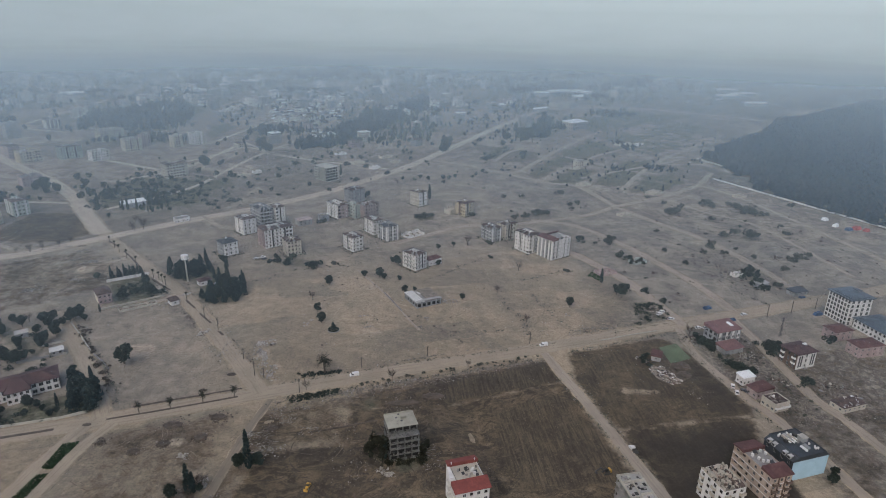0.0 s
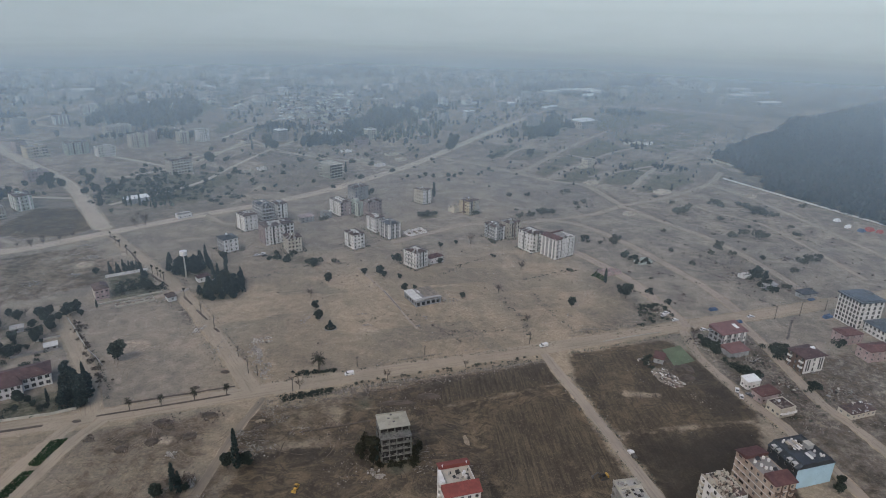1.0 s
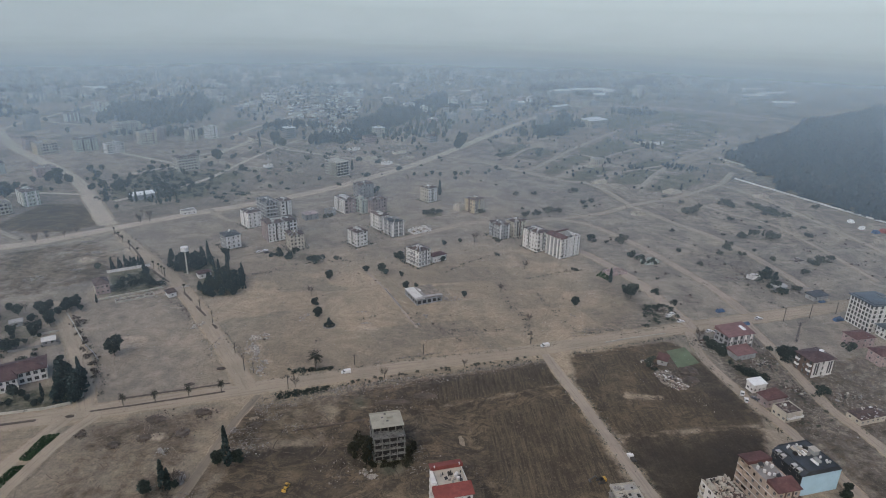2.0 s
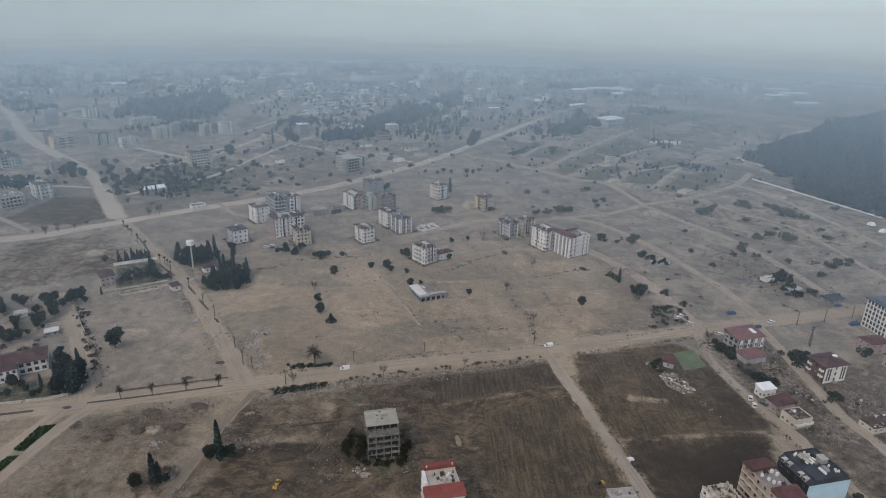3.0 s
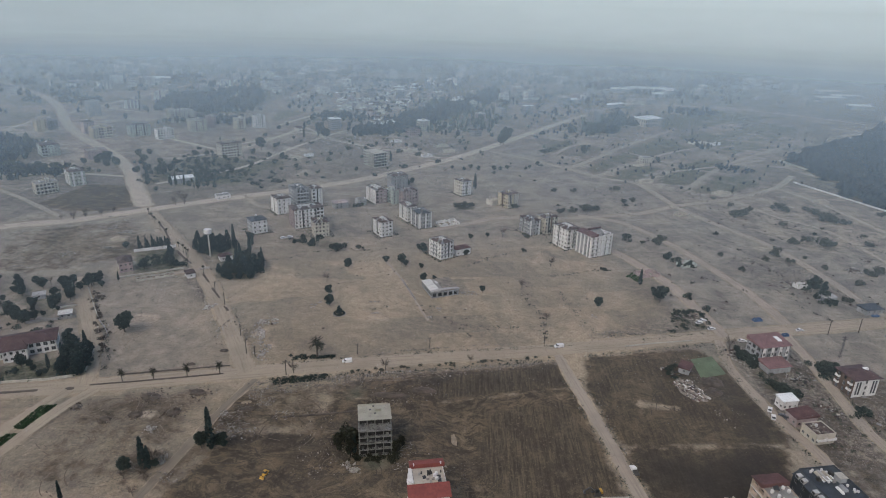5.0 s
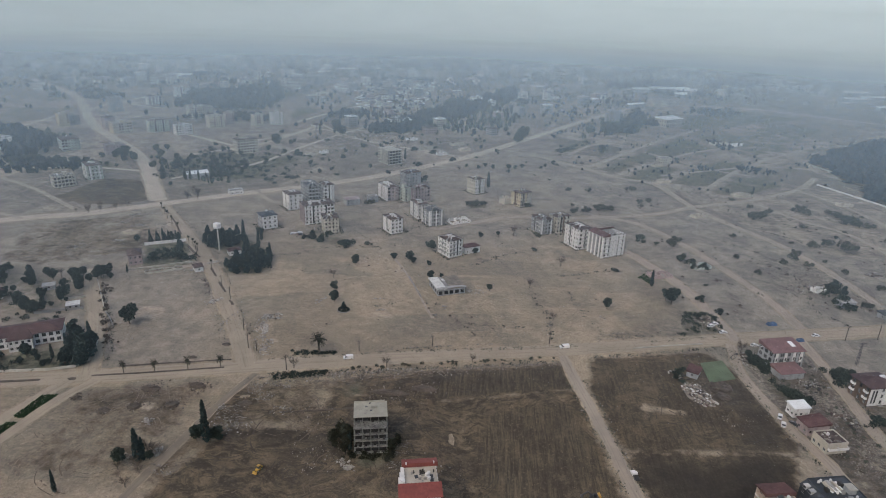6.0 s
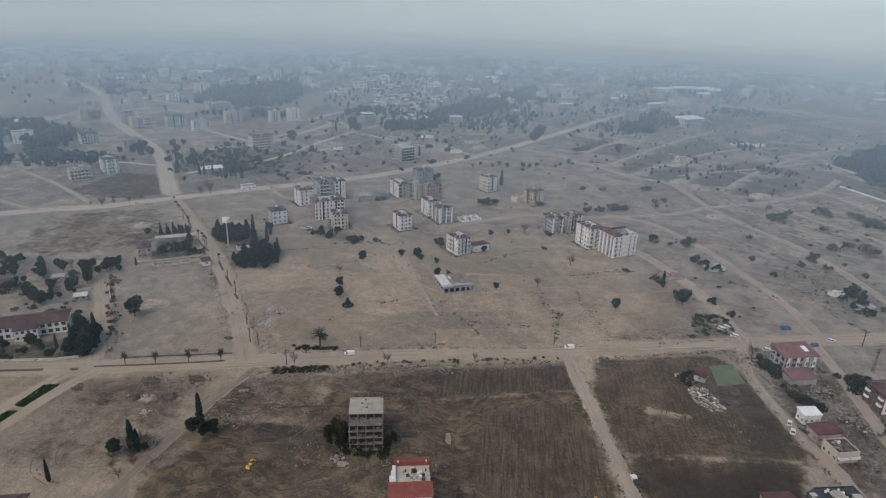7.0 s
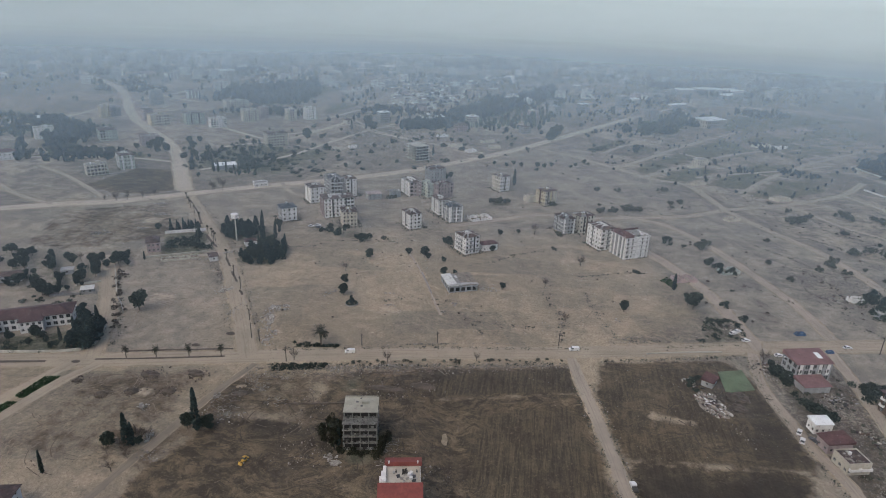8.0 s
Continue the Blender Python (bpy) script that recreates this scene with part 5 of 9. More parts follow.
for k, (x, y, rot, L, W, n, mats, label) in enumerate((
        (-665, 973, 50, 26, 14, 5, [M_GREYWALL, M_WHITE], "grey five-storey block with white stripes in the far town"), (-492, 752, 44, 22, 12, 4, [M_GREYWALL, M_WHITE], "tilted grey block with white stripes among far trees"),
        (-497, 859, 46, 24, 13, 5, [M_WHITE, M_GREYWALL], "white striped five-storey block behind dark trees"), (-518, 951, 46, 16, 14, 5, [M_GREYWALL], "grey five-storey block behind dark trees"),
        (-506, 665, 48, 18, 15, 7, [M_GREYWALL], "tall grey block beside the pale road"), (-127, 1309, 40, 24, 15, 7, [M_WHITE, M_GREYWALL], "white seven-storey block alone in the far town"),
        (-431, 1272, 44, 28, 16, 5, [M_WHITE, M_CREAM], "pale five-storey block in the far town"), (260, 709, 36, 16, 16, 9, [M_GREYWALL, M_CONC], "tall grey block beside the end of the avenue"),
        (-498, 547, 48, 18, 14, 4, [M_CONC, M_DARK], "dark ruined block beside the pale road"), (-892, 1447, 48, 30, 16, 6, [M_WHITE, M_CREAM], "pale six-storey block in the far town"),
        (-742, 1359, 46, 26, 16, 6, [M_CREAM, M_WHITE], "cream six-storey block in the far town"), (-473, 1173, 44, 18, 14, 6, [M_WHITE, M_GREYWALL], "white six-storey block in the far town"),
        (-466, 1086, 44, 26, 14, 4, [M_WHITE, M_PINK], "long pale four-storey block in the far town"), (-751, 1020, 48, 30, 14, 3, [M_PINK, M_GREYWALL], "long reddish low block in the far town"),
        (-700, 1080, 48, 22, 15, 5, [M_WHITE, M_GREYWALL], "white five-storey block in the far town"), (-640, 1060, 46, 18, 14, 4, [M_CREAM, M_GREYWALL], "cream four-storey block in the far town"))):
    striped = [M_WHITE] * 2 if k in (0, 1, 2, 5) else []
    apartment(x, y, rot, L, W, n, mats, label, "flat", sh=3.1, seed=700 + k, glazed=0.3, group="far apartment blocks", side_mat=(0, 0, 0, len(mats) - 1),
              pil=((0, (0.05, 0.3, 0.55, 0.8), M_WHITE, 1.5), (3, (0.1, 0.5, 0.9), M_WHITE, 1.3)) if striped else ())


def minaret(x, y, h):
    ob = thing("minaret", x, y, 0, "slender white minaret in the far town", "minaret")
    g = Geo()
    g.tube((0, 0, -0.3), (0, 0, h * 0.66), 2.2, 1.7, 10)
    part("shaft", g, M_WHITE, ob)
    g = Geo()
    g.tube((0, 0, h * 0.64), (0, 0, h * 0.67), 1.8, 2.9, 12)
    g.tube((0, 0, h * 0.67), (0, 0, h * 0.7), 2.9, 2.9, 12)
    part("gallery", g, M_WHITE, ob)
    g = Geo()
    g.tube((0, 0, h * 0.7), (0, 0, h * 0.85), 1.5, 1.4, 10)
    part("lantern", g, M_WHITE, ob)
    g = Geo()
    g.tube((0, 0, h * 0.85), (0, 0, h), 1.6, 0.1, 10)
    part("spire", g, M_DKROOF, ob)


minaret(-372, 1780, 33)
house(-395, 1800, 30, 26, 24, 9, M_WHITE, "low white prayer hall beside a minaret", "hip", M_SHEETGREY, 6.0, n=2, seed=730, panes=False, skip=(2,), name="mosque")
house(-209, 311, 36, 21, 9, 4.5, M_GREYWALL, "long low shed with bright white sheet roof", "+y", M_SHEET, 1.0, seed=52, name="shed", skip=(2,), panes=False)
house(-150, 263, 36, 12, 8, 3.2, M_WHITE, "low white shed beside the avenue", "flat", seed=53, name="shed", skip=(2,), panes=False)
house(361, 766, 34, 40, 24, 12, M_WHITE, "large hall with pale flat roof beyond trees", "+y", M_SHEET, 1.5, n=2, seed=54, name="hall", skip=(2,), panes=False, glazed=0.0, win=(2.2, 4.2), sill=0.8, cols=(9, 5, 9, 5), mats=[M_CREAM, M_GREYWALL], side_mat=(1, 1, 1, 0))
house(284, 482, 35, 15, 11, 6.2, M_CREAM, "pale two-storey shell with empty window holes", "flat", n=2, seed=55, glazed=0.0, panes=False, win=(1.9, 1.8), cols=(4, 3, 4, 3), skip=(2,), name="ruined_house", group="broken houses")
# M_DARK fill in these far shells paints their inside as if shaded
roofless(272, 462, 35, 12, 7, 2.2, M_CREAM, "low pale broken walls on bare ground", 56, 3, M_DARK, 30)
roofless(259, 385, 35, 18, 9, 2.8, M_CREAM, "white roofless shell on bare ground", 57, 3, M_DARK, 30)
roofless(326, 346, 30, 17, 11, 2.8, M_CREAM, "white roofless shell on bare ground", 58, 4, M_DARK, 30)
roofless(415, 330, 20, 13, 8, 2.8, M_CREAM, "white roofless shell near the wood", 58, 2, M_DARK, 30)
for k, (x, y, L, W) in enumerate(((-27, 548, 14, 8), (-2, 493, 16, 9), (34, 530, 18, 8), (20, 467, 12, 7), (46, 498, 13, 8), (-129, 429, 10, 8), (-118, 446, 9, 7), (387, 618, 14, 9), (402, 619, 12, 8), (416, 616, 16, 7))):
    roofless(x, y, 38, L, W, 3.2, M_CREAM if k % 3 else M_WHITE, "pale broken walls of a far cleared house", 750 + k, 2, M_RUBBLE_WHITE if k % 2 else M_DARK, 30)
roofless(262, 268, 30, 12, 7, 2.5, M_CREAM, "low broken white walls", 59, 2, M_DARK, 30)

# west of the street
house(-150, 97, 33, 8, 11, 6.6, M_PINKWALL, "pale pink two-storey house with broken brown roof", "hip", M_TILE_OLD, 2.6, n=2, seed=60, mats=[M_CREAM, M_PINKWALL], side_mat=(1, 0, 1, 0), cols=(3, 3, 2, 3))
house(-104, 90, 38, 5, 6, 2.9, M_WHITE, "small white hut with dark roof", "+y", M_TILE_OLD, 0.5, seed=61, name="hut", cols=(1, 1, 1, 1))
roofless(-125, 86, 31, 22, 5, 1.3, M_CONC_LIGHT, "low broken foundation walls", 62, 4)
house(-93, 121, 36, 8, 6, 3.2, M_WHITE, "small white house with red roof under pines", "hip", M_TILE_DARK, 1.4, seed=66, cols=(2, 2, 2, 2))
house(-176, 50, 30, 6, 4, 2.6, M_GREYWALL, "small grey farm shed among trees", "+y", M_SHEETGREY, 0.4, seed=63, name="shed", cols=(1, 1, 1, 1))
house(-147, 29, 30, 6, 4, 2.6, M_GREYWALL, "small grey shed with pale roof", "+y", M_OLDSHEET, 0.4, seed=64, name="shed", cols=(2, 1, 2, 1))
house(-200, 35, 30, 12, 8, 3.4, M_WHITE, "low white house among trees", "hip", M_TILE_OLD, 1.5, seed=65, cols=(3, 2, 3, 2))


def school():
    ob = thing("school", -166.5, -18.8, 29, "long low white school with red tiled roof and projecting bays", "school")
    walls(ob, 78, 13, 2, 3.1, (26, 3, 26, 3), [M_WHITE, M_DARK], (1.9, 1.9), 0.7, 1.0, True, 70)
    hip_roof(ob, 78, 13, 6.2, 2.4, M_TILE_DARK, 0.7)
    for k, u in enumerate((22.0, 2.0, -18.0)):
        g = Geo()
        b = new("bay")
        b.parent = ob
        b.matrix_basis = pose(u, -8.0, 0)
        walls(b, 10, 5.4, 2, 3.0, (4, 1, 0, 1), [M_WHITE, M_DARK], (1.3, 1.6), 0.9, 1.0, False, 71 + k)
        r = Geo()
        r.hexa([(-5.6, -3.3, 6.0), (5.6, -3.3, 6.0), (5.6, 4, 6.0), (-5.6, 4, 6.0), (-5.6, -3.3, 6.15), (5.6, -3.3, 6.15), (2.5, 6, 8.0), (-2.5, 6, 8.0)])
        part("roof", r, M_TILE_DARK, b)
    return ob


school()


def water_tower(x, y):
    ob = thing("water_tower", x, y, 0, "white drum-shaped water tower on a slender shaft", "water tower")
    g = Geo()
    g.tube((0, 0, -0.4), (0, 0, 16.5), 0.55, 0.42, 12)
    part("shaft", g, M_CONC_LIGHT, ob)
    g = Geo()
    for z0, z1, r0, r1 in ((16.2, 16.7, 0.7, 2.5), (16.7, 19.6, 2.5, 2.5), (19.6, 20.0, 2.5, 0.3)):
        g.tube((0, 0, z0), (0, 0, z1), r0, r1, 20)
    part("tank", g, M_TANK, ob)


water_tower(-105.5, 125.5)


def market(x, y, rot):
    ob = thing("market_hall", x, y, rot, "single-storey hall with white sheet roof and open grey side", "shop building")
    L, W, h = 17.5, 18, 4.0
    walls(ob, L, W, 1, h, (5, 4, 4, 5), [M_GREYWALL, M_DARK], (2.4, 2.4), 0.5, 0.2, False, 80)
    g = Geo()
    g.box(-L / 2 + 2.6, 0, h, 6.0, W + 0.6, 0.35)
    g.box(-0.2, W / 2 - 5.2, h + 0.06, 3.4, 3.2, 0.27)
    part("roof", g, M_OLDSHEET, ob, "weathered white sheet metal roof")
    g = Geo()
    g.hexa([(-0.4, -W / 2 - 0.3, h), (L / 2 + 0.5, -W / 2 - 0.3, h), (L / 2 + 0.5, W / 2 - 0.4, h), (-0.4, W / 2 - 0.4, h), (-0.4, -W / 2 - 0.3, h + 0.2), (L / 2 + 0.5, -W / 2 - 0.3, h + 0.2), (L / 2 + 0.5, W / 2 - 0.4, h + 0.7), (-0.4, W / 2 - 0.4, h + 0.7)])
    part("roof", g, M_DEBRISROOF, ob, "brownish sloping roof strewn with debris")
    rs = random.Random(82)
    for k in range(14):
        g = Geo()
        q = rs.uniform(0.3, 1.1)
        g.box(0, 0, 0, q, q * rs.uniform(0.3, 0.9), rs.uniform(0.08, 0.3))
        o = part("fallen_piece", g, rs.choice((M_BROWN, M_BROWN, M_CONC, M_RUBBLE)), ob)
        yy = rs.uniform(-W / 2 + 0.5, W / 2 - 1.4)
        o.matrix_basis = pose(rs.uniform(0.4, L / 2 - 0.3), yy, h + 0.2 + 0.5 * (yy + W / 2) / W, rs.uniform(-6, 6), rs.uniform(-6, 6), rs.uniform(0, 180))
    g = Geo()
    g.box(0, -W / 2 - 0.42, h - 0.9, L, 0.12, 0.8)
    part("fascia", g, M_GREYWALL, ob)
    g = Geo()
    for k in range(12):
        u0, u1 = L * (k / 12 - 0.5) * 1.05, L * ((k + 1) / 12 - 0.5) * 1.05
        z0, z1 = (h + 0.25 + 0.75 * (1 - (2 * u / L / 1.05) ** 2) for u in (u0, u1))
        f, b = -W / 2 - 1.0, -W / 2 + 1.5
        g.hexa([(u0, f, z0), (u1, f, z1), (u1, b, z1), (u0, b, z0), (u0, f, z0 + 0.22), (u1, f, z1 + 0.22), (u1, b, z1 + 0.22), (u0, b, z0 + 0.22)])
    part("porch_roof", g, M_SHEETGREY, ob, "bowed grey sheet roof over the front")


market(56.5, 86, 24)


# sheds and halls in the haze
for k, (x, y, L, W, rot) in enumerate(((499, 1180, 42, 22, 36), (529, 1301, 36, 16, 36), (350, 965, 46, 6, 40), (277, 1015, 18, 9, 30), (961, 1362, 60, 16, 8), (953, 1267, 70, 14, 6), (878, 1077, 50, 16, 5), (415, 1879, 40, 20, 20), (478, 1285, 60, 26, 10), (530, 1262, 50, 24, 10), (420, 1248, 40, 20, 10), (1146, 2197, 160, 50, 5), (1430, 2245, 200, 60, 5), (1190, 1740, 90, 40, 5), (890, 1220, 60, 24, 12), (205, 1693, 60, 26, 20), (-330, 1450, 50, 24, 30), (-640, 1150, 46, 22, 30))):
    house(x, y, rot, L, W, 7, M_GREYWALL, "long distant shed with pale roof in haze", "+y", M_SHEET, 2.0, seed=600 + k, name="warehouse", cols=(0, 0, 0, 0), group="far sheds", panes=False)

# ---- south and east of the road ----
burnt = concrete_frame(38.4, -63.4, 11.5, 13.0, 13.4, 5, "burnt five-storey concrete shell with pale roof slab", 2.85, 5, 4, M_SCORCH, 0.7, 90, M_FLATROOF, 3.4, "burnt_block", 1.5, M_CHAR, M_SCORCH)
g = Geo()
g.box(1.4, 3.0, 14.38, 2.4, 2.0, 1.0)
g.box(1.4, 3.0, 15.38, 2.7, 2.3, 0.12)
part("roof_hatch", g, M_FLATROOF, burnt)
g = Geo()
g.box(-0.4, 6.4, 14.38, 12.0, 0.35, 0.5)
part("parapet", g, M_FLATROOF, burnt)
for dx, dy in ((-1.6, 3.2), (0.2, 0.6), (-0.2, 5.4)):
    g = Geo()
    g.box(dx, dy, 14.38, 0.9, 0.7, 0.2)
    part("vent", g, M_CHAR, burnt)
g = Geo()
rs_b = random.Random(5)
for k in range(170):
    q = rs_b.uniform(0.2, 0.9)
    g.box(rs_b.uniform(-6, 6), rs_b.uniform(-6.4, -3.4), 11.5, q, q * 0.6, rs_b.uniform(0.1, 0.5), rs_b.uniform(0, 90))
tagged(part("terrace_debris", g, M_SCORCH, burnt, "burnt debris on the terrace"), kind="stuff")


# charred cladding, hanging panels and debris on every storey of the burnt shell
for k in range(5):
    for i in range(9):
        g = Geo()
        w, h = rs_b.uniform(0.4, 1.8), rs_b.uniform(0.3, 1.5)
        g.box(0, 0, 0, w, rs_b.uniform(0.08, 0.4), h, taper=rs_b.uniform(0.5, 1))
        o = part("hanging_panel", g, rs_b.choice((M_SOOT_SHADE, M_CHAR, M_CHAR, M_SCORCH, M_DARK)), burnt)
        back = 3.4 if k == 4 else 0.0
        o.matrix_basis = pose(rs_b.uniform(-6, 6), -6.5 + back + rs_b.uniform(0, 1.0), 0.16 + k * 2.85 + rs_b.choice((0, 0, 0.3)), rs_b.uniform(-18, 18), rs_b.uniform(-25, 25), rs_b.uniform(-20, 20))
    for sx in (-1, 1):
        for i in range(3):
            g = Geo()
            g.box(0, 0, 0, 0.2, rs_b.uniform(0.8, 3.0), rs_b.uniform(0.6, 2.4), taper=rs_b.uniform(0.6, 1))
            o = part("hanging_panel", g, rs_b.choice((M_SOOT_SHADE, M_CHAR, M_CHAR, M_SCORCH)), burnt)
            o.matrix_basis = pose(sx * 6.3, rs_b.uniform(-5, 5.5) if k < 4 else rs_b.uniform(-2, 5.5), 0.16 + k * 2.85, rs_b.uniform(-10, 10), rs_b.uniform(-8, 8), rs_b.uniform(-8, 8))


def white_block():
    ob = thing("apartment_block", 62.3, -98.3, 12, "white five-storey block with red roofs and open roof terrace", "apartment building", "near apartment blocks")
    L, W, n, sh = 11.2, 17.5, 5, 3.0
    walls(ob, L, W, n, sh, (4, 5, 4, 5), [M_WHITE, M_DARK], (1.3, 1.4), 0.9, 0.9, True, 100)
    z = n * sh
    g = Geo()
    g.box(0, 0, z, L - 0.1, W - 0.1, 0.05)
    part("terrace_floor", g, M_CREAM, ob, "pale dusty terrace floor")
    lean_roof(ob, -L / 2 - 0.5, L / 2 + 0.5, W / 2 - 3.4, W / 2 + 0.6, z + 0.4, 1.4, "-y", M_TILE_BRIGHT)
    lean_roof(ob, -L / 2 - 2.4, L / 2 + 0.6, -W / 2 - 0.6, -W / 2 + 4.6, z + 0.4, 1.6, "+y", M_TILE_BRIGHT)
    parapet(ob, L, W, z, 0.4, M_WHITE)
    for k, (y0, d) in enumerate(((4.0, 1.0), (1.6, 1.5), (-0.8, 2.0))):
        g = Geo()
        g.box(-L / 2 - d / 2 + 0.02, y0, z - 0.6, d, 2.4, 1.4)
        part("stepped_gable", g, M_WHITE, ob)
    roof_clutter(ob, -0.5, 4.6, -1.6, 1.6, z + 0.06, 3, 0, 101, 8)
    for k, (x, y, turn) in enumerate(((-1.6, 0.6, 20), (3.4, 0.4, 0), (3.4, -1.4, 0))):
        q = new("solar_panel", SOLAR)
        q.parent = ob
        q.matrix_basis = pose(x, y, z + 0.06, 0, 0, turn) @ Matrix.Diagonal((0.6, 0.6, 0.6, 1))
    for k, (x, y, w) in enumerate(((0.0, 3.0, 0.7), (0.8, 3.3, 0.6), (0.5, 2.3, 0.7), (1.2, 2.4, 0.5), (-0.2, 2.0, 0.5), (-3.0, 2.6, 0.8), (-2.3, 2.9, 0.5), (4.4, 2.8, 0.4), (0.3, -1.8, 0.6))):
        g = Geo()
        g.box(x, y, z + 0.05, w, w * 0.8, 0.45, 20 * k)
        g.box(x, y + w * 0.35, z + 0.5, w, 0.1, 0.5, 20 * k)
        part("roof_seat", g, M_SHEETGREY if k in (5, 8) else M_DARK, ob)
    for x in (-L / 2 + 0.2, L / 2 - 0.2):
        g = Geo()
        for k in range(5):
            g.box(x, -3.4 + 1.75 * k, z + 0.4, 0.07, 0.07, 0.9)
        g.box(x, 0.1, z + 1.25, 0.07, 7.2, 0.07)
        part("railing", g, M_STEELDARK, ob)
    for x in (-L / 2 + 0.9, L / 2 - 0.9):
        g = Geo()
        g.tube((x, W / 2 - 3.2, z + 1.5), (x, W / 2 - 3.2, z + 2.3), 0.28, 0.28, 8)
        part("chimney_pot", g, M_WHITE, ob)
    balconies(ob, L, W, n, sh, 3, (1, 3), 5, M_WHITE)


white_block()


def blue_wall_block():
    ob = thing("commercial_block", 204.2, -84.5, 12, "three-storey block with dark roof and pale blue end wall", "commercial building", "near apartment blocks")
    L, W, n, sh = 18.6, 15.5, 3, 3.2
    walls(ob, L, W, n, sh, (0, 4, 6, 4), [M_BLUEWALL, M_DKROOF, M_DARK], (1.5, 1.5), 0.9, 1.0, True, 110, side_mat=(0, 0, 1, 1))
    z = n * sh
    g = Geo()
    a, b, s, r = L / 2 + 0.3, W / 2 + 0.3, 2.4, 1.7
    g.hexa([(-a, -b, z), (a, -b, z), (a, b, z), (-a, b, z), (-a + s, -b, z + r), (a - s, -b, z + r), (a - s, b, z + r), (-a + s, b, z + r)])
    part("roof", g, M_DKROOF, ob, "dark flat-topped roof with sloping flanks")
    g = Geo()
    for y in (-b + 0.1, b - 0.1):
        g.box(0, y, z + r, 2 * (a - s), 0.2, 0.5)
    for x in (-a + s + 0.1, a - s - 0.1):
        g.box(x, 0, z + r, 0.2, 2 * b - 0.4, 0.5)
    part("parapet", g, M_DKROOF, ob)
    for k in range(9):
        q = new("water_tank", TANK)
        q.parent = ob
        q.matrix_basis = pose(*((-4.6, 5.6), (-3.4, 6.2), (0.2, 6.0), (1.0, 4.6), (3.6, -2.4), (4.4, -4.6), (5.0, -5.6), (4.0, -5.4), (-1.6, 0.2))[k], z + r + 0.02) @ Matrix.Diagonal((0.75, 0.75, 0.75, 1))
    for k, (x, y, sx, sy, h, mt) in enumerate(((-2.6, 3.4, 0.9, 5.0, 0.8, M_CREAM), (-1.2, 3.8, 1.1, 5.4, 0.7, M_SHEETGREY), (0.4, 3.4, 0.8, 4.4, 0.9, M_CREAM), (-0.4, -3.8, 0.8, 3.6, 0.6, M_SHEET), (1.4, -3.2, 1.5, 3.0, 0.9, M_GREYWALL), (-4.2, 2.0, 1.2, 1.6, 1.1, M_DARK), (2.6, 4.2, 1.4, 1.8, 1.0, M_DARK), (0.6, 0.4, 1.2, 1.0, 1.1, M_CONC))):
        g = Geo()
        g.box(x, y, z + r + 0.01, sx, sy, h, 0, 0, 0.92)
        g.box(x, y, z + r + h, sx * 0.7, sy * 0.8, 0.12)
        part("roof_unit", g, mt, ob)
    stair_head(ob, 3.6, 1.0, z + r, 2.6, 3.0, 2.0, M_GREYWALL)
    for y in (-5.2, -2.6, 3.0, 5.6):
        g = Geo()
        g.box(-a + 1.0, y, z + 0.15, 1.9, 1.6, 1.35)
        part("dormer", g, M_FRAME, ob)
        g = Geo()
        g.box(-a + 0.03, y, z + 0.4, 0.06, 1.2, 0.85)
        part("dormer_window", g, M_GLASS, ob)
    g = Geo()
    for k in range(4):
        g.box(-3.2 + k * 1.5, 1.6 + 0.3 * (k % 2), z + r + 0.5, 0.5, 2.6, 0.12)
    part("roof_sheet", g, M_SHEET, ob, "white sheets laid over roof units")


blue_wall_block()
apartment(182.6, -94.5, 11, 9.6, 21, 4, [M_BEIGE, M_WHITE], "peach four-storey block with red roof ends", "strips", M_TILE, sh=3.1, seed=120, cols=(3, 6, 3, 6), glazed=0.8, panes=True, skip=(), balc=((0, (0, 2), 3, M_BROWN),), pil=((0, (0.33, 0.66), M_BROWN, 0.5),), tanks=6, panels=2, group="near apartment blocks")


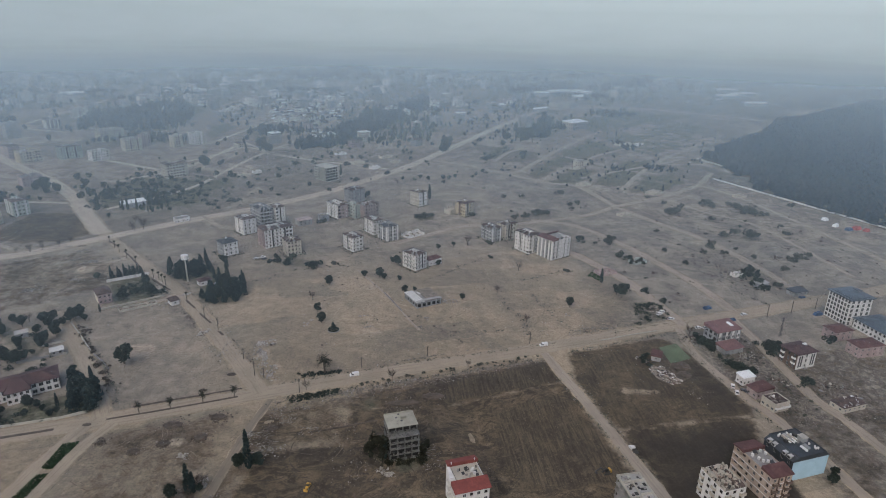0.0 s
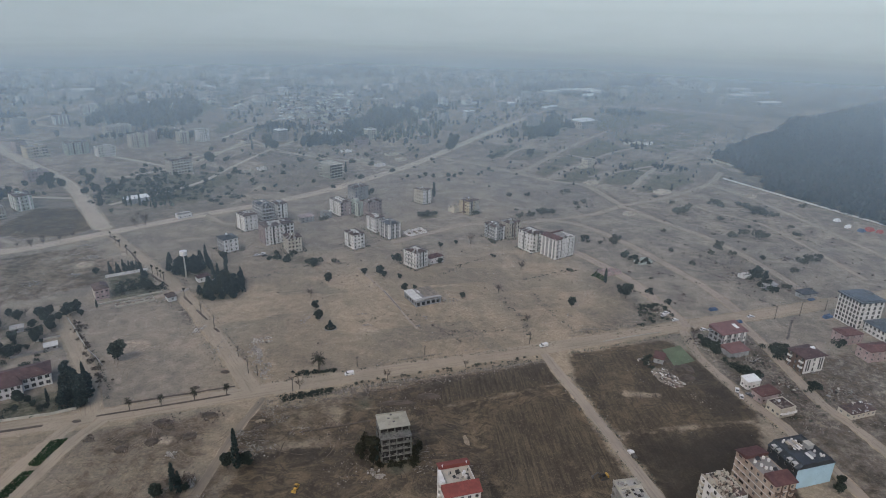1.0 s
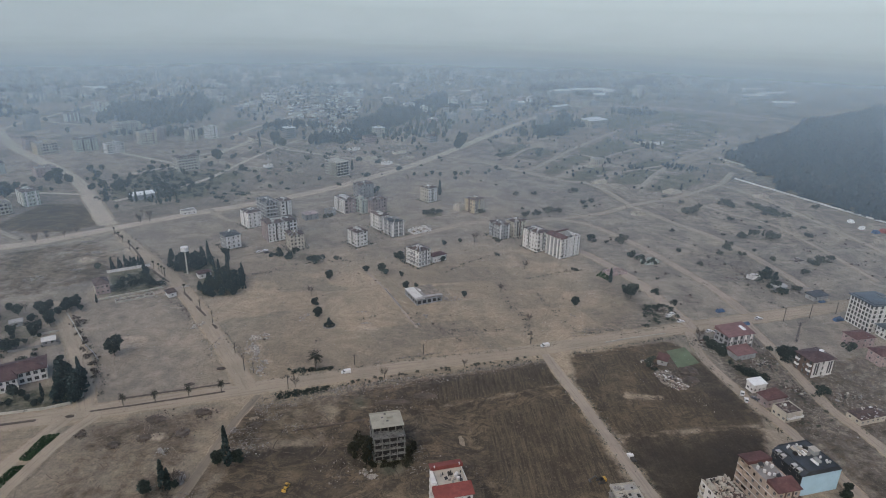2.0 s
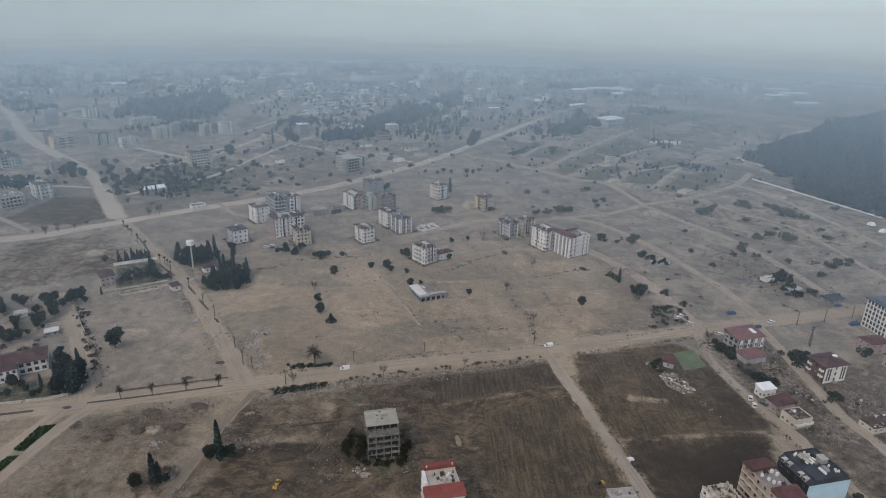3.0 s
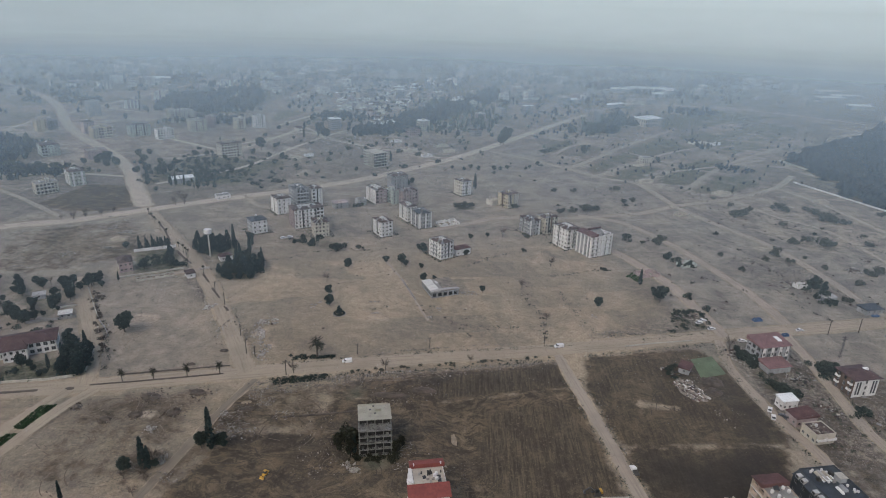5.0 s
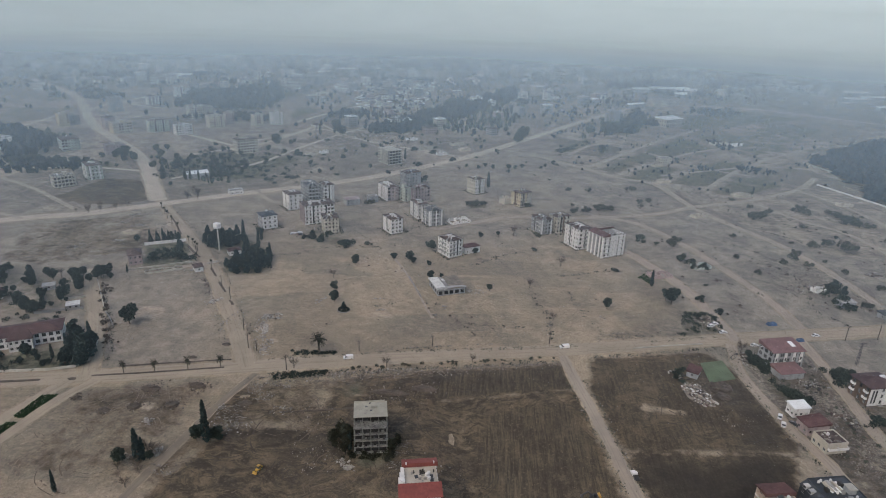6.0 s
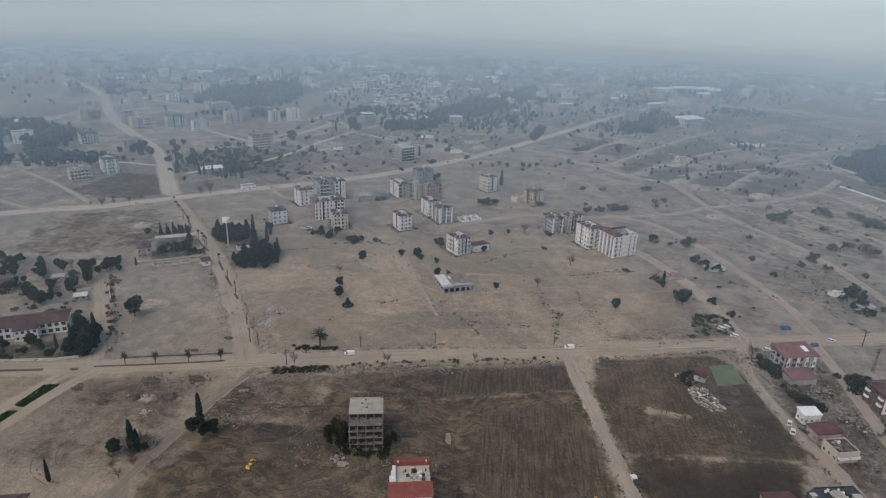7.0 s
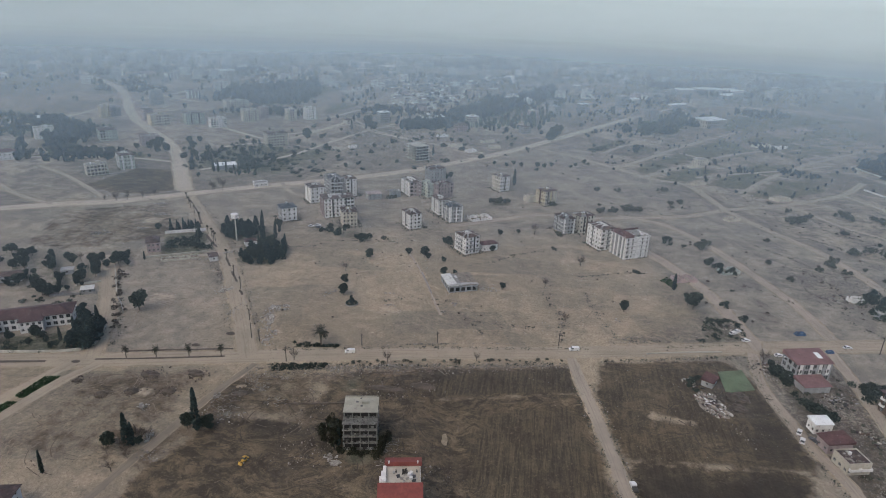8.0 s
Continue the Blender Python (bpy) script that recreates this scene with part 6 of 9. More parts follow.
def battered_block():
    ob = thing("damaged_block", 161.5, -103, 11, "white four-storey block with shattered balconies and broken roof", "ruined building", "near apartment blocks")
    L, W, n, sh = 10, 13.5, 4, 3.0
    walls(ob, L, W, n, sh, (3, 4, 3, 4), [M_WHITE, M_DARK], (1.6, 1.6), 0.8, 0.25, False, 130)
    rs = random.Random(131)
    balconies(ob, L, W, n, sh, 3, (0, 2), 4, M_CREAM, 0.9, 2.2)
    balconies(ob, L, W, n, sh, 0, (0, 2), 3, M_CREAM, 1.2, 2.4)
    for k in range(150):
        g = Geo()
        s = rs.uniform(0.3, 1.7)
        g.box(0, 0, 0, s, s * rs.uniform(0.25, 0.9), rs.uniform(0.2, 0.9), taper=rs.uniform(0.6, 1))
        q = part("broken_slab", g, rs.choice((M_CREAM, M_CREAM, M_CREAM, M_CONC_LIGHT, M_DARK, M_DARK, M_BROWN, M_BEIGE)), ob)
        q.matrix_basis = pose(rs.uniform(-4.4, 4.4), rs.uniform(-6.2, 6.2), n * sh + rs.uniform(0.0, 0.5), rs.uniform(-25, 25), rs.uniform(-25, 25), rs.uniform(0, 180))
    g = Geo()
    for k in range(14):
        u = -W / 2 + W * (k + 0.5) / 14
        g.box(-L / 2 + 0.15, u, n * sh, 0.3, W / 14, rs.choice((0.1, 0.5, 1.3, 0.9)))
        g.box(L / 2 - 0.15, u, n * sh, 0.3, W / 14, rs.choice((0.1, 0.5, 1.3, 0.9)))
    part("broken_parapet", g, M_CREAM, ob)
    g = Geo()
    g.box(0, 0, n * sh + 0.01, L - 0.6, W - 0.6, 0.05)
    part("roof_bed", g, M_RUBBLE, ob)
    g = Geo()
    g.hexa([(0.4, -6.5, n * sh), (4.8, -6.5, n * sh), (4.8, -3.2, n * sh), (0.4, -3.2, n * sh), (0.6, -6.3, n * sh + 0.7), (4.7, -6.3, n * sh + 0.4), (4.7, -3.4, n * sh + 0.9), (0.6, -3.4, n * sh + 1.1)])
    part("tile_remnant", g, M_TILE_OLD, ob, "remnant of a brown tiled roof")


battered_block()
raw = concrete_frame(125.6, -107, 6, 9.5, 16, 4, "grey unfinished concrete block with dark plates for roof holes", 3.0, 4, 6, M_CONC, 0.7, 140, M_SHEETGREY, 0, "unfinished_block", 2.0)
rs_b = random.Random(141)
# the near-black upstands are coloured to read as shaded holes too
for k in range(7):
    g = Geo()
    x, y = rs_b.uniform(-3.6, 3.6), -6.5 + k * 2.1
    g.box(x, y, 12.14, rs_b.uniform(0.8, 1.7), rs_b.uniform(0.8, 1.7), 0.22)
    part("upstand", g, M_DARK if k % 3 else M_CONC, raw)
for k, (x, y, sx, sy) in enumerate(((-4.6, 0, 0.2, 16), (4.6, 0, 0.2, 16), (0, 7.8, 9.0, 0.2), (0, -7.8, 9.0, 0.2), (0, 3.6, 9.0, 0.2), (-0.6, 0.4, 0.2, 6.2), (2.0, -3.4, 5.0, 0.2), (-2.4, -4.4, 4.2, 0.2))):
    g = Geo()
    g.box(x, y, 12.14, sx, sy, rs_b.uniform(0.5, 1.3))
    part("partition_wall", g, M_CONC_LIGHT, raw)
# near-black plates proud of the slab, painted in place of shaded holes
for k in range(12):
    g = Geo()
    x, y = rs_b.uniform(-4, 4), rs_b.uniform(-7, 7)
    g.box(x, y, 12.13, rs_b.uniform(0.7, 1.9), rs_b.uniform(0.7, 1.9), 0.06)
    part("roof_hole", g, M_SOOT_SHADE, raw, "flat dark plate standing in for a hole in the roof slab")
for k in range(46):
    g = Geo()
    q = rs_b.uniform(0.2, 0.9)
    g.box(rs_b.uniform(-4.4, 4.4), rs_b.uniform(-7.6, 7.6), 12.12, q, q * rs_b.uniform(0.4, 1), rs_b.uniform(0.1, 0.45), rs_b.uniform(0, 90), taper=rs_b.uniform(0.6, 1))
    part("loose_block", g, rs_b.choice((M_CONC, M_CONC_LIGHT, M_DARK, M_RUBBLE)), raw)
hotel = apartment(325.5, 45.5, 8, 16.5, 16.5, 6, [M_WHITE], "white six-storey hotel-like block with slate blue roof", "none", sh=2.9, seed=150, cols=(4, 6, 4, 7), glazed=1.0, panes=True, skip=(), win=(1.9, 2.25), sill=0.35, group="near apartment blocks", loggia=0.0, pil=((3, (0.005, 0.143, 0.286, 0.429, 0.571, 0.714, 0.857, 0.995), M_WHITE, 0.5),))
g = Geo()
g.box(0, 0, 17.4, 18.8, 18.8, 0.7)
g.box(-1.2, 0, 18.1, 13.5, 17.0, 0.5, taper=0.96)
part("roof", g, M_SLATE, hotel, "slate blue overhanging roof")
stair_head(hotel, 6.2, 2.0, 18.1, 2.6, 4.0, 1.2, M_GREYWALL, M_SLATE)
house(334, 25, 8, 20, 23, 6.2, M_WHITE, "low white wing with slate blue roof", "hip", M_SLATE, 2.4, cols=(6, 6, 6, 8), n=2, seed=151, over=1.0, win=(1.5, 1.7), sill=0.7)
house(303, 23, 10, 13, 9, 6.0, M_PINKWALL, "pink house with dark red roof", "hip", M_TILE, 1.6, n=2, seed=152)
house(306, 4, 8, 17, 9, 6.4, M_PINKWALL, "pink house with dark red roof and walled yard", "hip", M_TILE, 1.6, n=2, seed=153)
red_house = house(229.5, 22.5, 15, 17.5, 10.5, 9.0, M_GREYWALL, "three-storey house with broad red metal roof", "+y", M_TILE_FADED, 1.8, cols=(5, 3, 5, 3), n=3, seed=154, over=0.5, win=(2.3, 2.0), sill=0.5, mats=[M_GREYWALL, M_WHITE])
g = Geo()
g.hexa([(3.6, -2.0, 10.0), (5.8, -2.0, 10.0), (5.8, 2.2, 10.5), (3.6, 2.2, 10.5), (3.6, -2.0, 10.12), (5.8, -2.0, 10.12), (5.8, 2.2, 10.72), (3.6, 2.2, 10.72)])
part("roof_light", g, M_SHEET, red_house, "white translucent roof sheet")
for u in (-6.6, -1.6, 3.0, 7.0):
    g = Geo()
    g.box(u, -5.33, 3.2, 1.5, 0.16, 5.6)
    q = part("white_panel", g, M_WHITE, red_house, "white wall panel between dark windows")
    g = Geo()
    g.box(u, -5.44, 4.4, 0.8, 0.08, 1.6)
    part("panel_window", g, M_GLASS, q)
house(228.5, 10.8, 15, 12.5, 7.5, 3.2, M_GREYWALL, "grey blockwork shed with red roof", "+y", M_TILE_FADED, 1.2, cols=(0, 0, 2, 0), seed=155, name="shed")
villa = house(259, -4.5, 14, 13.5, 11, 9.3, M_WHITE, "white three-storey villa with dark brown hipped roof", "hip", M_MAROON, 2.2, cols=(1, 3, 4, 3), n=3, seed=156, over=1.0, win=(1.3, 2.0), sill=0.5, mats=[M_WHITE, M_BROWN], side_mat=(0, 0, 0, 1))
for u in (-4.3, 4.3):
    g = Geo()
    g.box(u, -5.56, 0.9, 3.4, 0.2, 7.6)
    part("bay_surround", g, M_WHITE, villa)
    for w in (-0.75, 0.75):
        g = Geo()
        g.box(u + w, -5.64, 1.3, 0.95, 0.12, 6.8)
        part("tall_window", g, M_GLASS, villa)
g = Geo()
g.box(0, -5.9, -0.2, 2.0, 0.9, 0.5)
g.box(0, -6.5, -0.2, 2.4, 0.5, 0.3)
part("front_steps", g, M_CONC, villa)
g = Geo()
g.hexa([(2.0, -0.4, 10.3), (5.0, -0.4, 10.3), (5.0, 1.0, 10.3), (2.0, 1.0, 10.3), (2.2, -0.3, 11.5), (4.8, -0.3, 11.5), (4.6, 0.9, 11.7), (2.4, 0.9, 11.7)])
part("roof_light", g, M_SHEET, villa, "pale panel on the dark roof")
balconies(villa, 13.5, 11, 3, 3.1, 3, (0, 2), 3, M_WHITE, 1.0, 2.4)
house(219.3, -21.5, 13, 7.6, 5.0, 4.4, M_WHITE, "small white house with bright white roof", "+y", M_SHEET, 0.7, cols=(3, 2, 3, 2), seed=157, over=0.3)
g_house = house(220.5, -32.5, 14, 10.2, 6.6, 4.2, M_PINK, "low house with dark red sheet roof and added lean-to", "+x", M_TILE, 0.9, cols=(3, 2, 3, 2), seed=158)
lean_roof(g_house, 3.2, 6.6, 1.2, 4.6, 3.4, 0.6, "-y", M_TILE_DARK)
grey_house = house(222.0, -43.4, 14, 9.2, 8.4, 4.6, M_CREAM, "pale house with littered dark flat roof and white balcony", "flat", cols=(4, 3, 4, 3), seed=159, win=(1.4, 1.3))
g = Geo()
g.box(0, 0, 4.62, 8.6, 7.8, 0.06)
part("roof_felt", g, M_TILE_OLD, grey_house, "dark bituminous roof covering")
roof_clutter(grey_house, -3.4, 3.4, -3, 3, 4.7, 0, 0, 170, 16)
balconies(grey_house, 9.2, 8.4, 2, 2.4, 0, (0, 1), 2, M_WHITE, 1.2, 4.2)
broken_house = house(258.5, -46, 14, 15, 7.5, 2.9, M_CREAM, "low cream house under a collapsed brown roof", "hip", M_TILE_OLD, 0.5, cols=(5, 2, 4, 2), seed=160, over=0.2, win=(1.2, 1.1))
rs_b = random.Random(161)
for k in range(46):
    g = Geo()
    q = rs_b.uniform(0.5, 1.9)
    g.box(0, 0, 0, q, q * rs_b.uniform(0.3, 0.8), rs_b.uniform(0.08, 0.3))
    o = part("fallen_piece", g, rs_b.choice((M_TILE_OLD, M_BROWN, M_TILE_OLD, M_CONC, M_CREAM, M_SHEETGREY, M_WHITE)), broken_house)
    o.matrix_basis = pose(rs_b.uniform(-7, 8.5), rs_b.uniform(-3.6, 3.8), 3.05 + 0.25 * rs_b.random(), rs_b.uniform(-14, 14), rs_b.uniform(-14, 14), rs_b.uniform(0, 180))
roofless(195.5, 127, 14, 14, 8, 2.4, M_PINKWALL, "pale pinkish roofless walls with rubble inside", 161, 4, M_RUBBLE_WHITE, 90)
house(182.5, 5.0, 60, 7, 5.0, 2.8, M_GREYWALL, "small shed with red sheet roof", "+y", M_TILE, 0.7, cols=(2, 1, 2, 1), seed=162, name="shed")
house(300, 98, 16, 9, 5, 3, M_GREYWALL, "small broken shed with pale sheet roof", "+y", M_SHEETGREY, 0.6, cols=(2, 1, 2, 1), seed=163, name="shed")
house(318, 84, 16, 12, 7, 3, M_GREYWALL, "low grey shed under dark sheeting", "+y", M_DKROOF, 0.6, cols=(3, 1, 3, 1), seed=164, name="shed")
house(-66, -123, 14, 14, 10, 7, M_WHITE, "house with dark red roof at the road", "hip", M_TILE_OLD, 2.0, n=3, seed=165)


def sheet_ground(name, poly, z, mat, label, category):
    g = Geo()
    n = len(poly)
    g.face([(x, y, z) for x, y in poly])
    for i in range(n):
        (x0, y0), (x1, y1) = poly[i], poly[(i + 1) % n]
        g.face([(x0, y0, -0.4), (x1, y1, -0.4), (x1, y1, z), (x0, y0, z)])
    return tagged(part(name, g, mat), label, category, kind="structure")


sheet_ground("court", [(188.5, -1.2), (202.3, 3.8), (201.0, 20.4), (189.2, 16.6)], 0.06, M_COURT, "faded green sports court", "sports court")


# ---- trees and shrubs ----
def tuft(g, c, size, rs, m=0):
    a = Vector((rs.gauss(0, 1), rs.gauss(0, 1), rs.gauss(0, 1))).normalized()
    b = a.orthogonal().normalized()
    b = (Matrix.Rotation(rs.uniform(0, 6.3), 3, a) @ b) * size * rs.uniform(0.6, 1.2)
    d = a.cross(b).normalized() * size * rs.uniform(0.5, 1.1)
    k = a * size * 0.35
    c = Vector(c)
    g.face([c - b - d * 0.4, c + d - k, c + b * 0.9 + k], m)
    g.face([c - b * 0.8 + d * 0.6, c - d + k, c + b - k], m)


def lobed_crown(rs, lobes, count, size):
    g = Geo()
    for k in range(count):
        x, y, z, r = rs.choice(lobes)
        d = Vector((rs.gauss(0, 1), rs.gauss(0, 1), rs.gauss(0, 1))).normalized()
        q = d * r * rs.uniform(0.55, 1.05)
        tuft(g, (x + q.x, y + q.y, z + q.z * 0.85), size, rs)
    return g


def limbs(g, rs, top, r, n, spread, low=0.3):
    g.tube((0, 0, -0.06), (0.01, 0, top * 0.55), r, r * 0.7, 6)
    g.tube((0.01, 0, top * 0.53), (0.02, 0.01, top), r * 0.7, r * 0.3, 5)
    for k in range(n):
        a = 6.28 * k / n + rs.uniform(-0.4, 0.4)
        z = top * rs.uniform(low, 0.85)
        e = (math.cos(a) * spread * rs.uniform(0.6, 1), math.sin(a) * spread * rs.uniform(0.6, 1), z + spread * rs.uniform(0.4, 0.9))
        g.tube((0.01, 0, z), e, r * 0.4, r * 0.12, 4)


def broad_tree(seed):
    """Unit height; scaled when planted."""
    rs = random.Random(seed)
    t = Geo()
    limbs(t, rs, 0.6, 0.03, 6, 0.25)
    lobes = [(0, 0, 0.6, 0.3), (0, 0, 0.4, 0.24)]
    for k in range(6):
        a = k * 1.05 + rs.uniform(-0.3, 0.3)
        lobes.append((math.cos(a) * rs.uniform(0.14, 0.24), math.sin(a) * rs.uniform(0.14, 0.24), rs.uniform(0.34, 0.78), rs.uniform(0.15, 0.22)))
    return t, M_BARK, lobed_crown(rs, lobes, 640, 0.064), M_LEAF


def pine_tree(seed):
    rs = random.Random(seed)
    t = Geo()
    limbs(t, rs, 0.85, 0.026, 7, 0.16)
    lobes = [(rs.uniform(-0.06, 0.06), rs.uniform(-0.06, 0.06), 0.2 + 0.7 * k / 8, 0.27 * (1 - 0.8 * k / 9) * rs.uniform(0.8, 1.1)) for k in range(9)]
    return t, M_BARK, lobed_crown(rs, lobes, 640, 0.058), M_PINE


def cypress(seed):
    rs = random.Random(seed)
    t = Geo()
    t.tube((0, 0, -0.05), (0, 0, 0.9), 0.022, 0.006, 6)
    g = Geo()
    for k in range(520):
        z = rs.random() ** 0.9
        r = 0.105 * math.sin(min(1, z * 3.2 + 0.25) * 1.57) * (1 - z) ** 0.62 * rs.uniform(0.55, 1.12)
        a = rs.uniform(0, 6.28)
        tuft(g, (math.cos(a) * r, math.sin(a) * r, 0.05 + z * 0.95), 0.036, rs)
    return t, M_BARK, g, M_PINE


def shrub(seed):
    rs = random.Random(seed)
    t = Geo()
    limbs(t, rs, 0.5, 0.03, 6, 0.4, 0.1)
    lobes = [(rs.uniform(-0.5, 0.5), rs.uniform(-0.5, 0.5), rs.uniform(0.25, 0.6), rs.uniform(0.2, 0.36)) for k in range(7)]
    return t, M_BARK, lobed_crown(rs, lobes, 480, 0.085), M_SHRUB


def dark_shrub(seed):
    t, a, g, b = shrub(seed)
    return t, a, g, M_LEAF


def bare_tree(seed):
    rs = random.Random(seed)
    t = Geo()
    limbs(t, rs, 0.5, 0.028, 5, 0.2)
    g = Geo()
    for k in range(46):
        a = rs.uniform(0, 6.28)
        z = rs.uniform(0.35, 0.6)
        r = rs.uniform(0.02, 0.16)
        p = Vector((math.cos(a) * r, math.sin(a) * r, z))
        q = p + Vector((math.cos(a) * rs.uniform(0.1, 0.24), math.sin(a) * rs.uniform(0.1, 0.24), rs.uniform(0.12, 0.38)))
        g.tube(p, q, 0.009, 0.004, 3)
    return t, M_BARK, g, M_TWIG


def palm_tree(seed):
    rs = random.Random(seed)
    t = Geo()
    for k in range(7):
        t.tube((0.006 * k, 0, -0.05 + k * 0.1), (0.006 * (k + 1), 0, 0.06 + k * 0.1), 0.05, 0.044, 7)
    g = Geo()
    for k in range(64):
        a, up = rs.uniform(0, 6.28), rs.uniform(-0.5, 1.3)
        d = Vector((math.cos(a), math.sin(a), 0))
        p = Vector((0.04, 0, 0.72))
        v = d * math.cos(up) + Vector((0, 0, math.sin(up)))
        for s in range(5):
            q = p + v * 0.085
            v = (v + Vector((0, 0, -0.3))).normalized()
            side = d.cross(Vector((0, 0, 1))) * 0.085 * (1 - s / 6)
            g.face([p - side, q - side * 0.8 + Vector((0, 0, -0.02)), q])
            g.face([p + side, q, q + side * 0.8 + Vector((0, 0, -0.02))])
            p = q
    return t, M_BARK, g, M_PALM


def scorched_tree(seed):
    rs = random.Random(seed)
    t = Geo()
    limbs(t, rs, 0.8, 0.035, 9, 0.22)
    lobes = [(rs.uniform(-0.14, 0.14), rs.uniform(-0.14, 0.14), 0.3 + 0.6 * k / 9, rs.uniform(0.1, 0.19)) for k in range(9)]
    return t, M_SOOT_SHADE, lobed_crown(rs, lobes, 420, 0.055), M_PALM


def pollard(seed):
    """A cut-back street tree: a bare stem with a small dark head."""
    rs = random.Random(seed)
    t = Geo()
    t.tube((0, 0, -0.05), (0.01, 0, 0.8), 0.035, 0.028, 6)
    return t, M_BARK, lobed_crown(rs, [(0, 0, 0.86, 0.1), (0.05, 0.03, 0.92, 0.08), (-0.05, -0.02, 0.9, 0.08)], 200, 0.05), M_PALM


KINDS = {
    "scorched": (scorched_tree, "scorched_tree", "blackened half-burnt tree beside a burnt shell", "tree"),
    "pollard": (pollard, "street_tree", "cut-back street tree with a small dark head", "tree"),
    "broad": (broad_tree, "broadleaf_tree", "dark green rounded tree on bare ground", "tree"),
    "pine": (pine_tree, "pine_tree", "dense dark green pine", "tree"),
    "cypress": (cypress, "cypress_tree", "slender dark green cypress", "tree"),
    "shrub": (shrub, "shrub", "dusty grey-green shrub on bare ground", "shrub"),
    "dark_shrub": (dark_shrub, "shrub", "dark green spreading shrub", "shrub"),
    "bare": (bare_tree, "bare_tree", "leafless brown tree with thin branches", "tree"),
    "palm": (palm_tree, "palm_tree", "shaggy palm with a thick trunk", "tree"),
}
MASTERS = {}
tree_rng = random.Random(77)


def plant(kind, places, width=1.0, group=""):
    build, name, label, category = KINDS[kind]
    for x, y, h in places:
        key = (kind, tree_rng.randrange(4))
        m = pose(x, y, -0.08, 0, 0, tree_rng.uniform(0, 360)) @ Matrix.Diagonal((h * width, h * width, h, 1))
        if key not in MASTERS:
            t, tm, c, cm = build(200 + key[1] * 13 + len(kind))
            ob = thing(name, 0, 0, 0, label, category, group or name + "s")
            part("trunk", t, tm, ob)
            part("crown", c, cm, ob)
            ob.matrix_basis = m
            MASTERS[key] = ob
        else:
            o = MASTERS[key]
            keep = o.matrix_basis.copy()
            o.matrix_basis = Matrix.Identity(4)
            copy_thing(o, m)
            o.matrix_basis = keep


plant("broad", [(-107, 16, 12.5), (-187, 51, 7.2), (-173, 39, 5.6), (-159, 40, 9.1), (-166, 61, 7.4), (-173, 67, 6.7), (-174, 24, 10.8), (-163, 19, 8.7), (-157, 49, 7.2),
                (-156, 71, 9.4), (-159, 83, 4.6), (-157, 67, 8.2), (-168, 131, 6.3), (-124, 104, 10.0), (-138, 98, 8.7), (-132, 105, 5.6), (-159, 28, 4.1), (-182, 62, 8), (-195, 60, 8), (-190, 28, 8), (-205, 50, 9), (-215, 62, 8)], 1.0)
plant("pine", [(-114, 130, 9.6), (-113, 149, 8.6), (-102, 141, 9.8), (-84, 104, 10.3), (-78, 98, 10.0), (-73, 102, 11.2), (-69, 108, 10.5), (-66, 114, 9.3), (-72, 90, 7.1), (-65, 92, 8.0),
               (-82, 91, 7.2), (-121, 137, 7.7), (-96, 146, 7.8), (-78, 88, 7), (-70, 97, 9), (-88, 97, 7), (-66, 100, 9), (-108, 146, 8), (-118, 143, 7), (-108, 135, 8.5)], 1.25)
plant("pine", [(-158, 131, 6.5), (-154, 133.5, 7.2), (-150, 136, 6.8), (-146, 138, 7.4), (-142, 140, 6.6), (-137, 131, 6), (-132, 124, 6.4)], 1.1)
plant("cypress", [(-98, 150, 11.4), (-84, 149, 9.6), (-82, 119, 13.2), (-160, 134, 9.3), (-155, 134, 8.5), (-152, 137, 9.4), (-149, 139, 7.7), (-144, 140, 7.7), (-134, 123, 6.7), (-145, 79, 6.1),
                  (-123, -22, 7.9), (-237, 297, 13.2), (-216, 306, 7.8), (-218, 303, 7.8), (-212, 304, 6.7), (-209, 307, 6.7), (78, 329, 16.1), (-19, 432, 13.2), (-152, 555, 15.1), (186, 109, 11.4)], 1.15)
plant("cypress", [(-80, 106, 13), (-66, 116, 12), (-63, 108, 13), (-115, 142, 10), (-107, 138, 10), (-112, -9, 14), (-118, -18, 12)], 1.0)
plant("cypress", [(-45, -85, 14.9), (-43.4, -84.2, 10.5), (-136, 569, 16.8), (-129, 570, 19.1)], 1.1)
plant("cypress", [(31.2, -69.5, 12.2), (-64.5, -103.5, 10)], 0.8)
plant("pine", [(-121, -7, 13.2), (-114, -13, 12.4), (-120, -14, 7.8), (-108, -20, 14), (-107, -26, 9), (-115, -25, 8.5), (-115, -20, 9.2), (-106, -25, 8.6), (-112, -7, 7.9), (-110, -14, 11)], 1.3)
plant("broad", [(-136, -22, 7.6), (-132, -22, 4.6), (-134, -29, 4.5), (-123, -28, 3.6), (-121, -27, 3.6), (-146, -27, 6), (-152, -29, 7), (-128, -25, 4)])
plant("broad", [(-11, 73, 6.8), (-7, 58, 8.1), (28, 126, 8.4), (31, 122, 5.8), (42, 119, 5.0), (45, 99, 6.4), (52, 101, 4.0), (83, 86, 5.5), (152, 72, 7.6), (192, 84, 12.4),
                (190, 89, 8.6), (41, 149, 8.7), (38, 153, 6.2), (75, 181, 5.6), (88, 188, 4.7), (62, 156, 4.4), (72, 146, 6.1), (11, 330, 8.1), (15, 337, 8.2), (-7, 115, 8.2), (17, 127, 6.3)], 0.95)
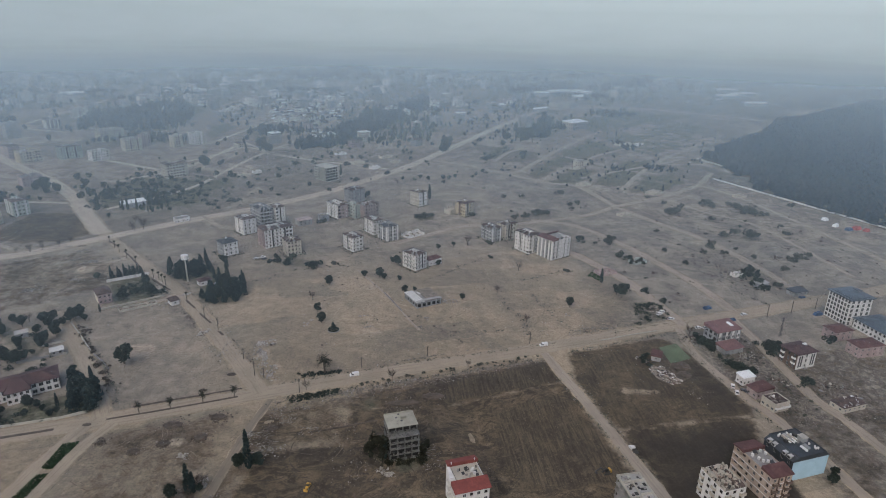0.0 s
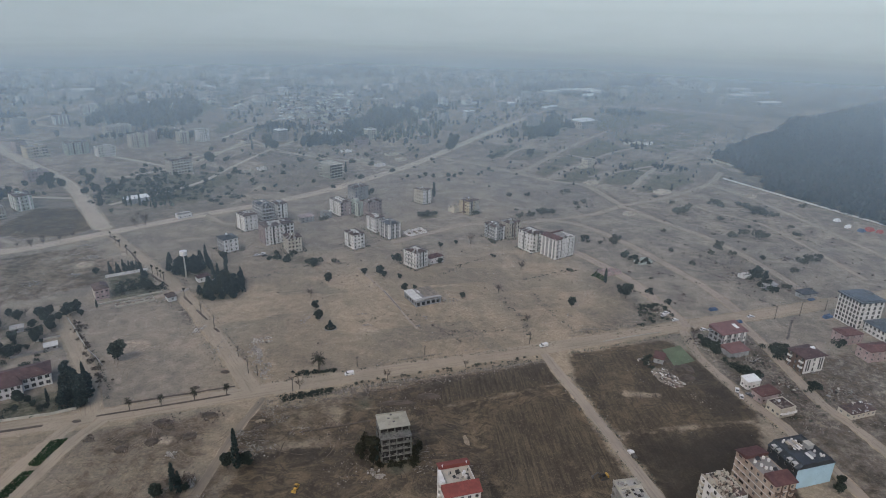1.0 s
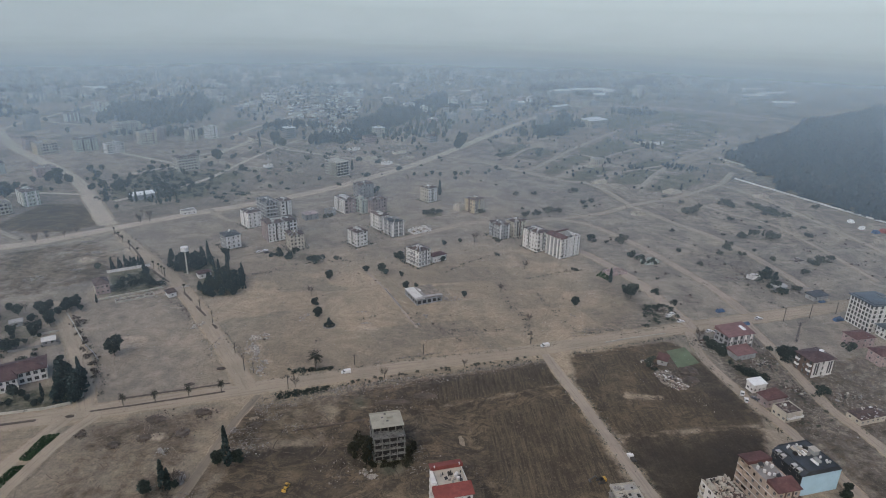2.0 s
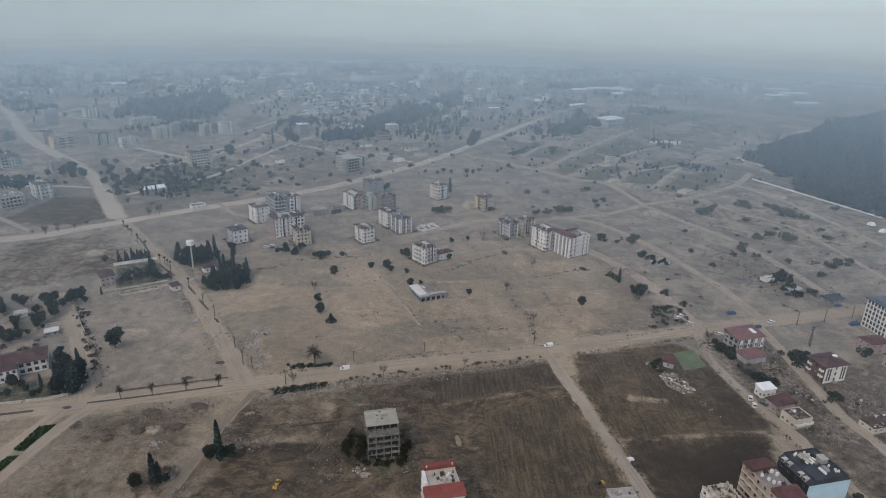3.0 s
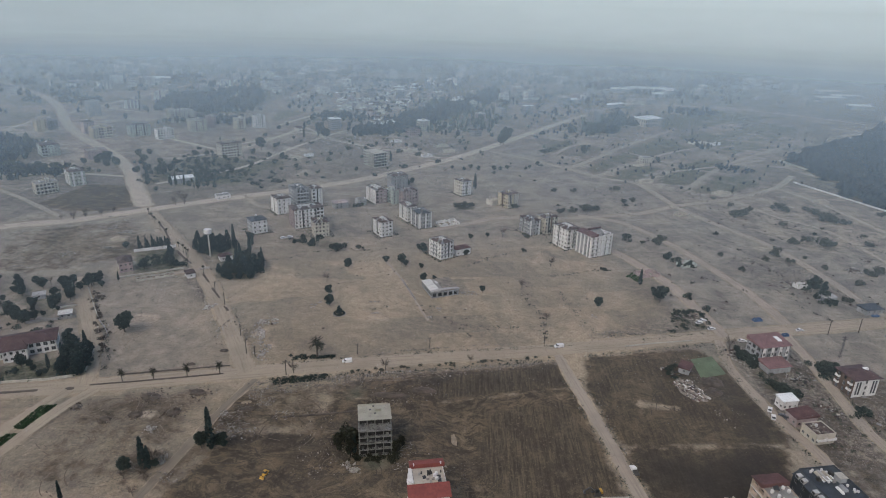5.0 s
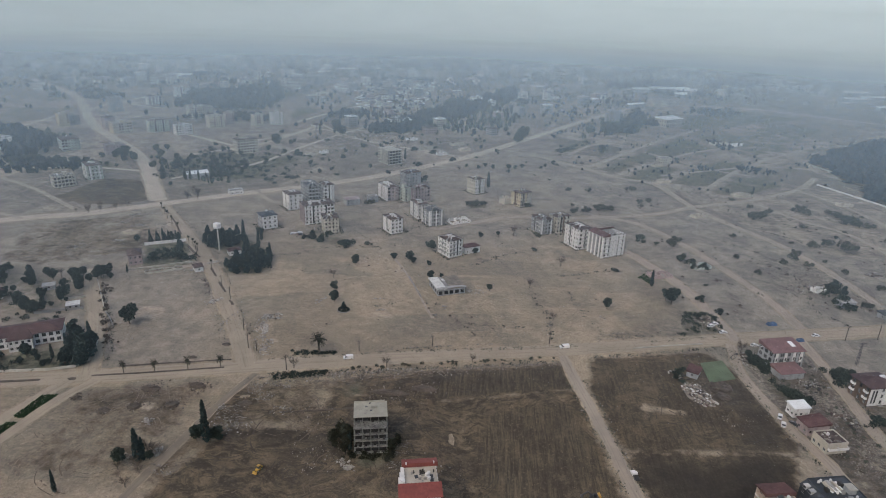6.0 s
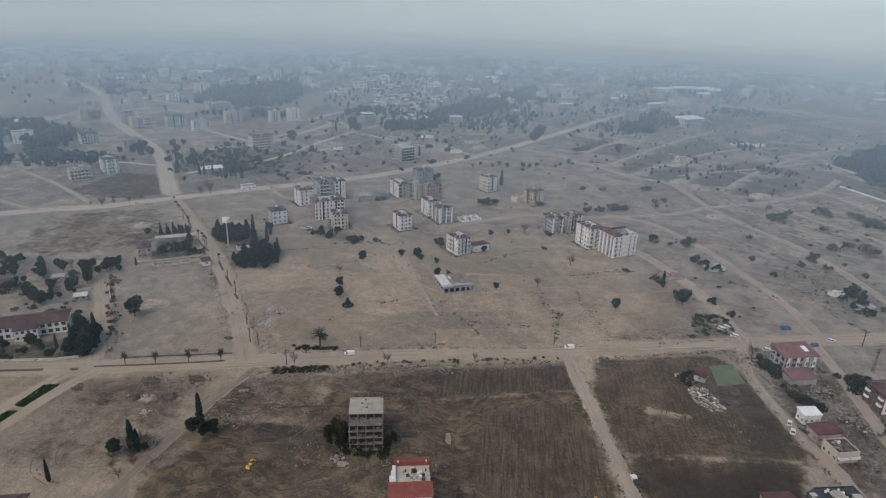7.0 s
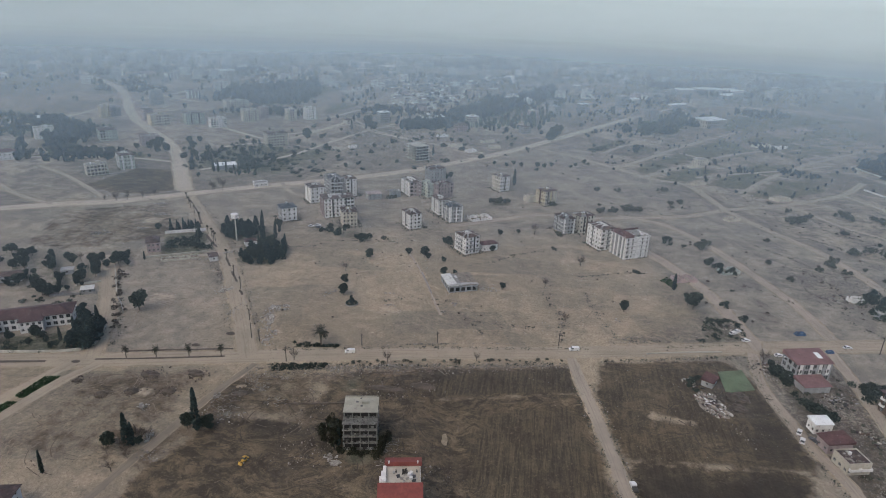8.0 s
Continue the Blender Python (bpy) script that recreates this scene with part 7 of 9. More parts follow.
plant("shrub", [(-27, 252, 4.1), (-23, 256, 4.2), (63, 264, 7), (68, 265, 7), (74, 269, 5.3), (114, 270, 5.3), (154, 260, 6.3), (165, 264, 6.3), (177, 271, 7.5), (183, 273, 6.4), (189, 274, 5.4),
                (219, 342, 7.1), (218, 302, 4.5), (227, 307, 5.1), (176, 333, 5.2), (156, 331, 4.6), (-6, 151, 4), (119, 192, 4.7), (218, 190, 6.6), (225, 198, 5.7)])
plant("dark_shrub", [(-49, 158, 6.5), (-42, 154, 7), (-39, 165, 5.5), (-55, 158, 4.4), (-52, 171, 3.6), (-22, 145, 6.1), (-26, 151, 4.4), (-19, 148, 7.5), (196, 196, 6.7), (218, 158, 7.1), (222, 152, 6.2),
                     (229, 144, 6.1), (223, 144, 5.2)], 0.8)
plant("pine", [(0.9, 48, 5.2), (301, 117, 9.5), (306, 113, 7)], 1.3)
plant("shrub", [(309, 272, 7.5), (317, 273, 8.6), (319, 305, 4.5), (331, 292, 5.5), (360, 298, 8.9), (363, 291, 6.6), (384, 297, 5.6), (389, 287, 7.7), (387, 270, 10.7), (393, 267, 9.6), (401, 261, 6.3),
                (341, 249, 5.2), (329, 202, 6.7), (342, 209, 6.8), (350, 199, 9.6), (357, 202, 6.7), (307, 183, 5.6), (300, 173, 5.5), (307, 162, 4.5), (264, 141, 4.3), (274, 218, 3.9), (388, 205, 5.8), (449, 290, 6.6),
                (352, 142, 6.9), (361, 146, 7.0), (373, 152, 5.3), (335, 126, 5.1), (311, 96, 5.6)], 0.95)
plant("dark_shrub", [(174.5, 4, 3.4), (173.6, 0.5, 3), (175, -3, 2.4), (178, 8, 3), (302, 118, 8.3), (297, 97, 8.0), (299, 91, 5.5), (198, 70, 3), (202, 67, 4), (196, 52, 2.6), (211, 66, 3), (217, 17, 7.1), (219, 13, 6.0), (217, 25, 4.8),
                     (225, -14, 6.6), (224, -9, 6.0), (221, -6, 5), (250, -26, 5.5), (253, 7, 6), (252, 11, 5.5), (260, 15, 4.7), (211, 91, 4.7), (294, 17, 5.4), (217, 75, 3.8), (207, 72, 3)])
plant("bare", [(108, 95, 7.1), (131, 134, 8.5), (119, 52, 6.5), (213, 29, 9.0), (-8, -15, 6.9), (35, -8, 7.0), (76, 2, 5.2), (100, 190, 10.3), (46, 387, 7.5), (-251, 187, 4.7), (-241, 188, 8.4), (-234, 192, 6.6),
               (-181, 236, 8.1), (-175, 240, 11.1), (-187, 256, 9.3), (-16, 91, 7.8), (-147, 114, 4.1), (-163, 75, 5), (-50, -90, 5)], 1.1)
plant("palm", [(-83, -30, 7.0), (-70, -26.9, 7.2), (-56, -23.1, 7.4), (-42, -19.2, 7.4)], 0.62, "street trees on the median")
plant("palm", [(0, 0.3, 10.5)], 1.05)


def planter(x, y, r):
    ob = thing("round_planter", x, y, 0, "round stone-edged bed with a low hedge", "planter")
    g = Geo()
    for k in range(24):
        a0, a1 = 6.2832 * k / 24, 6.2832 * (k + 1) / 24
        p = [(math.cos(a) * q, math.sin(a) * q) for a, q in ((a0, r), (a1, r), (a1, r - 0.3), (a0, r - 0.3))]
        g.hexa([(u, v, -0.3) for u, v in p] + [(u, v, 0.35) for u, v in p])
    part("kerb_ring", g, M_CONC, ob)
    rs = random.Random(8)
    g = Geo()
    for k in range(420):
        a, q = rs.uniform(0, 6.28), r - 0.4 - rs.random() ** 2 * 1.2
        tuft(g, (math.cos(a) * q, math.sin(a) * q, rs.uniform(0.2, 0.9)), 0.32, rs)
    part("hedge", g, M_LEAF, ob)


plant("cypress", [(-81, 135, 13), (-102, 160, 12), (-88, 128, 10)], 1.1)
plant("broad", [(-88, 158, 7), (-91, 163, 6)], 1.0)
planter(0.9, 48, 3.6)
plant("cypress", [(-25, -71.5, 19.5)], 0.85)
plant("bare", [(-47, -82, 6), (-44, -80, 6.5), (-42, -82, 6), (-40.5, -79, 5), (-45, -87, 5), (-43, -89, 4.6), (-41, -91, 4), (-42.5, -98, 5)], 1.3)
plant("broad", [(-41.5, -83.5, 4.5), (-22, -68.5, 6), (-20.5, -70, 4)], 1.1)
plant("scorched", [(30, -68.5, 13.5), (25, -68, 9.5), (26, -63, 9), (23.5, -66, 7), (30.2, -71.5, 8), (48, -68, 7), (49.5, -64, 6), (47.5, -71, 4)], 0.9)
plant("broad", [(-51, -87, 7.2), (-29, -71, 7.6), (-24, -70, 5.4), (214, -97, 6), (218, -92, 5)], 1.0)
plant("broad", [(116, 557, 18.2), (112, 556, 13.6), (217, 521, 13.1), (-183, 471, 15.1), (-190, 487, 14.0), (-168, 480, 8.3), (-303, 409, 10.2), (-294, 416, 9.0), (-326, 387, 12.4), (-328, 378, 11.1), (-217, 274, 5.3),
                (-240, 329, 11.5), (-242, 340, 8.2), (150, 440, 6.7), (135, 416, 5.2), (140, 425, 5.2), (99, 406, 7.7), (106, 407, 6.4), (114, 414, 6.5), (232, 423, 3.9), (168, 539, 5.9), (218, 647, 14.9), (261, 654, 22), (248, 652, 22), (279, 680, 20)])


def scrub_mass(places, mat, label, seed):
    """Many low bushes in one mesh, too small to tell apart."""
    rs = random.Random(seed)
    g = Geo()
    for x, y, h in places:
        for k in range(int(26 + 16 * h)):
            a, r = rs.uniform(0, 6.28), rs.random() ** 0.6 * h * 0.75
            tuft(g, (x + math.cos(a) * r, y + math.sin(a) * r, rs.uniform(0.05, 0.85) * h * (1 - 0.5 * r / h)), 0.16 + 0.09 * h, rs)
    tagged(part("scrub", g, mat), label, "scrub", kind="stuff")


def scattered_trees():
    """Single trees and shrubs dotted over the far cleared ground."""
    rs = random.Random(31)
    for k in range(50):
        x, y = rs.uniform(110, 430), rs.uniform(110, 560)
        if abs(x - 165) < 30 and abs(y - 170) < 35:
            continue
        plant("shrub" if rs.random() < 0.7 else "broad", [(x, y, rs.uniform(1.6, 4.2))])
    for k in range(60):
        x, y = rs.uniform(-260, 120), rs.uniform(330, 560)
        plant("broad" if rs.random() < 0.5 else "dark_shrub", [(x, y, rs.uniform(2.5, 7))])
    scrub_mass([(rs.uniform(-250, -170), rs.uniform(300, 400), rs.uniform(1.5, 4)) for k in range(46)], M_LEAF, "dark scrub beyond the avenue", 6)
    for k in range(22):
        plant("broad", [(rs.uniform(-410, -320), rs.uniform(318, 345), rs.uniform(5, 9))])
    road_low, verge, kerb, street, lots = [], [], [], [], []
    for k in range(40):
        x = rs.uniform(14, 120)
        road_low.append((x, -10.5 + 0.235 * (x - 24) + rs.uniform(-1.5, 1.0), rs.uniform(0.7, 1.5)))
    for k in range(30):
        x = rs.uniform(-15, 8)
        verge.append((x, -21 + 0.24 * (x + 10) + rs.uniform(-1.5, 1.5), rs.uniform(0.8, 1.7)))
    for k in range(14):
        kerb.append((rs.uniform(-14, 8), rs.uniform(-1.0, 1.4), rs.uniform(0.8, 1.6)))
    for k in range(60):
        u = rs.random()
        street.append((-150 + 45 * u + rs.gauss(0, 1.6), 62 - 68 * u + rs.gauss(0, 1.6), 0.5 + 1.9 * rs.random() ** 2))
    for k in range(60):
        lots.append((rs.uniform(216, 246), rs.uniform(-55, 28), rs.uniform(0.5, 1.6)))
    scrub_mass(road_low, M_SHRUB, "low dusty scrub below the road", 1)
    scrub_mass(verge, M_LEAF, "dark low scrub below the road", 2)
    scrub_mass(kerb, M_LEAF, "dark low scrub beside the road", 3)
    scrub_mass(street, M_TWIG, "dry scrub along a broken wall", 4)
    scrub_mass(lots, M_SHRUB, "low scrub among rubble", 5)


scattered_trees()
weed_rng = random.Random(52)
base_weeds = [(38.4 + weed_rng.uniform(-9, 9), -71.8 + weed_rng.uniform(-1.8, 1.2), weed_rng.uniform(0.7, 1.9)) for k in range(30)] + [(46.5 + weed_rng.uniform(-1, 1.5), weed_rng.uniform(-72, -62), weed_rng.uniform(1.0, 2.6)) for k in range(14)]
scrub_mass(base_weeds, M_PALM, "scorched dark weeds round a burnt shell", 51)
tufts = [(weed_rng.uniform(-70, 210), weed_rng.uniform(20, 260), weed_rng.uniform(0.3, 0.9)) for k in range(120)]
scrub_mass([p for p in tufts if abs(p[1] - 0.24 * p[0] - 4) > 12], M_TWIG, "sparse dry tufts on bare ground", 52)
far_tufts = [(weed_rng.uniform(190, 430), weed_rng.uniform(70, 360), weed_rng.uniform(0.4, 1.5)) for k in range(170)]
scrub_mass(far_tufts, M_TWIG, "sparse dry bushes on abandoned plots", 53)


def thicket(kind, poly, count, h0, h1, seed):
    rs = random.Random(seed)
    px, py = [p[0] for p in poly], [p[1] for p in poly]
    made = 0
    low = []
    while made < count:
        x, y = rs.uniform(min(px), max(px)), rs.uniform(min(py), max(py))
        if float(inside(np.array([x]), np.array([y]), poly)[0]) > 0:
            if kind == "dark_shrub":
                low.append((x, y, rs.uniform(h0, h1)))
            else:
                plant(kind, [(x, y, rs.uniform(h0, h1))])
            made += 1
    if low:
        scrub_mass(low, M_LEAF, "dense dark low scrub", seed + 20)


thicket("broad", [(-88, 101), (-78, 94), (-69, 99), (-70, 117), (-78, 126), (-86, 118)], 26, 5.5, 9.0, 30)
thicket("pine", [(-126, 148), (-108, 130), (-95, 133), (-92, 143), (-104, 156), (-124, 158)], 16, 6.0, 10.0, 31)
thicket("dark_shrub", [(186, 44), (212, 50), (214, 74), (196, 76)], 30, 0.8, 2.4, 1)
thicket("dark_shrub", [(213, 32), (222, 28), (226, -16), (214, -6)], 7, 1.0, 2.8, 2)
thicket("dark_shrub", [(248, 18), (262, 20), (256, 2), (249, 0)], 12, 1.5, 4.0, 3)
thicket("broad", [(-230, 16), (-152, 22), (-158, 62), (-178, 70), (-240, 74)], 46, 3.2, 6.8, 4)
plant("broad", [(-172, 38, 7), (-161, 40, 8), (-159, 53, 9), (-172, 68, 7.5), (-168, 70, 7.5), (-189, 54, 7), (-168, 20, 8.5), (-163, 22, 6.5), (-156, 69, 9.5), (-154, 73, 8), (-149, 68, 5)], 1.0)
plant("bare", [(-181, 68, 7), (-176, 72, 6)], 1.2)
thicket("dark_shrub", [(-200, 10), (-140, 10), (-158, 60), (-220, 64)], 22, 1.5, 3.0, 5)
thicket("dark_shrub", [(-150, 118), (-134, 126), (-128, 108), (-143, 100)], 30, 1.5, 3.2, 6)
thicket("dark_shrub", [(-128, 118), (-120, 122), (-114, 104), (-122, 100)], 14, 1.5, 3.5, 16)
thicket("pine", [(-122, 140), (-104, 156), (-90, 142), (-108, 126)], 9, 6.0, 10.0, 7)
thicket("dark_shrub", [(-168, -44), (-108, -29), (-110, -20), (-160, -34)], 20, 1.2, 2.6, 8)
thicket("pine", [(-86, 90), (-64, 86), (-60, 104), (-70, 112)], 8, 5.0, 9.0, 9)
thicket("broad", [(-420, 300), (-300, 320), (-310, 350), (-420, 350)], 26, 5.0, 9.0, 10)
thicket("broad", [(-560, 380), (-440, 380), (-430, 450), (-560, 470)], 40, 6.0, 12.0, 11)
thicket("broad", [(-270, 330), (-150, 330), (-130, 440), (-260, 450)], 44, 4.0, 9.0, 12)
thicket("dark_shrub", [(290, 88), (306, 96), (304, 122), (294, 118)], 10, 2.0, 4.5, 13)
thicket("dark_shrub", [(148, 500), (160, 500), (222, 596), (210, 596)], 30, 2.0, 4.5, 14)
thicket("broad", [(-100, 440), (60, 500), (80, 600), (-90, 580)], 26, 3.0, 7.0, 15)


def scrub_line(pts, seed, per_metre=1.3, width=0.8, size=(0.25, 0.7), mats=None, label="dry weeds along an old plot boundary"):
    rs = random.Random(seed)
    g = Geo()
    for a, b in zip(pts[:-1], pts[1:]):
        a, b = Vector(a), Vector(b)
        for k in range(int((b - a).length * per_metre * 2)):
            t = rs.random()
            if math.sin(t * (b - a).length * 0.7 + seed) < -0.25:
                continue
            c = a.lerp(b, t)
            if rs.random() < 0.75:
                tuft(g, (c.x + rs.gauss(0, width), c.y + rs.gauss(0, width), 0.15), rs.uniform(*size), rs)
            else:
                q = rs.uniform(0.2, 0.7)
                g.box(c.x + rs.gauss(0, width), c.y + rs.gauss(0, width), -0.2, q, q * 0.6, q * 0.7, rs.uniform(0, 90), 1)
    tagged(part("weeds", g, mats or [M_SHRUB, M_RUBBLE]), label, "weeds", kind="stuff")


for k, pts in enumerate(([(129, 116), (159, 130), (176, 132)], [(106, 87), (118, 57), (116, 29)], [(132, 91), (138, 60), (146, 38)], [(146, 37), (158, 38), (168, 41)], [(68, 41.3), (102, 41.4)], [(-71, 120), (-43, 131)],
                         [(-47, 141), (6, 151)], [(84, 143), (110, 159)], [(58, 118), (88, 141)], [(277, 168), (288, 141), (293, 108)], [(288, 119), (275, 91), (289, 67)], [(260, 210), (282, 181), (294, 158)], [(16, 53), (34, 65)], [(34, 62), (55, 64)],
                         [(65, 46), (77, 28)], [(150, 300), (220, 262)], [(300, 240), (380, 170)], [(230, 130), (256, 104)], [(310, 300), (400, 220)], [(330, 260), (420, 160)])):
    scrub_line(pts, k)
for k, pts in enumerate(([(-22, -8.5), (22.7, 2.6), (56.6, 11), (92, 17), (130, 25)], [(-22, -22), (10, -16), (60, -5.4), (118, 8)], [(134, 13.5), (168, 23), (204, 33)], [(168, 34), (210, 47)], [(-147, 55), (-131, 33), (-116, 14), (-102, -8), (-96, -24)],
                         [(-36, 8), (-60, 48), (-97, 106), (-132, 152), (-176, 205)], [(-48, 2), (-70, 38), (-107, 98), (-143, 143)], [(215, -70), (210, -35), (205, 8), (208, 34)], [(252, -60), (251, -30), (254, 20)], [(136, -90), (131, -58), (126, -36), (121, -10)], [(143, -88), (137, -56), (134, -30), (129, -8)])):
    scrub_line(pts, 40 + k, 1.1 if k in (5, 6) else 2.6, 1.5 if k in (5, 6) else 0.8, (0.2, 0.55), [M_LEAF if k == 1 else M_TWIG if k in (5, 6) else M_SHRUB, M_RUBBLE_WHITE if k in (5, 6) else M_RUBBLE], "weeds and broken stones along the road edge")


FAR_AVENUE = [(-427, 505), (-505, 595), (-610, 737), (-716, 854), (-900, 1010)]
AVENUE_END = [(114, 568), (204, 733), (290, 880), (420, 1080)]
FAR_ROADS = (FAR_AVENUE, AVENUE_END, [(-553, 717), (-549, 868), (-548, 1195), (-588, 1578)], [(-293, 1006), (-268, 1153), (-234, 1336)], [(-212, 640), (-191, 726), (-146, 888)])
OPEN_GROUND = ([(-1050, 780), (-760, 860), (-600, 690), (-560, 600), (-560, 470), (-760, 560)], [(-530, 480), (-220, 480), (-190, 720), (-300, 960), (-520, 960)], [(-700, 760), (-560, 760), (-560, 960), (-640, 960)], [(110, 560), (420, 1150), (900, 1050), (430, 300)], [(-260, 1340), (-20, 1400), (40, 1560), (-280, 1560)], [(60, 1150), (330, 1180), (420, 1300), (80, 1400)])


def canopy(name, poly, count, h, mat, label, seed, spread=1.0, rounded=True, loose=False):
    """A far wood: very many small ragged crowns in one mesh."""
    rs = np.random.RandomState(seed)
    px, py = np.array([p[0] for p in poly]), np.array([p[1] for p in poly])
    X, Y = rs.uniform(px.min(), px.max(), count * 3), rs.uniform(py.min(), py.max(), count * 3)
    ok = inside(X, Y, poly) > 0
    for line in FAR_ROADS:
        for (ax, ay), (bx, by) in zip(line[:-1], line[1:]):
            t = np.clip(((X - ax) * (bx - ax) + (Y - ay) * (by - ay)) / ((bx - ax) ** 2 + (by - ay) ** 2), 0, 1)
            ok &= np.hypot(X - ax - t * (bx - ax), Y - ay - t * (by - ay)) > 13
    if loose:
        for bare in OPEN_GROUND:
            ok &= (inside(X, Y, bare) < 0) | (rs.rand(len(X)) < 0.18)
    X, Y = X[ok][:count], Y[ok][:count]
    v, f = [], []
    for x, y in zip(X.tolist(), Y.tolist()):
        hh, r = h * rs.uniform(0.6, 1.1), spread * h * rs.uniform(0.22, 0.42)
        if not rounded:
            for z0, z1, k in ((0.05, 0.72, 1.0), (0.5, 1.0, 0.86)):
                i = len(v)
                a0 = rs.uniform(0, 6.28)
                for s in range(5):
                    a, q = a0 + s * 1.257, r * k * rs.uniform(0.65, 1.15)
                    v.append((x + math.cos(a) * q, y + math.sin(a) * q, hh * (z0 + rs.uniform(0, 0.15))))
                v.append((x + rs.uniform(-0.2, 0.2) * r, y + rs.uniform(-0.2, 0.2) * r, hh * z1))
                f += [(i + s, i + (s + 1) % 5, i + 5) for s in range(5)]
            continue
        i = len(v)
        tall = rs.rand() < 0.25
        for z0, k in ((0.04, 0.55), (0.34, 1.0), (0.68, 0.85)):
            for s in range(6):
                a, q = s * 1.047 + z0, r * k * rs.uniform(0.6, 1.2) * (0.55 if tall else 1.0)
                v.append((x + math.cos(a) * q, y + math.sin(a) * q, hh * (z0 + rs.uniform(-0.04, 0.12))))
        v.append((x + rs.uniform(-0.3, 0.3) * r, y + rs.uniform(-0.3, 0.3) * r, hh * (1.25 if tall else 0.95)))
        for e in (0, 6):
            f += [(i + e + s, i + e + (s + 1) % 6, i + e + 6 + (s + 1) % 6, i + e + 6 + s) for s in range(6)]
        f += [(i + 12 + s, i + 12 + (s + 1) % 6, i + 18) for s in range(6)]
    me = bpy.data.meshes.new(name)
    me.from_pydata(v, [], f)
    me.materials.append(mat)
    return tagged(new(name, me), label, "woodland", kind="stuff")


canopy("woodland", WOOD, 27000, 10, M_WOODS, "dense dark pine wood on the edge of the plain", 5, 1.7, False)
canopy("woodland", [(-444, 730), (-493, 898), (-427, 944), (-387, 1053), (-314, 894), (-290, 756), (-330, 715)], 330, 17, M_WOODS, "dark grove in the far town", 6, 0.95)
canopy("woodland", [(-97, 577), (-54, 715), (-16, 808), (62, 1008), (68, 855), (10, 683), (-39, 585)], 420, 14, M_WOODS, "dark belt of trees in the far town", 7, 0.95)
canopy("woodland", [(-278, 1582), (-160, 1828), (-25, 2026), (-13, 1702), (-151, 1584)], 420, 18, M_WOODS, "distant dark grove in haze", 8)
canopy("woodland", [(57, 965), (127, 1166), (123, 1020), (73, 929)], 90, 18, M_WOODS, "dark stand of far trees", 9)
canopy("woodland", [(342, 1295), (570, 1456), (537, 1340), (338, 1235)], 90, 20, M_WOODS, "row of tall far trees", 41)
canopy("woodland", [(637, 1473), (849, 1653), (780, 1479), (615, 1358)], 120, 20, M_WOODS, "row of tall far trees", 42)
canopy("woodland", [(263, 684), (344, 903), (322, 745), (277, 663)], 110, 15, M_WOODS, "dark trees round a tall grey block", 43)
plant("broad", [(118, 588, 19), (125, 598, 19), (-126, 560, 17), (-121, 556, 14), (-132, 570, 15), (-138, 590, 18), (-143, 596, 16)], 0.8)
canopy("woodland", [(235, 640), (300, 690), (330, 790), (250, 740)], 90, 15, M_LEAF, "dark trees round a far hall", 10)
canopy("woodland", [(-700, 380), (-440, 380), (-430, 470), (-700, 520)], 260, 9, M_LEAF, "scattered far trees among houses", 11)
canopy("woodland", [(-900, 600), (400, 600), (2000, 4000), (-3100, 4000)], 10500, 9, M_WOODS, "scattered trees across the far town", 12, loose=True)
canopy("woodland", [(-40, 600), (100, 640), (140, 900), (0, 950)], 200, 11, M_LEAF, "scattered far trees among houses", 13)

canopy("woodland", [(-405, 268), (-398, 279), (-459, 347), (-470, 344)], 26, 12, M_WOODS, "dark trees beside a white far house", 45)
house(-432, 286, 46, 20, 12, 8, M_WHITE, "white far house with red roof among trees", "hip", M_TILE, 2.4, n=2, seed=741, panes=False, skip=(2,))
apartment(-473, 388, 46, 20, 14, 4, [M_WHITE, M_CREAM], "white four-storey block inside a dark grove", "flat", sh=3.1, seed=742, glazed=0.3, group="far apartment blocks")
house(-545, 480, 40, 34, 12, 6, M_GREYWALL, "long far shed with white sheet roof", "+y", M_SHEET, 1.4, n=1, seed=743, panes=False, skip=(2,), name="shed")
canopy("woodland", [(-537, 405), (-500, 418), (-441, 350), (-423, 327), (-411, 342), (-452, 422), (-523, 490), (-575, 480)], 90, 13, M_WOODS, "dark grove beside far blocks", 14, 1.0)
canopy("woodland", [(-438, 334), (-361, 344), (-332, 308), (-383, 280)], 50, 7, M_WOODS, "dark hedge of trees beside far blocks", 44, 1.0)
canopy("woodland", [(-415, 345), (-331, 337), (-311, 321), (-361, 312), (-392, 300)], 70, 7, M_WOODS, "dark hedge of trees behind pale far blocks", 46, 1.0)
canopy("woodland", [(-467, 383), (-500, 470), (-420, 400), (-404, 353), (-418, 325)], 60, 15, M_WOODS, "dark grove beside far blocks", 47, 1.0)
canopy("woodland", [(-294, 378), (-251, 388), (-226, 340), (-251, 330)], 24, 6, M_LEAF, "green walled garden beside the pale road", 48, 1.0)
canopy("woodland", [(-230, 364), (-205, 384), (-168, 290), (-193, 289)], 46, 6, M_LEAF, "overgrown garden beyond the avenue", 49, 1.0)
canopy("woodland", [(247, 665), (285, 672), (300, 720), (262, 740), (240, 690)], 60, 13, M_WOODS, "dark trees round a tall grey block", 50, 0.9)
canopy("woodland", [(325, 800), (327, 745), (345, 748), (345, 790)], 24, 12, M_WOODS, "dark trees beside a far hall", 51, 0.9)
canopy("woodland", [(304, 454), (326, 443), (340, 462), (314, 470)], 20, 5, M_WOODS, "dark scrub between far plots", 52, 1.0)
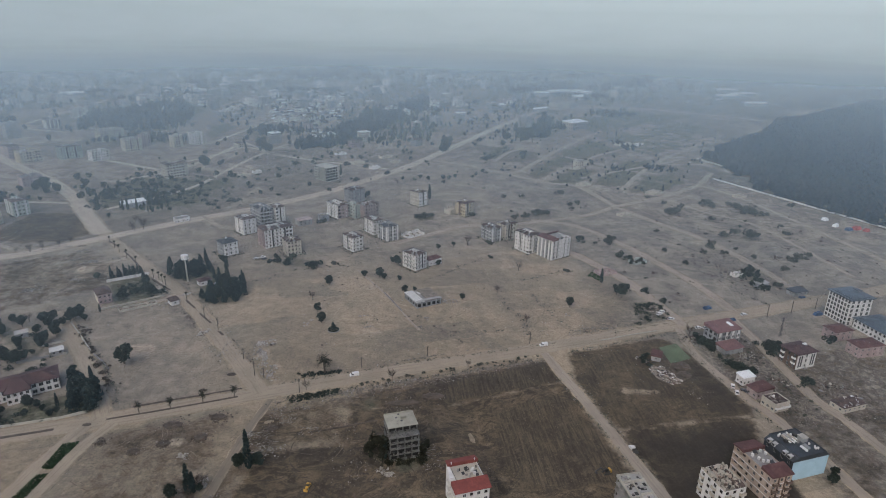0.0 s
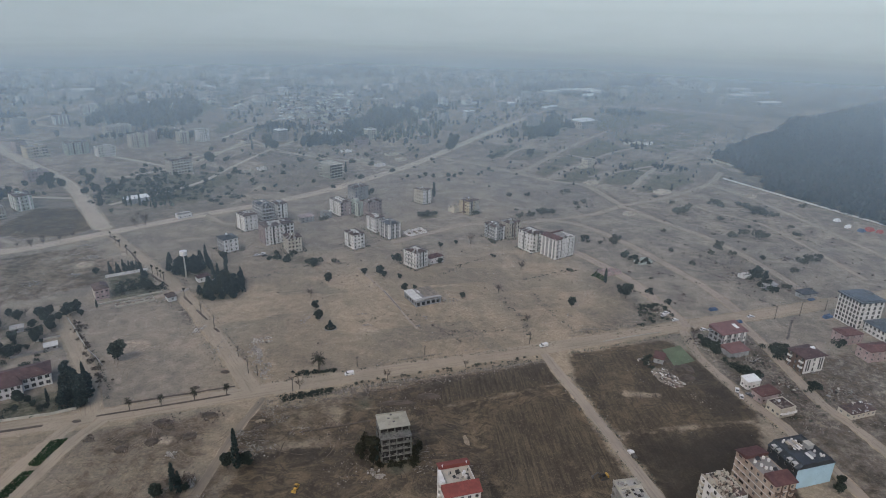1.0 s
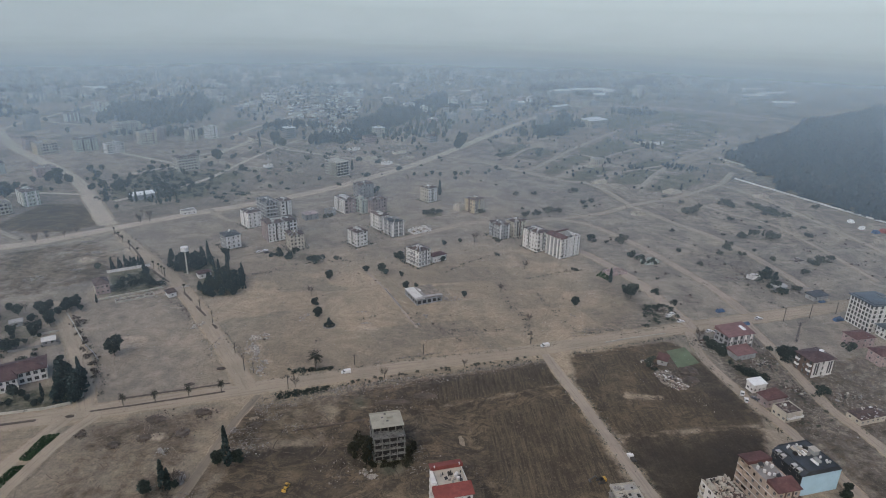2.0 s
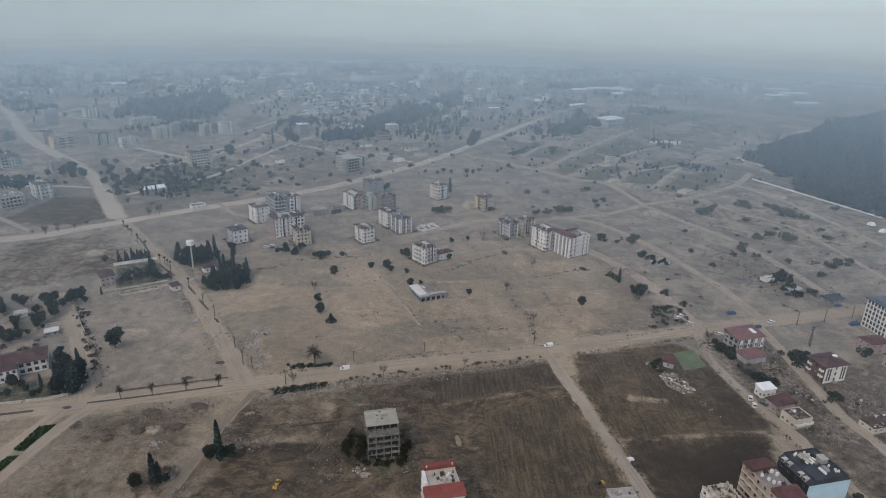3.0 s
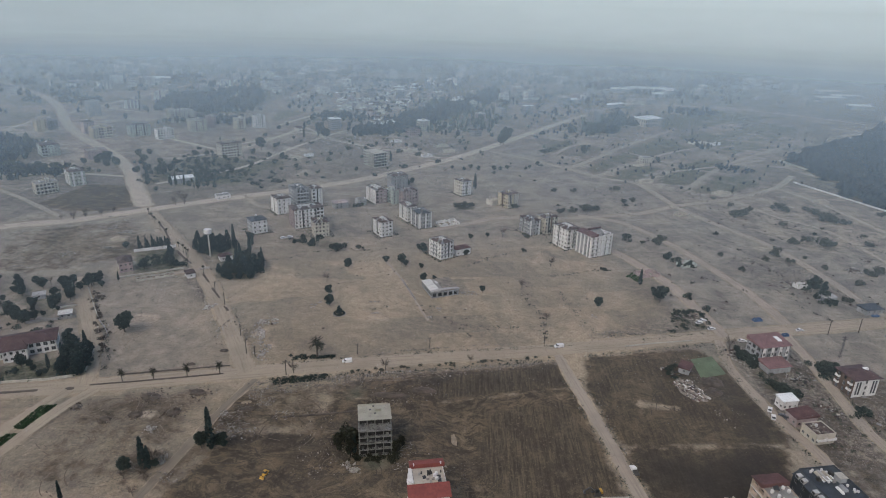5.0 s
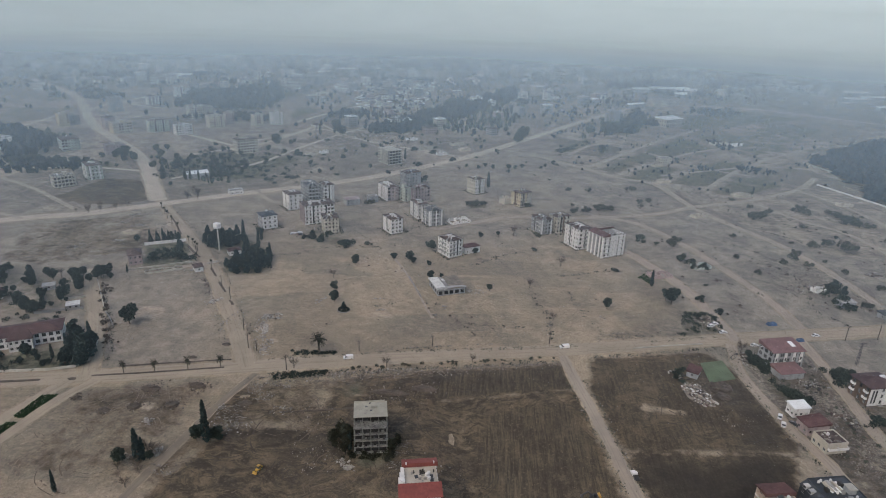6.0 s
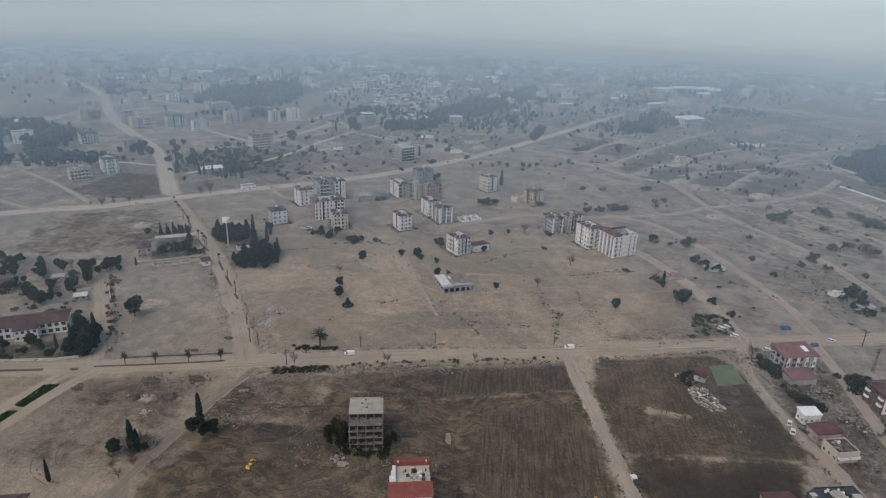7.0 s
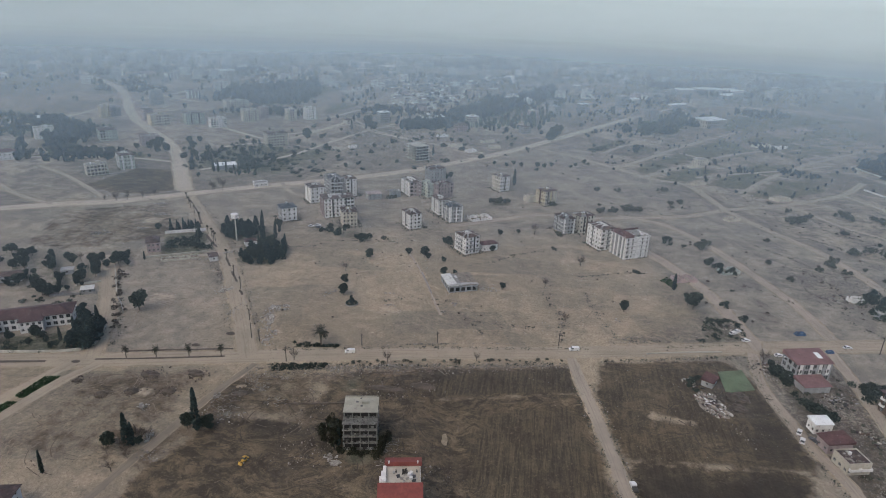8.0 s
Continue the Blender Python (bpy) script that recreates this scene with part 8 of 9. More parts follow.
canopy("woodland", [(354, 465), (384, 436), (402, 452), (372, 482)], 30, 6, M_WOODS, "dark scrub between far plots", 53, 1.0)
canopy("woodland", [(383, 575), (378, 640), (398, 650), (408, 590)], 30, 6, M_WOODS, "dark scrub among broken far houses", 54, 1.0)
plant("broad", [(-324, 364, 12), (-312, 360, 14), (-300, 357, 13), (-308, 352, 10), (-338, 362, 9), (-282, 380, 12), (-262, 376, 9), (-246, 345, 11), (-240, 352, 9), (294, 492, 9), (300, 486, 8), (270, 394, 6), (314, 352, 6), (338, 352, 5), (216, 512, 9), (205, 604, 11)], 0.9)
canopy("woodland", [(150, 430), (300, 330), (440, 400), (460, 520), (640, 720), (560, 900), (300, 880)], 190, 4.5, M_WOODS, "scattered dark bushes on far plots", 55, 1.1)
canopy("woodland", [(120, 590), (240, 640), (330, 900), (420, 1080), (300, 1080), (190, 800)], 150, 6, M_WOODS, "scattered trees along the end of the avenue", 56, 1.0)
plant("cypress", [(-236, 298, 17), (-213, 296, 12), (-209, 297, 13), (-201, 298, 12)])
plant("bare", [(-241, 187, 8), (-238, 198, 8), (-225, 199, 7), (-220, 208, 7), (-183, 237, 10), (-177, 246, 11)])
for k, (x, y, rot, L, W, h, mat) in enumerate(((400, 1010, 36, 40, 20, 12, M_CREAM), (432, 1030, 36, 26, 16, 9, M_GREYWALL), (297, 735, 36, 20, 14, 9, M_CREAM))):
    apartment(x, y, rot, L, W, int(h / 3), [mat, M_WHITE], "pale low block among dark trees beyond the avenue", "flat", sh=3.1, seed=760 + k, group="far apartment blocks")
far_rng = random.Random(61)
for k in range(34):
    y = 620 + 1900 * far_rng.random() ** 1.5
    x = far_rng.uniform(-0.75, 0.42) * (y + 270)
    if abs(x - 90 - 0.62 * (y - 540)) < 60 and y < 950 or x > 430 and y < 900:
        continue
    a, b = far_rng.uniform(30, 110), far_rng.uniform(14, 40)
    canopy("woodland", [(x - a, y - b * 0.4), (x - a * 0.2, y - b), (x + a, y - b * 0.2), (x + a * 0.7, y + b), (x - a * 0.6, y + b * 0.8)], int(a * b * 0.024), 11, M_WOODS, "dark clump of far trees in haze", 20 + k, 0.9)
scrub_mass([(far_rng.uniform(-255, -105), far_rng.uniform(300, 435), far_rng.uniform(1.5, 4.5)) for k in range(110)], M_PINE, "dark overgrown gardens beyond the avenue", 9)


def near_line(x, y, line, gap):
    for (ax, ay), (bx, by) in zip(line[:-1], line[1:]):
        t = max(0.0, min(1.0, ((x - ax) * (bx - ax) + (y - ay) * (by - ay)) / ((bx - ax) ** 2 + (by - ay) ** 2)))
        if math.hypot(x - ax - t * (bx - ax), y - ay - t * (by - ay)) < gap:
            return True
    return False


def town_block(g, rs, x, y, s, rot, big=1.0):
    """One far house or block: walls, roof, stair head and rows of near-black boxes for the openings."""
    L, W, h = (rs.uniform(8, 15) + s) * big, (rs.uniform(7, 11) + s * 0.7) * big, s * 3.0
    m = rs.choice((0, 0, 1, 2, 2, 3, 5))
    g.box(x, y, -0.3, L, W, h + 0.3, rot, m)
    c, sn = math.cos(radians(rot)), math.sin(radians(rot))
    if s < 4 and rs.random() < 0.5:
        g.box(x, y, h, L + 0.8, W + 0.8, 1.8, rot, 4, 0.4)
    else:
        g.box(x, y, h, L + 0.3, W + 0.3, 0.5, rot, rs.choice((5, 5, 2, 6, 7)))
        g.box(x + rs.uniform(-2, 2), y, h + 0.5, 3.2, 3.6, 2.2, rot, m)
        for q in range(rs.randrange(3)):
            g.box(x + rs.uniform(-3, 3), y + rs.uniform(-3, 3), h + 0.5, 1.2, 1.2, 1.2, rot, 6)
    if y > 1900:
        return
    for q in range(s):
        if y > 1250:
            g.box(x + W / 2 * sn, y - W / 2 * c, q * 3 + 0.9, L * 0.86, 0.3, 1.4, rot, 7)
            g.box(x - L / 2 * c, y - L / 2 * sn, q * 3 + 0.9, 0.3, W * 0.8, 1.4, rot, 7)
            continue
        for b in range(int(L / 3.2)):
            u = -L / 2 + 1.6 + b * 3.2
            g.box(x + u * c + W / 2 * sn, y + u * sn - W / 2 * c, q * 3 + 0.9, 1.7, 0.3, 1.5, rot, 7)
        for b in range(int(W / 3.4)):
            u = -W / 2 + 1.7 + b * 3.4
            g.box(x - L / 2 * c - u * sn, y - L / 2 * sn + u * c, q * 3 + 0.9, 0.3, 1.7, 1.5, rot, 7)


TOWN_MATERIALS = [M_WHITE, M_CREAM, M_GREYWALL, M_PINK, M_TILE_OLD, M_CONC_LIGHT, M_SHEET, M_DARK]


def far_town():
    """The town beyond the avenue: plain far blocks in loose street rows, too small to count in the haze."""
    rs = random.Random(99)
    g = Geo()
    c, sn = math.cos(radians(38)), math.sin(radians(38))
    for i in range(-170, 190):
        for j in range(-20, 210):
            if i % 4 == 0 and rs.random() < 0.8 or j % 6 == 0 and rs.random() < 0.7:
                continue
            u, v = i * 26 + rs.uniform(-7, 7), 560 + j * 24 + rs.uniform(-7, 7)
            x, y = u * c - v * sn + 400, u * sn + v * c
            if not 590 < y < 4300 or not -0.86 < x / (y + 270) < 0.6:
                continue
            side = x / (y + 270)
            dense = 0.5 if side < -0.05 else 0.4 if side < 0.16 else 0.16
            dense *= 0.35 + 0.9 * max(0.0, noise.noise(Vector((x * 0.004, y * 0.004, 3.0))) + 0.45)
            dense *= 0.75 if y < 900 else 1.0 if y < 1500 else 1.5
            if rs.random() > dense or any(near_line(x, y, line, 24) for line in FAR_ROADS):
                continue
            if any(float(inside(np.array([x]), np.array([y]), poly)[0]) > 0 for poly in OPEN_GROUND):
                continue
            s = rs.choice((1, 1, 1, 2, 2, 3, 5)) if y < 950 else rs.choice((1, 1, 2, 2, 3, 4, 5, 6))
            town_block(g, rs, x, y, s, 38 + rs.choice((0, 0, 90, -8, 6)), 1.0 if y < 1400 else 1.25)
    tagged(part("far_town", g, TOWN_MATERIALS), "far town of pale low blocks fading in haze", "town", kind="stuff")


far_town()


def low_quarter():
    """A tight quarter of low pale houses, many half fallen."""
    rs = random.Random(17)
    g = Geo()
    poly = [(-208, 1015), (-155, 1329), (-59, 1225), (-47, 856), (-87, 760), (-150, 792)]
    made = 0
    while made < 420:
        x, y = rs.uniform(-208, -47), rs.uniform(760, 1329)
        if float(inside(np.array([x]), np.array([y]), poly)[0]) < 0:
            continue
        made += 1
        L, W, h = rs.uniform(4, 11), rs.uniform(3, 8), rs.uniform(1.5, 4.5)
        rot = 38 + rs.choice((0, 90, 0, 15, -20))
        g.box(x, y, -0.3, L, W, h + 0.3, rot, rs.choice((0, 0, 1, 2, 2, 3, 5, 7)))
        g.box(x, y, h, L + 0.6, W + 0.6, rs.uniform(0.3, 1.6), rot, rs.choice((4, 5, 6, 5, 2, 2)), rs.uniform(0.3, 1))
    tagged(part("low_houses", g, TOWN_MATERIALS), "tight quarter of low pale houses, many half fallen", "town", kind="stuff")


low_quarter()


# ---- walls, poles, heaps, rubble ----
def block_wall(pts, h, mat, label, t=0.3):
    ob = thing("boundary_wall", 0, 0, 0, label, "wall")
    for a, b in zip(pts[:-1], pts[1:]):
        a, b = Vector(a), Vector(b)
        n = max(1, round((b - a).length / 6))
        ang = math.degrees(math.atan2((b - a).y, (b - a).x))
        for k in range(n):
            c = a.lerp(b, (k + 0.5) / n)
            g = Geo()
            g.box(c.x, c.y, -0.35, (b - a).length / n - 0.03, t, h + 0.35, ang)
            g.box(c.x, c.y, h, (b - a).length / n - 0.03, t + 0.14, 0.12, ang)
            part("wall_panel", g, mat, ob)
    return ob


block_wall([(-163, 19), (-152, 24), (-141, 28.5)], 1.2, M_CONC, "low grey garden wall with debris")
block_wall([(-160, 36.5), (-149, 42.5)], 0.9, M_CONC_LIGHT, "low pale garden wall")
block_wall([(426, 408), (448, 349), (472, 285), (505, 200), (545, 95)], 1.3, M_WHITE, "long pale wall along the wood")
block_wall([(461, 520), (474, 470)], 1.5, M_CONC_LIGHT, "short pale wall along the wood")
block_wall([(-160, -41.5), (-116.7, -31.5), (-108, -27.5), (-105, -22), (-107, -14), (-112, -4)], 1.1, M_CONC_LIGHT, "low pale wall round the school grounds")
block_wall([(-156, 65), (-146, 52), (-137, 39.5), (-130.5, 31)], 1.0, M_CONC_LIGHT, "low broken roadside wall")
block_wall([(-127, 26.5), (-120, 19.5), (-113, 11)], 0.7, M_CONC, "low broken roadside wall")
block_wall([(-147.7, 81.6), (-113.8, 102.1)], 0.8, M_CONC_LIGHT, "low pale garden wall")
block_wall([(-160, 126), (-136, 139)], 1.8, M_WHITE, "low pale garden wall")
block_wall([(31.3, 99.4), (37, 85), (42.4, 70.8)], 0.7, M_CONC, "low broken concrete edging")
block_wall([(158, 26), (175, 31), (196, 36)], 0.5, M_CONC_LIGHT, "low concrete edging beside the road")


def pole_mesh():
    g = Geo()
    g.tube((0, 0, -0.4), (0, 0, 8.2), 0.22, 0.15, 7)
    a = Geo()
    a.box(0, 0, 7.4, 1.9, 0.12, 0.12)
    a.box(0, 0, 6.8, 1.3, 0.12, 0.12)
    return g.mesh("shaft", [M_WOOD]), a.mesh("crossarm", [M_WOOD])


def poles(places):
    p, a = pole_mesh()
    first = None
    for x, y, h in places:
        m = pose(x, y, 0, 0, 0, 35) @ Matrix.Diagonal((1, 1, h / 8, 1))
        if first is None:
            first = thing("utility_pole", 0, 0, 0, "old dark wooden utility pole", "pole", "poles along the streets")
            for n, d in (("shaft", p), ("crossarm", a)):
                o = new(n, d)
                o.parent = first
            first.matrix_basis = m
        else:
            keep = first.matrix_basis.copy()
            first.matrix_basis = Matrix.Identity(4)
            copy_thing(first, m)
            first.matrix_basis = keep


for pts in ([(-62, 44), (-66, 50)], [(-73, 60), (-80, 69.5), (-84, 75)], [(-88, 81), (-98, 95)], [(-112, 110), (-122, 120.5), (-131, 131)], [(-146, 151), (-160, 172), (-172, 188)], [(-178, 196), (-193, 212)]):
    strip("median", pts, 1.5, 0.28, M_HEAP, "low dark earth median along the street", "median")
plant("pollard", [(-189, 205, 6.5), (-181, 194.5, 6.5), (-174, 185, 6.8), (-164, 173, 7), (-152, 159, 6.8), (-131, 133, 6.5), (-126, 129, 6.5), (-122.5, 125, 6.2), (-119, 121, 6.5), (-97, 94, 6.3)], 1.0, "street trees on the median")
poles([(-116, 113, 7.4), (-79, 68, 7.5), (-67, 52, 8.0), (-36, 0, 8.4), (-45, 17, 6.7), (-11, -17, 8.0),
       (115, 25, 7.5), (55, 15, 6.0), (19, 5, 5.9), (276, 51, 8.7), (295, 55, 8.8), (316, 61, 8.2), (-31, -2, 6)])


def pylon(x, y, h):
    ob = thing("lattice_pylon", x, y, 15, "thin grey steel lattice pylon", "pylon")
    for sx in (-1, 1):
        for sy in (-1, 1):
            g = Geo()
            g.tube((sx * 0.5, sy * 0.5, -0.3), (sx * 0.25, sy * 0.25, h), 0.09, 0.06, 4)
            part("leg", g, M_STEELDARK, ob)
    g = Geo()
    for k in range(8):
        z0, z1 = h * k / 8, h * (k + 1) / 8
        w0, w1 = 0.5 - 0.25 * k / 8, 0.5 - 0.25 * (k + 1) / 8
        for s in (-1, 1):
            g.tube((-w0, s * w0, z0), (w1, s * w1, z1), 0.05, 0.05, 3)
            g.tube((s * w0, w0, z0), (s * w1, -w1, z1), 0.05, 0.05, 3)
    part("bracing", g, M_STEELDARK, ob)
    g = Geo()
    g.box(0, 0, h - 0.6, 4.2, 0.2, 0.2)
    g.box(0, 0, h - 2.0, 3.2, 0.2, 0.2)
    part("crossarm", g, M_STEELDARK, ob)


pylon(269, 26, 12.5)


def heap(x, y, rx, ry, h, seed, mat=None, label="low dark mound of soil", rot=0.0):
    rs = random.Random(seed)
    bm = bmesh.new()
    bmesh.ops.create_icosphere(bm, subdivisions=3, radius=1.0)
    for v in bm.verts:
        n = noise.noise(v.co * 2.3 + Vector((seed, 0, 0)))
        v.co = Vector((v.co.x * rx * (1 + 0.3 * n), v.co.y * ry * (1 + 0.3 * n), v.co.z * h * (1 + 0.5 * n)))
    me = bpy.data.meshes.new("soil_mound")
    bm.to_mesh(me)
    bm.free()
    me.materials.append(mat or M_HEAP)
    ob = new("soil_mound", me)
    ob.matrix_basis = pose(x, y, -0.15, 0, 0, rot)
    return tagged(ob, label, "soil heap", "heaps on the cleared ground")


for k, (x, y, rx, ry, h) in enumerate(((-65, -40, 4.2, 2.4, 1.5), (-65, -53, 2.6, 2.4, 1.5), (-50, -50, 3.0, 2.6, 1.5), (-46, -35, 3.4, 2.4, 1.3), (-76, -57, 2.6, 1.8, 0.9), (-92, -50, 1.8, 1.4, 0.7), (192, -5, 5.5, 4.5, 2.2), (190, -13, 4, 3.2, 1.4), (-48, 2, 2.5, 1.5, 0.6), (-59, -12, 2.2, 1.2, 0.6), (55, -24, 6, 2.5, 0.9), (-20, -45, 3, 2, 0.8), (40, -29, 9, 2.2, 0.8))):
    heap(x, y, rx, ry, h, k)


heap(-22, -40, 2.2, 1.3, 0.3, 32, M_SAND, "flat pale heap of dust", 20)
heap(-29, -49, 1.6, 1.0, 0.4, 33, M_SAND, "flat pale heap of dust", 30)
heap(70, -58, 1.3, 3.6, 0.22, 31, M_SAND, "long pale heap of sand on dark soil", 8)


def clods(places, seed):
    """Loose lumps of soil thrown round the mounds."""
    rs = random.Random(seed)
    g = Geo()
    for x, y, r in places:
        for k in range(int(28 * r)):
            a, d, q = rs.uniform(0, 6.28), r * (0.5 + abs(rs.gauss(0, 0.55))), 0.15 + 0.6 * rs.random() ** 2.5
            g.box(x + math.cos(a) * d, y + math.sin(a) * d, -0.2, q, q * rs.uniform(0.5, 1), q * 0.5 + 0.2, rs.uniform(0, 180), rs.choice((0, 0, 0, 1)), 0.6)
    tagged(part("soil_clods", g, [M_HEAP, M_RUBBLE]), "loose dark clods round soil mounds", "soil", kind="stuff")


clods([(-65, -40, 5), (-65, -53, 3.4), (-50, -50, 3.8), (-46, -35, 4), (-76, -57, 3.2), (-92, -50, 2.4), (55, -24, 6), (40, -29, 8), (188, -8, 5), (186, -14, 4), (190, -30, 5), (24, -70, 6), (55, -72, 7), (-20, -45, 4), (70, -80, 6), (10, -48, 6)], 4)


def wheel_ruts(places, seed, mats, label):
    """Pairs of broken tyre marks that curve over loose soil."""
    rs = random.Random(seed)
    g = Geo()
    for x, y, r, a0, sweep in places:
        m = rs.randrange(len(mats))
        for side in (-0.95, 0.95):
            n = max(6, int(abs(sweep) * r / 1.6))
            wide = rs.uniform(0.12, 0.24)
            last = None
            for k in range(n + 1):
                a = a0 + sweep * k / n
                q = r + side + 0.25 * math.sin(k * 0.7 + x)
                w = wide * rs.uniform(0.5, 1.3)
                cur = [(x + math.cos(a) * (q + e), y + math.sin(a) * (q + e), 0.01 + 0.02 * (e > 0)) for e in (-w, w)]
                if last and rs.random() > 0.36:
                    g.face([last[0], last[1], cur[1], cur[0]] if sweep < 0 else [last[1], last[0], cur[0], cur[1]], m)
                last = cur
    tagged(part("wheel_ruts", g, mats), label, "tyre marks", kind="stuff")


rut_rng = random.Random(23)


def scatter_ruts(x0, x1, y0, y1, n, r0, r1):
    return [(rut_rng.uniform(x0, x1), rut_rng.uniform(y0, y1), rut_rng.uniform(r0, r1), rut_rng.uniform(0, 6.28), rut_rng.choice((-1, 1)) * rut_rng.uniform(0.6, 2.0)) for k in range(n)]


wheel_ruts(scatter_ruts(-18, 78, -92, -40, 46, 5, 22) + scatter_ruts(-10, 30, -104, -80, 14, 4, 12), 1, [M_RUT_DARK, M_RUT_PALE], "curved tyre marks of machines in loose soil")
wheel_ruts(scatter_ruts(-92, -46, -92, -42, 22, 6, 20), 2, [M_RUT_DUST, M_RUT_PALE], "curved tyre marks on rough ground")
wheel_ruts(scatter_ruts(150, 196, -40, -6, 9, 12, 40), 3, [M_RUT_DARK], "faint tyre marks across a ploughed field")
wheel_ruts(scatter_ruts(-20, 110, 25, 120, 20, 14, 60) + scatter_ruts(-95, -55, -5, 60, 8, 10, 40), 4, [M_RUT_DUST], "faint tyre marks on bare dusty ground")


def rubble(x, y, rx, ry, count, seed, mat, label, size=(0.15, 0.95), rot=0.0, mound=0.5):
    rs = random.Random(seed)
    g = Geo()
    c, s = math.cos(radians(rot)), math.sin(radians(rot))
    clumps = [(rs.uniform(-0.7, 0.7) * rx, rs.uniform(-0.7, 0.7) * ry, rs.uniform(0.2, 0.5)) for k in range(3 + int(max(rx, ry) / 2.5))]
    for k in range(int(count * 1.5)):
        cx, cy, w = rs.choice(clumps)
        u, v = rs.gauss(cx, rx * w * 0.5), rs.gauss(cy, ry * w * 0.5)
        if rs.random() < 0.25:
            u, v = rs.uniform(-rx, rx), rs.uniform(-ry, ry)
        q = size[0] + (size[1] - size[0]) * rs.random() ** 2.2
        r = min(1.0, math.hypot(u / rx, v / ry))
        g.box(x + u * c - v * s, y + u * s + v * c, -0.22 + mound * (1 - r) * rs.random(), q, q * rs.uniform(0.3, 1), q * rs.uniform(0.2, 0.8), rs.uniform(0, 180), 0, rs.uniform(0.5, 1))
    ob = part("rubble", g, mat)
    return tagged(ob, label, "rubble", kind="stuff")


for k, (x, y, rx, ry, n, mt) in enumerate(((30, -76, 3, 1.8, 60, 1), (-36, -88, 7, 3, 90, 0), (179.5, -11, 4.5, 9, 420, 0), (179.5, -11, 3.5, 8, 160, 1), (232, -5, 9, 8, 200, 0), (236, 4, 5, 4, 90, 1), (240, -20, 7, 9, 160, 0),
                                               (235, -45, 6, 10, 140, 0), (-28, 4, 2.2, 7, 130, 1), (-34, 33, 4, 1.6, 80, 1), (-38, 25, 2.2, 5, 110, 1), (-33, 13, 2.5, 4, 70, 1), (52, 49, 1.6, 2, 50, 1), (-14, 62, 1.8, 2, 34, 1), (18, 66, 4.5, 0.8, 40, 1), (22, 51, 4, 0.8, 36, 1), (-54, -62, 2.6, 2.2, 110, 1), (-28, -49, 2.6, 2.4, 90, 1), (-41, -78, 2.4, 4, 80, 1), (-50, -83, 4, 2, 70, 0), (-202, 190, 6, 5, 140, 1), (-188, 165, 7, 4, 160, 1), (-201, 172, 4, 3, 70, 1), (-183, 132, 4, 2.6, 80, 1), (-208, 200, 4, 3, 70, 1), (-218, 199, 3, 2, 50, 1), (-202, 117, 8, 6, 120, 1), (205, 66, 7, 7, 160, 0), (160, 40, 14, 3, 120, 0), (290, 120, 14, 8, 170, 1), (304, 111, 5, 3, 120, 1), (298, 125, 5, 4, 90, 1), (321, 100, 6, 3, 90, 1), (33, -79, 3, 1.6, 90, 1), (-120, 88, 14, 3, 120, 1), (57, 60, 2, 2, 30, 1), (-16, 57, 2, 3, 24, 1),
                                               (148, 60, 2, 3, 30, 1), (75, 84, 8, 4, 90, 1), (29, -14, 40, 1.6, 420, 0), (94, 1.6, 26, 1.3, 260, 0), (-14, -28, 12, 6, 160, 0), (208, 22, 5, 10, 120, 0), (350, 150, 12, 6, 120, 1), (-58, 30, 3, 10, 90, 1), (-170, 170, 10, 8, 80, 1),
                                               (-20, -60, 10, 6, 90, 1), (262, -30, 14, 12, 200, 0), (212, -80, 6, 10, 90, 0), (60, 15, 40, 1.0, 130, 0))):
    rubble(x, y, rx, ry, n, 300 + k, (M_RUBBLE, M_RUBBLE_WHITE)[mt], ("scattered broken masonry on the ground", "heap of pale broken masonry")[mt], rot=13.5 if rx > 20 else 0)


def collapsed(x, y, rot, L, W, count, seed, label, pale=(), size=(0.6, 2.4), spread=0.26, packed=False):
    """A fallen building: slabs, wall pieces and roof sheets lying across one another."""
    rs = random.Random(seed)
    ob = thing("collapsed_house", x, y, rot, label, "ruin", "broken houses")
    for k in range(count):
        g = Geo()
        a, b = rs.uniform(*size), rs.uniform(0.5, 0.55) * rs.uniform(*size)
        g.box(0, 0, 0, a, b, rs.uniform(0.12, 0.45), taper=rs.uniform(0.85, 1))
        q = part("slab", g, rs.choice((M_CONC, M_RUBBLE, M_RUBBLE, M_CREAM, M_HEAP, M_DARK, M_DARK, M_TILE_OLD, M_BROWN, M_CONC) + pale), ob)
        u, v = rs.gauss(0, L * spread), rs.gauss(0, W * spread)
        if packed:
            u, v = L * rs.uniform(-0.5, 0.5), W * rs.uniform(-0.5, 0.5)
        up = max(0.0, 1.6 * (1 - math.hypot(u / L, v / W) * 2.2)) * rs.random()
        q.matrix_basis = pose(u, v, up, rs.uniform(-22, 22), rs.uniform(-22, 22), rs.uniform(0, 180))


heap(180, -12.5, 5.4, 8.8, 0.9, 34, M_DEBRISROOF, "dark bed of crushed masonry under a fallen house", 20)
collapsed(180, -12.5, 20, 9.5, 16, 240, 1, "collapsed house of broken slabs and roof pieces", (M_CREAM, M_BEIGE, M_PLASTER, M_CONC_LIGHT, M_TILE, M_TILE, M_DARK, M_DARK, M_WHITE), (0.6, 2.3), packed=True)
collapsed(176, 2, 14, 6, 9, 34, 2, "heap of broken slabs beside a shed")
collapsed(236, 2, 14, 12, 9, 34, 3, "scattered slabs of a fallen house")
collapsed(239, -22, 14, 9, 14, 34, 4, "scattered slabs of a fallen house")
collapsed(214, 24, 14, 8, 12, 34, 5, "heap of grey slabs beside the lane")
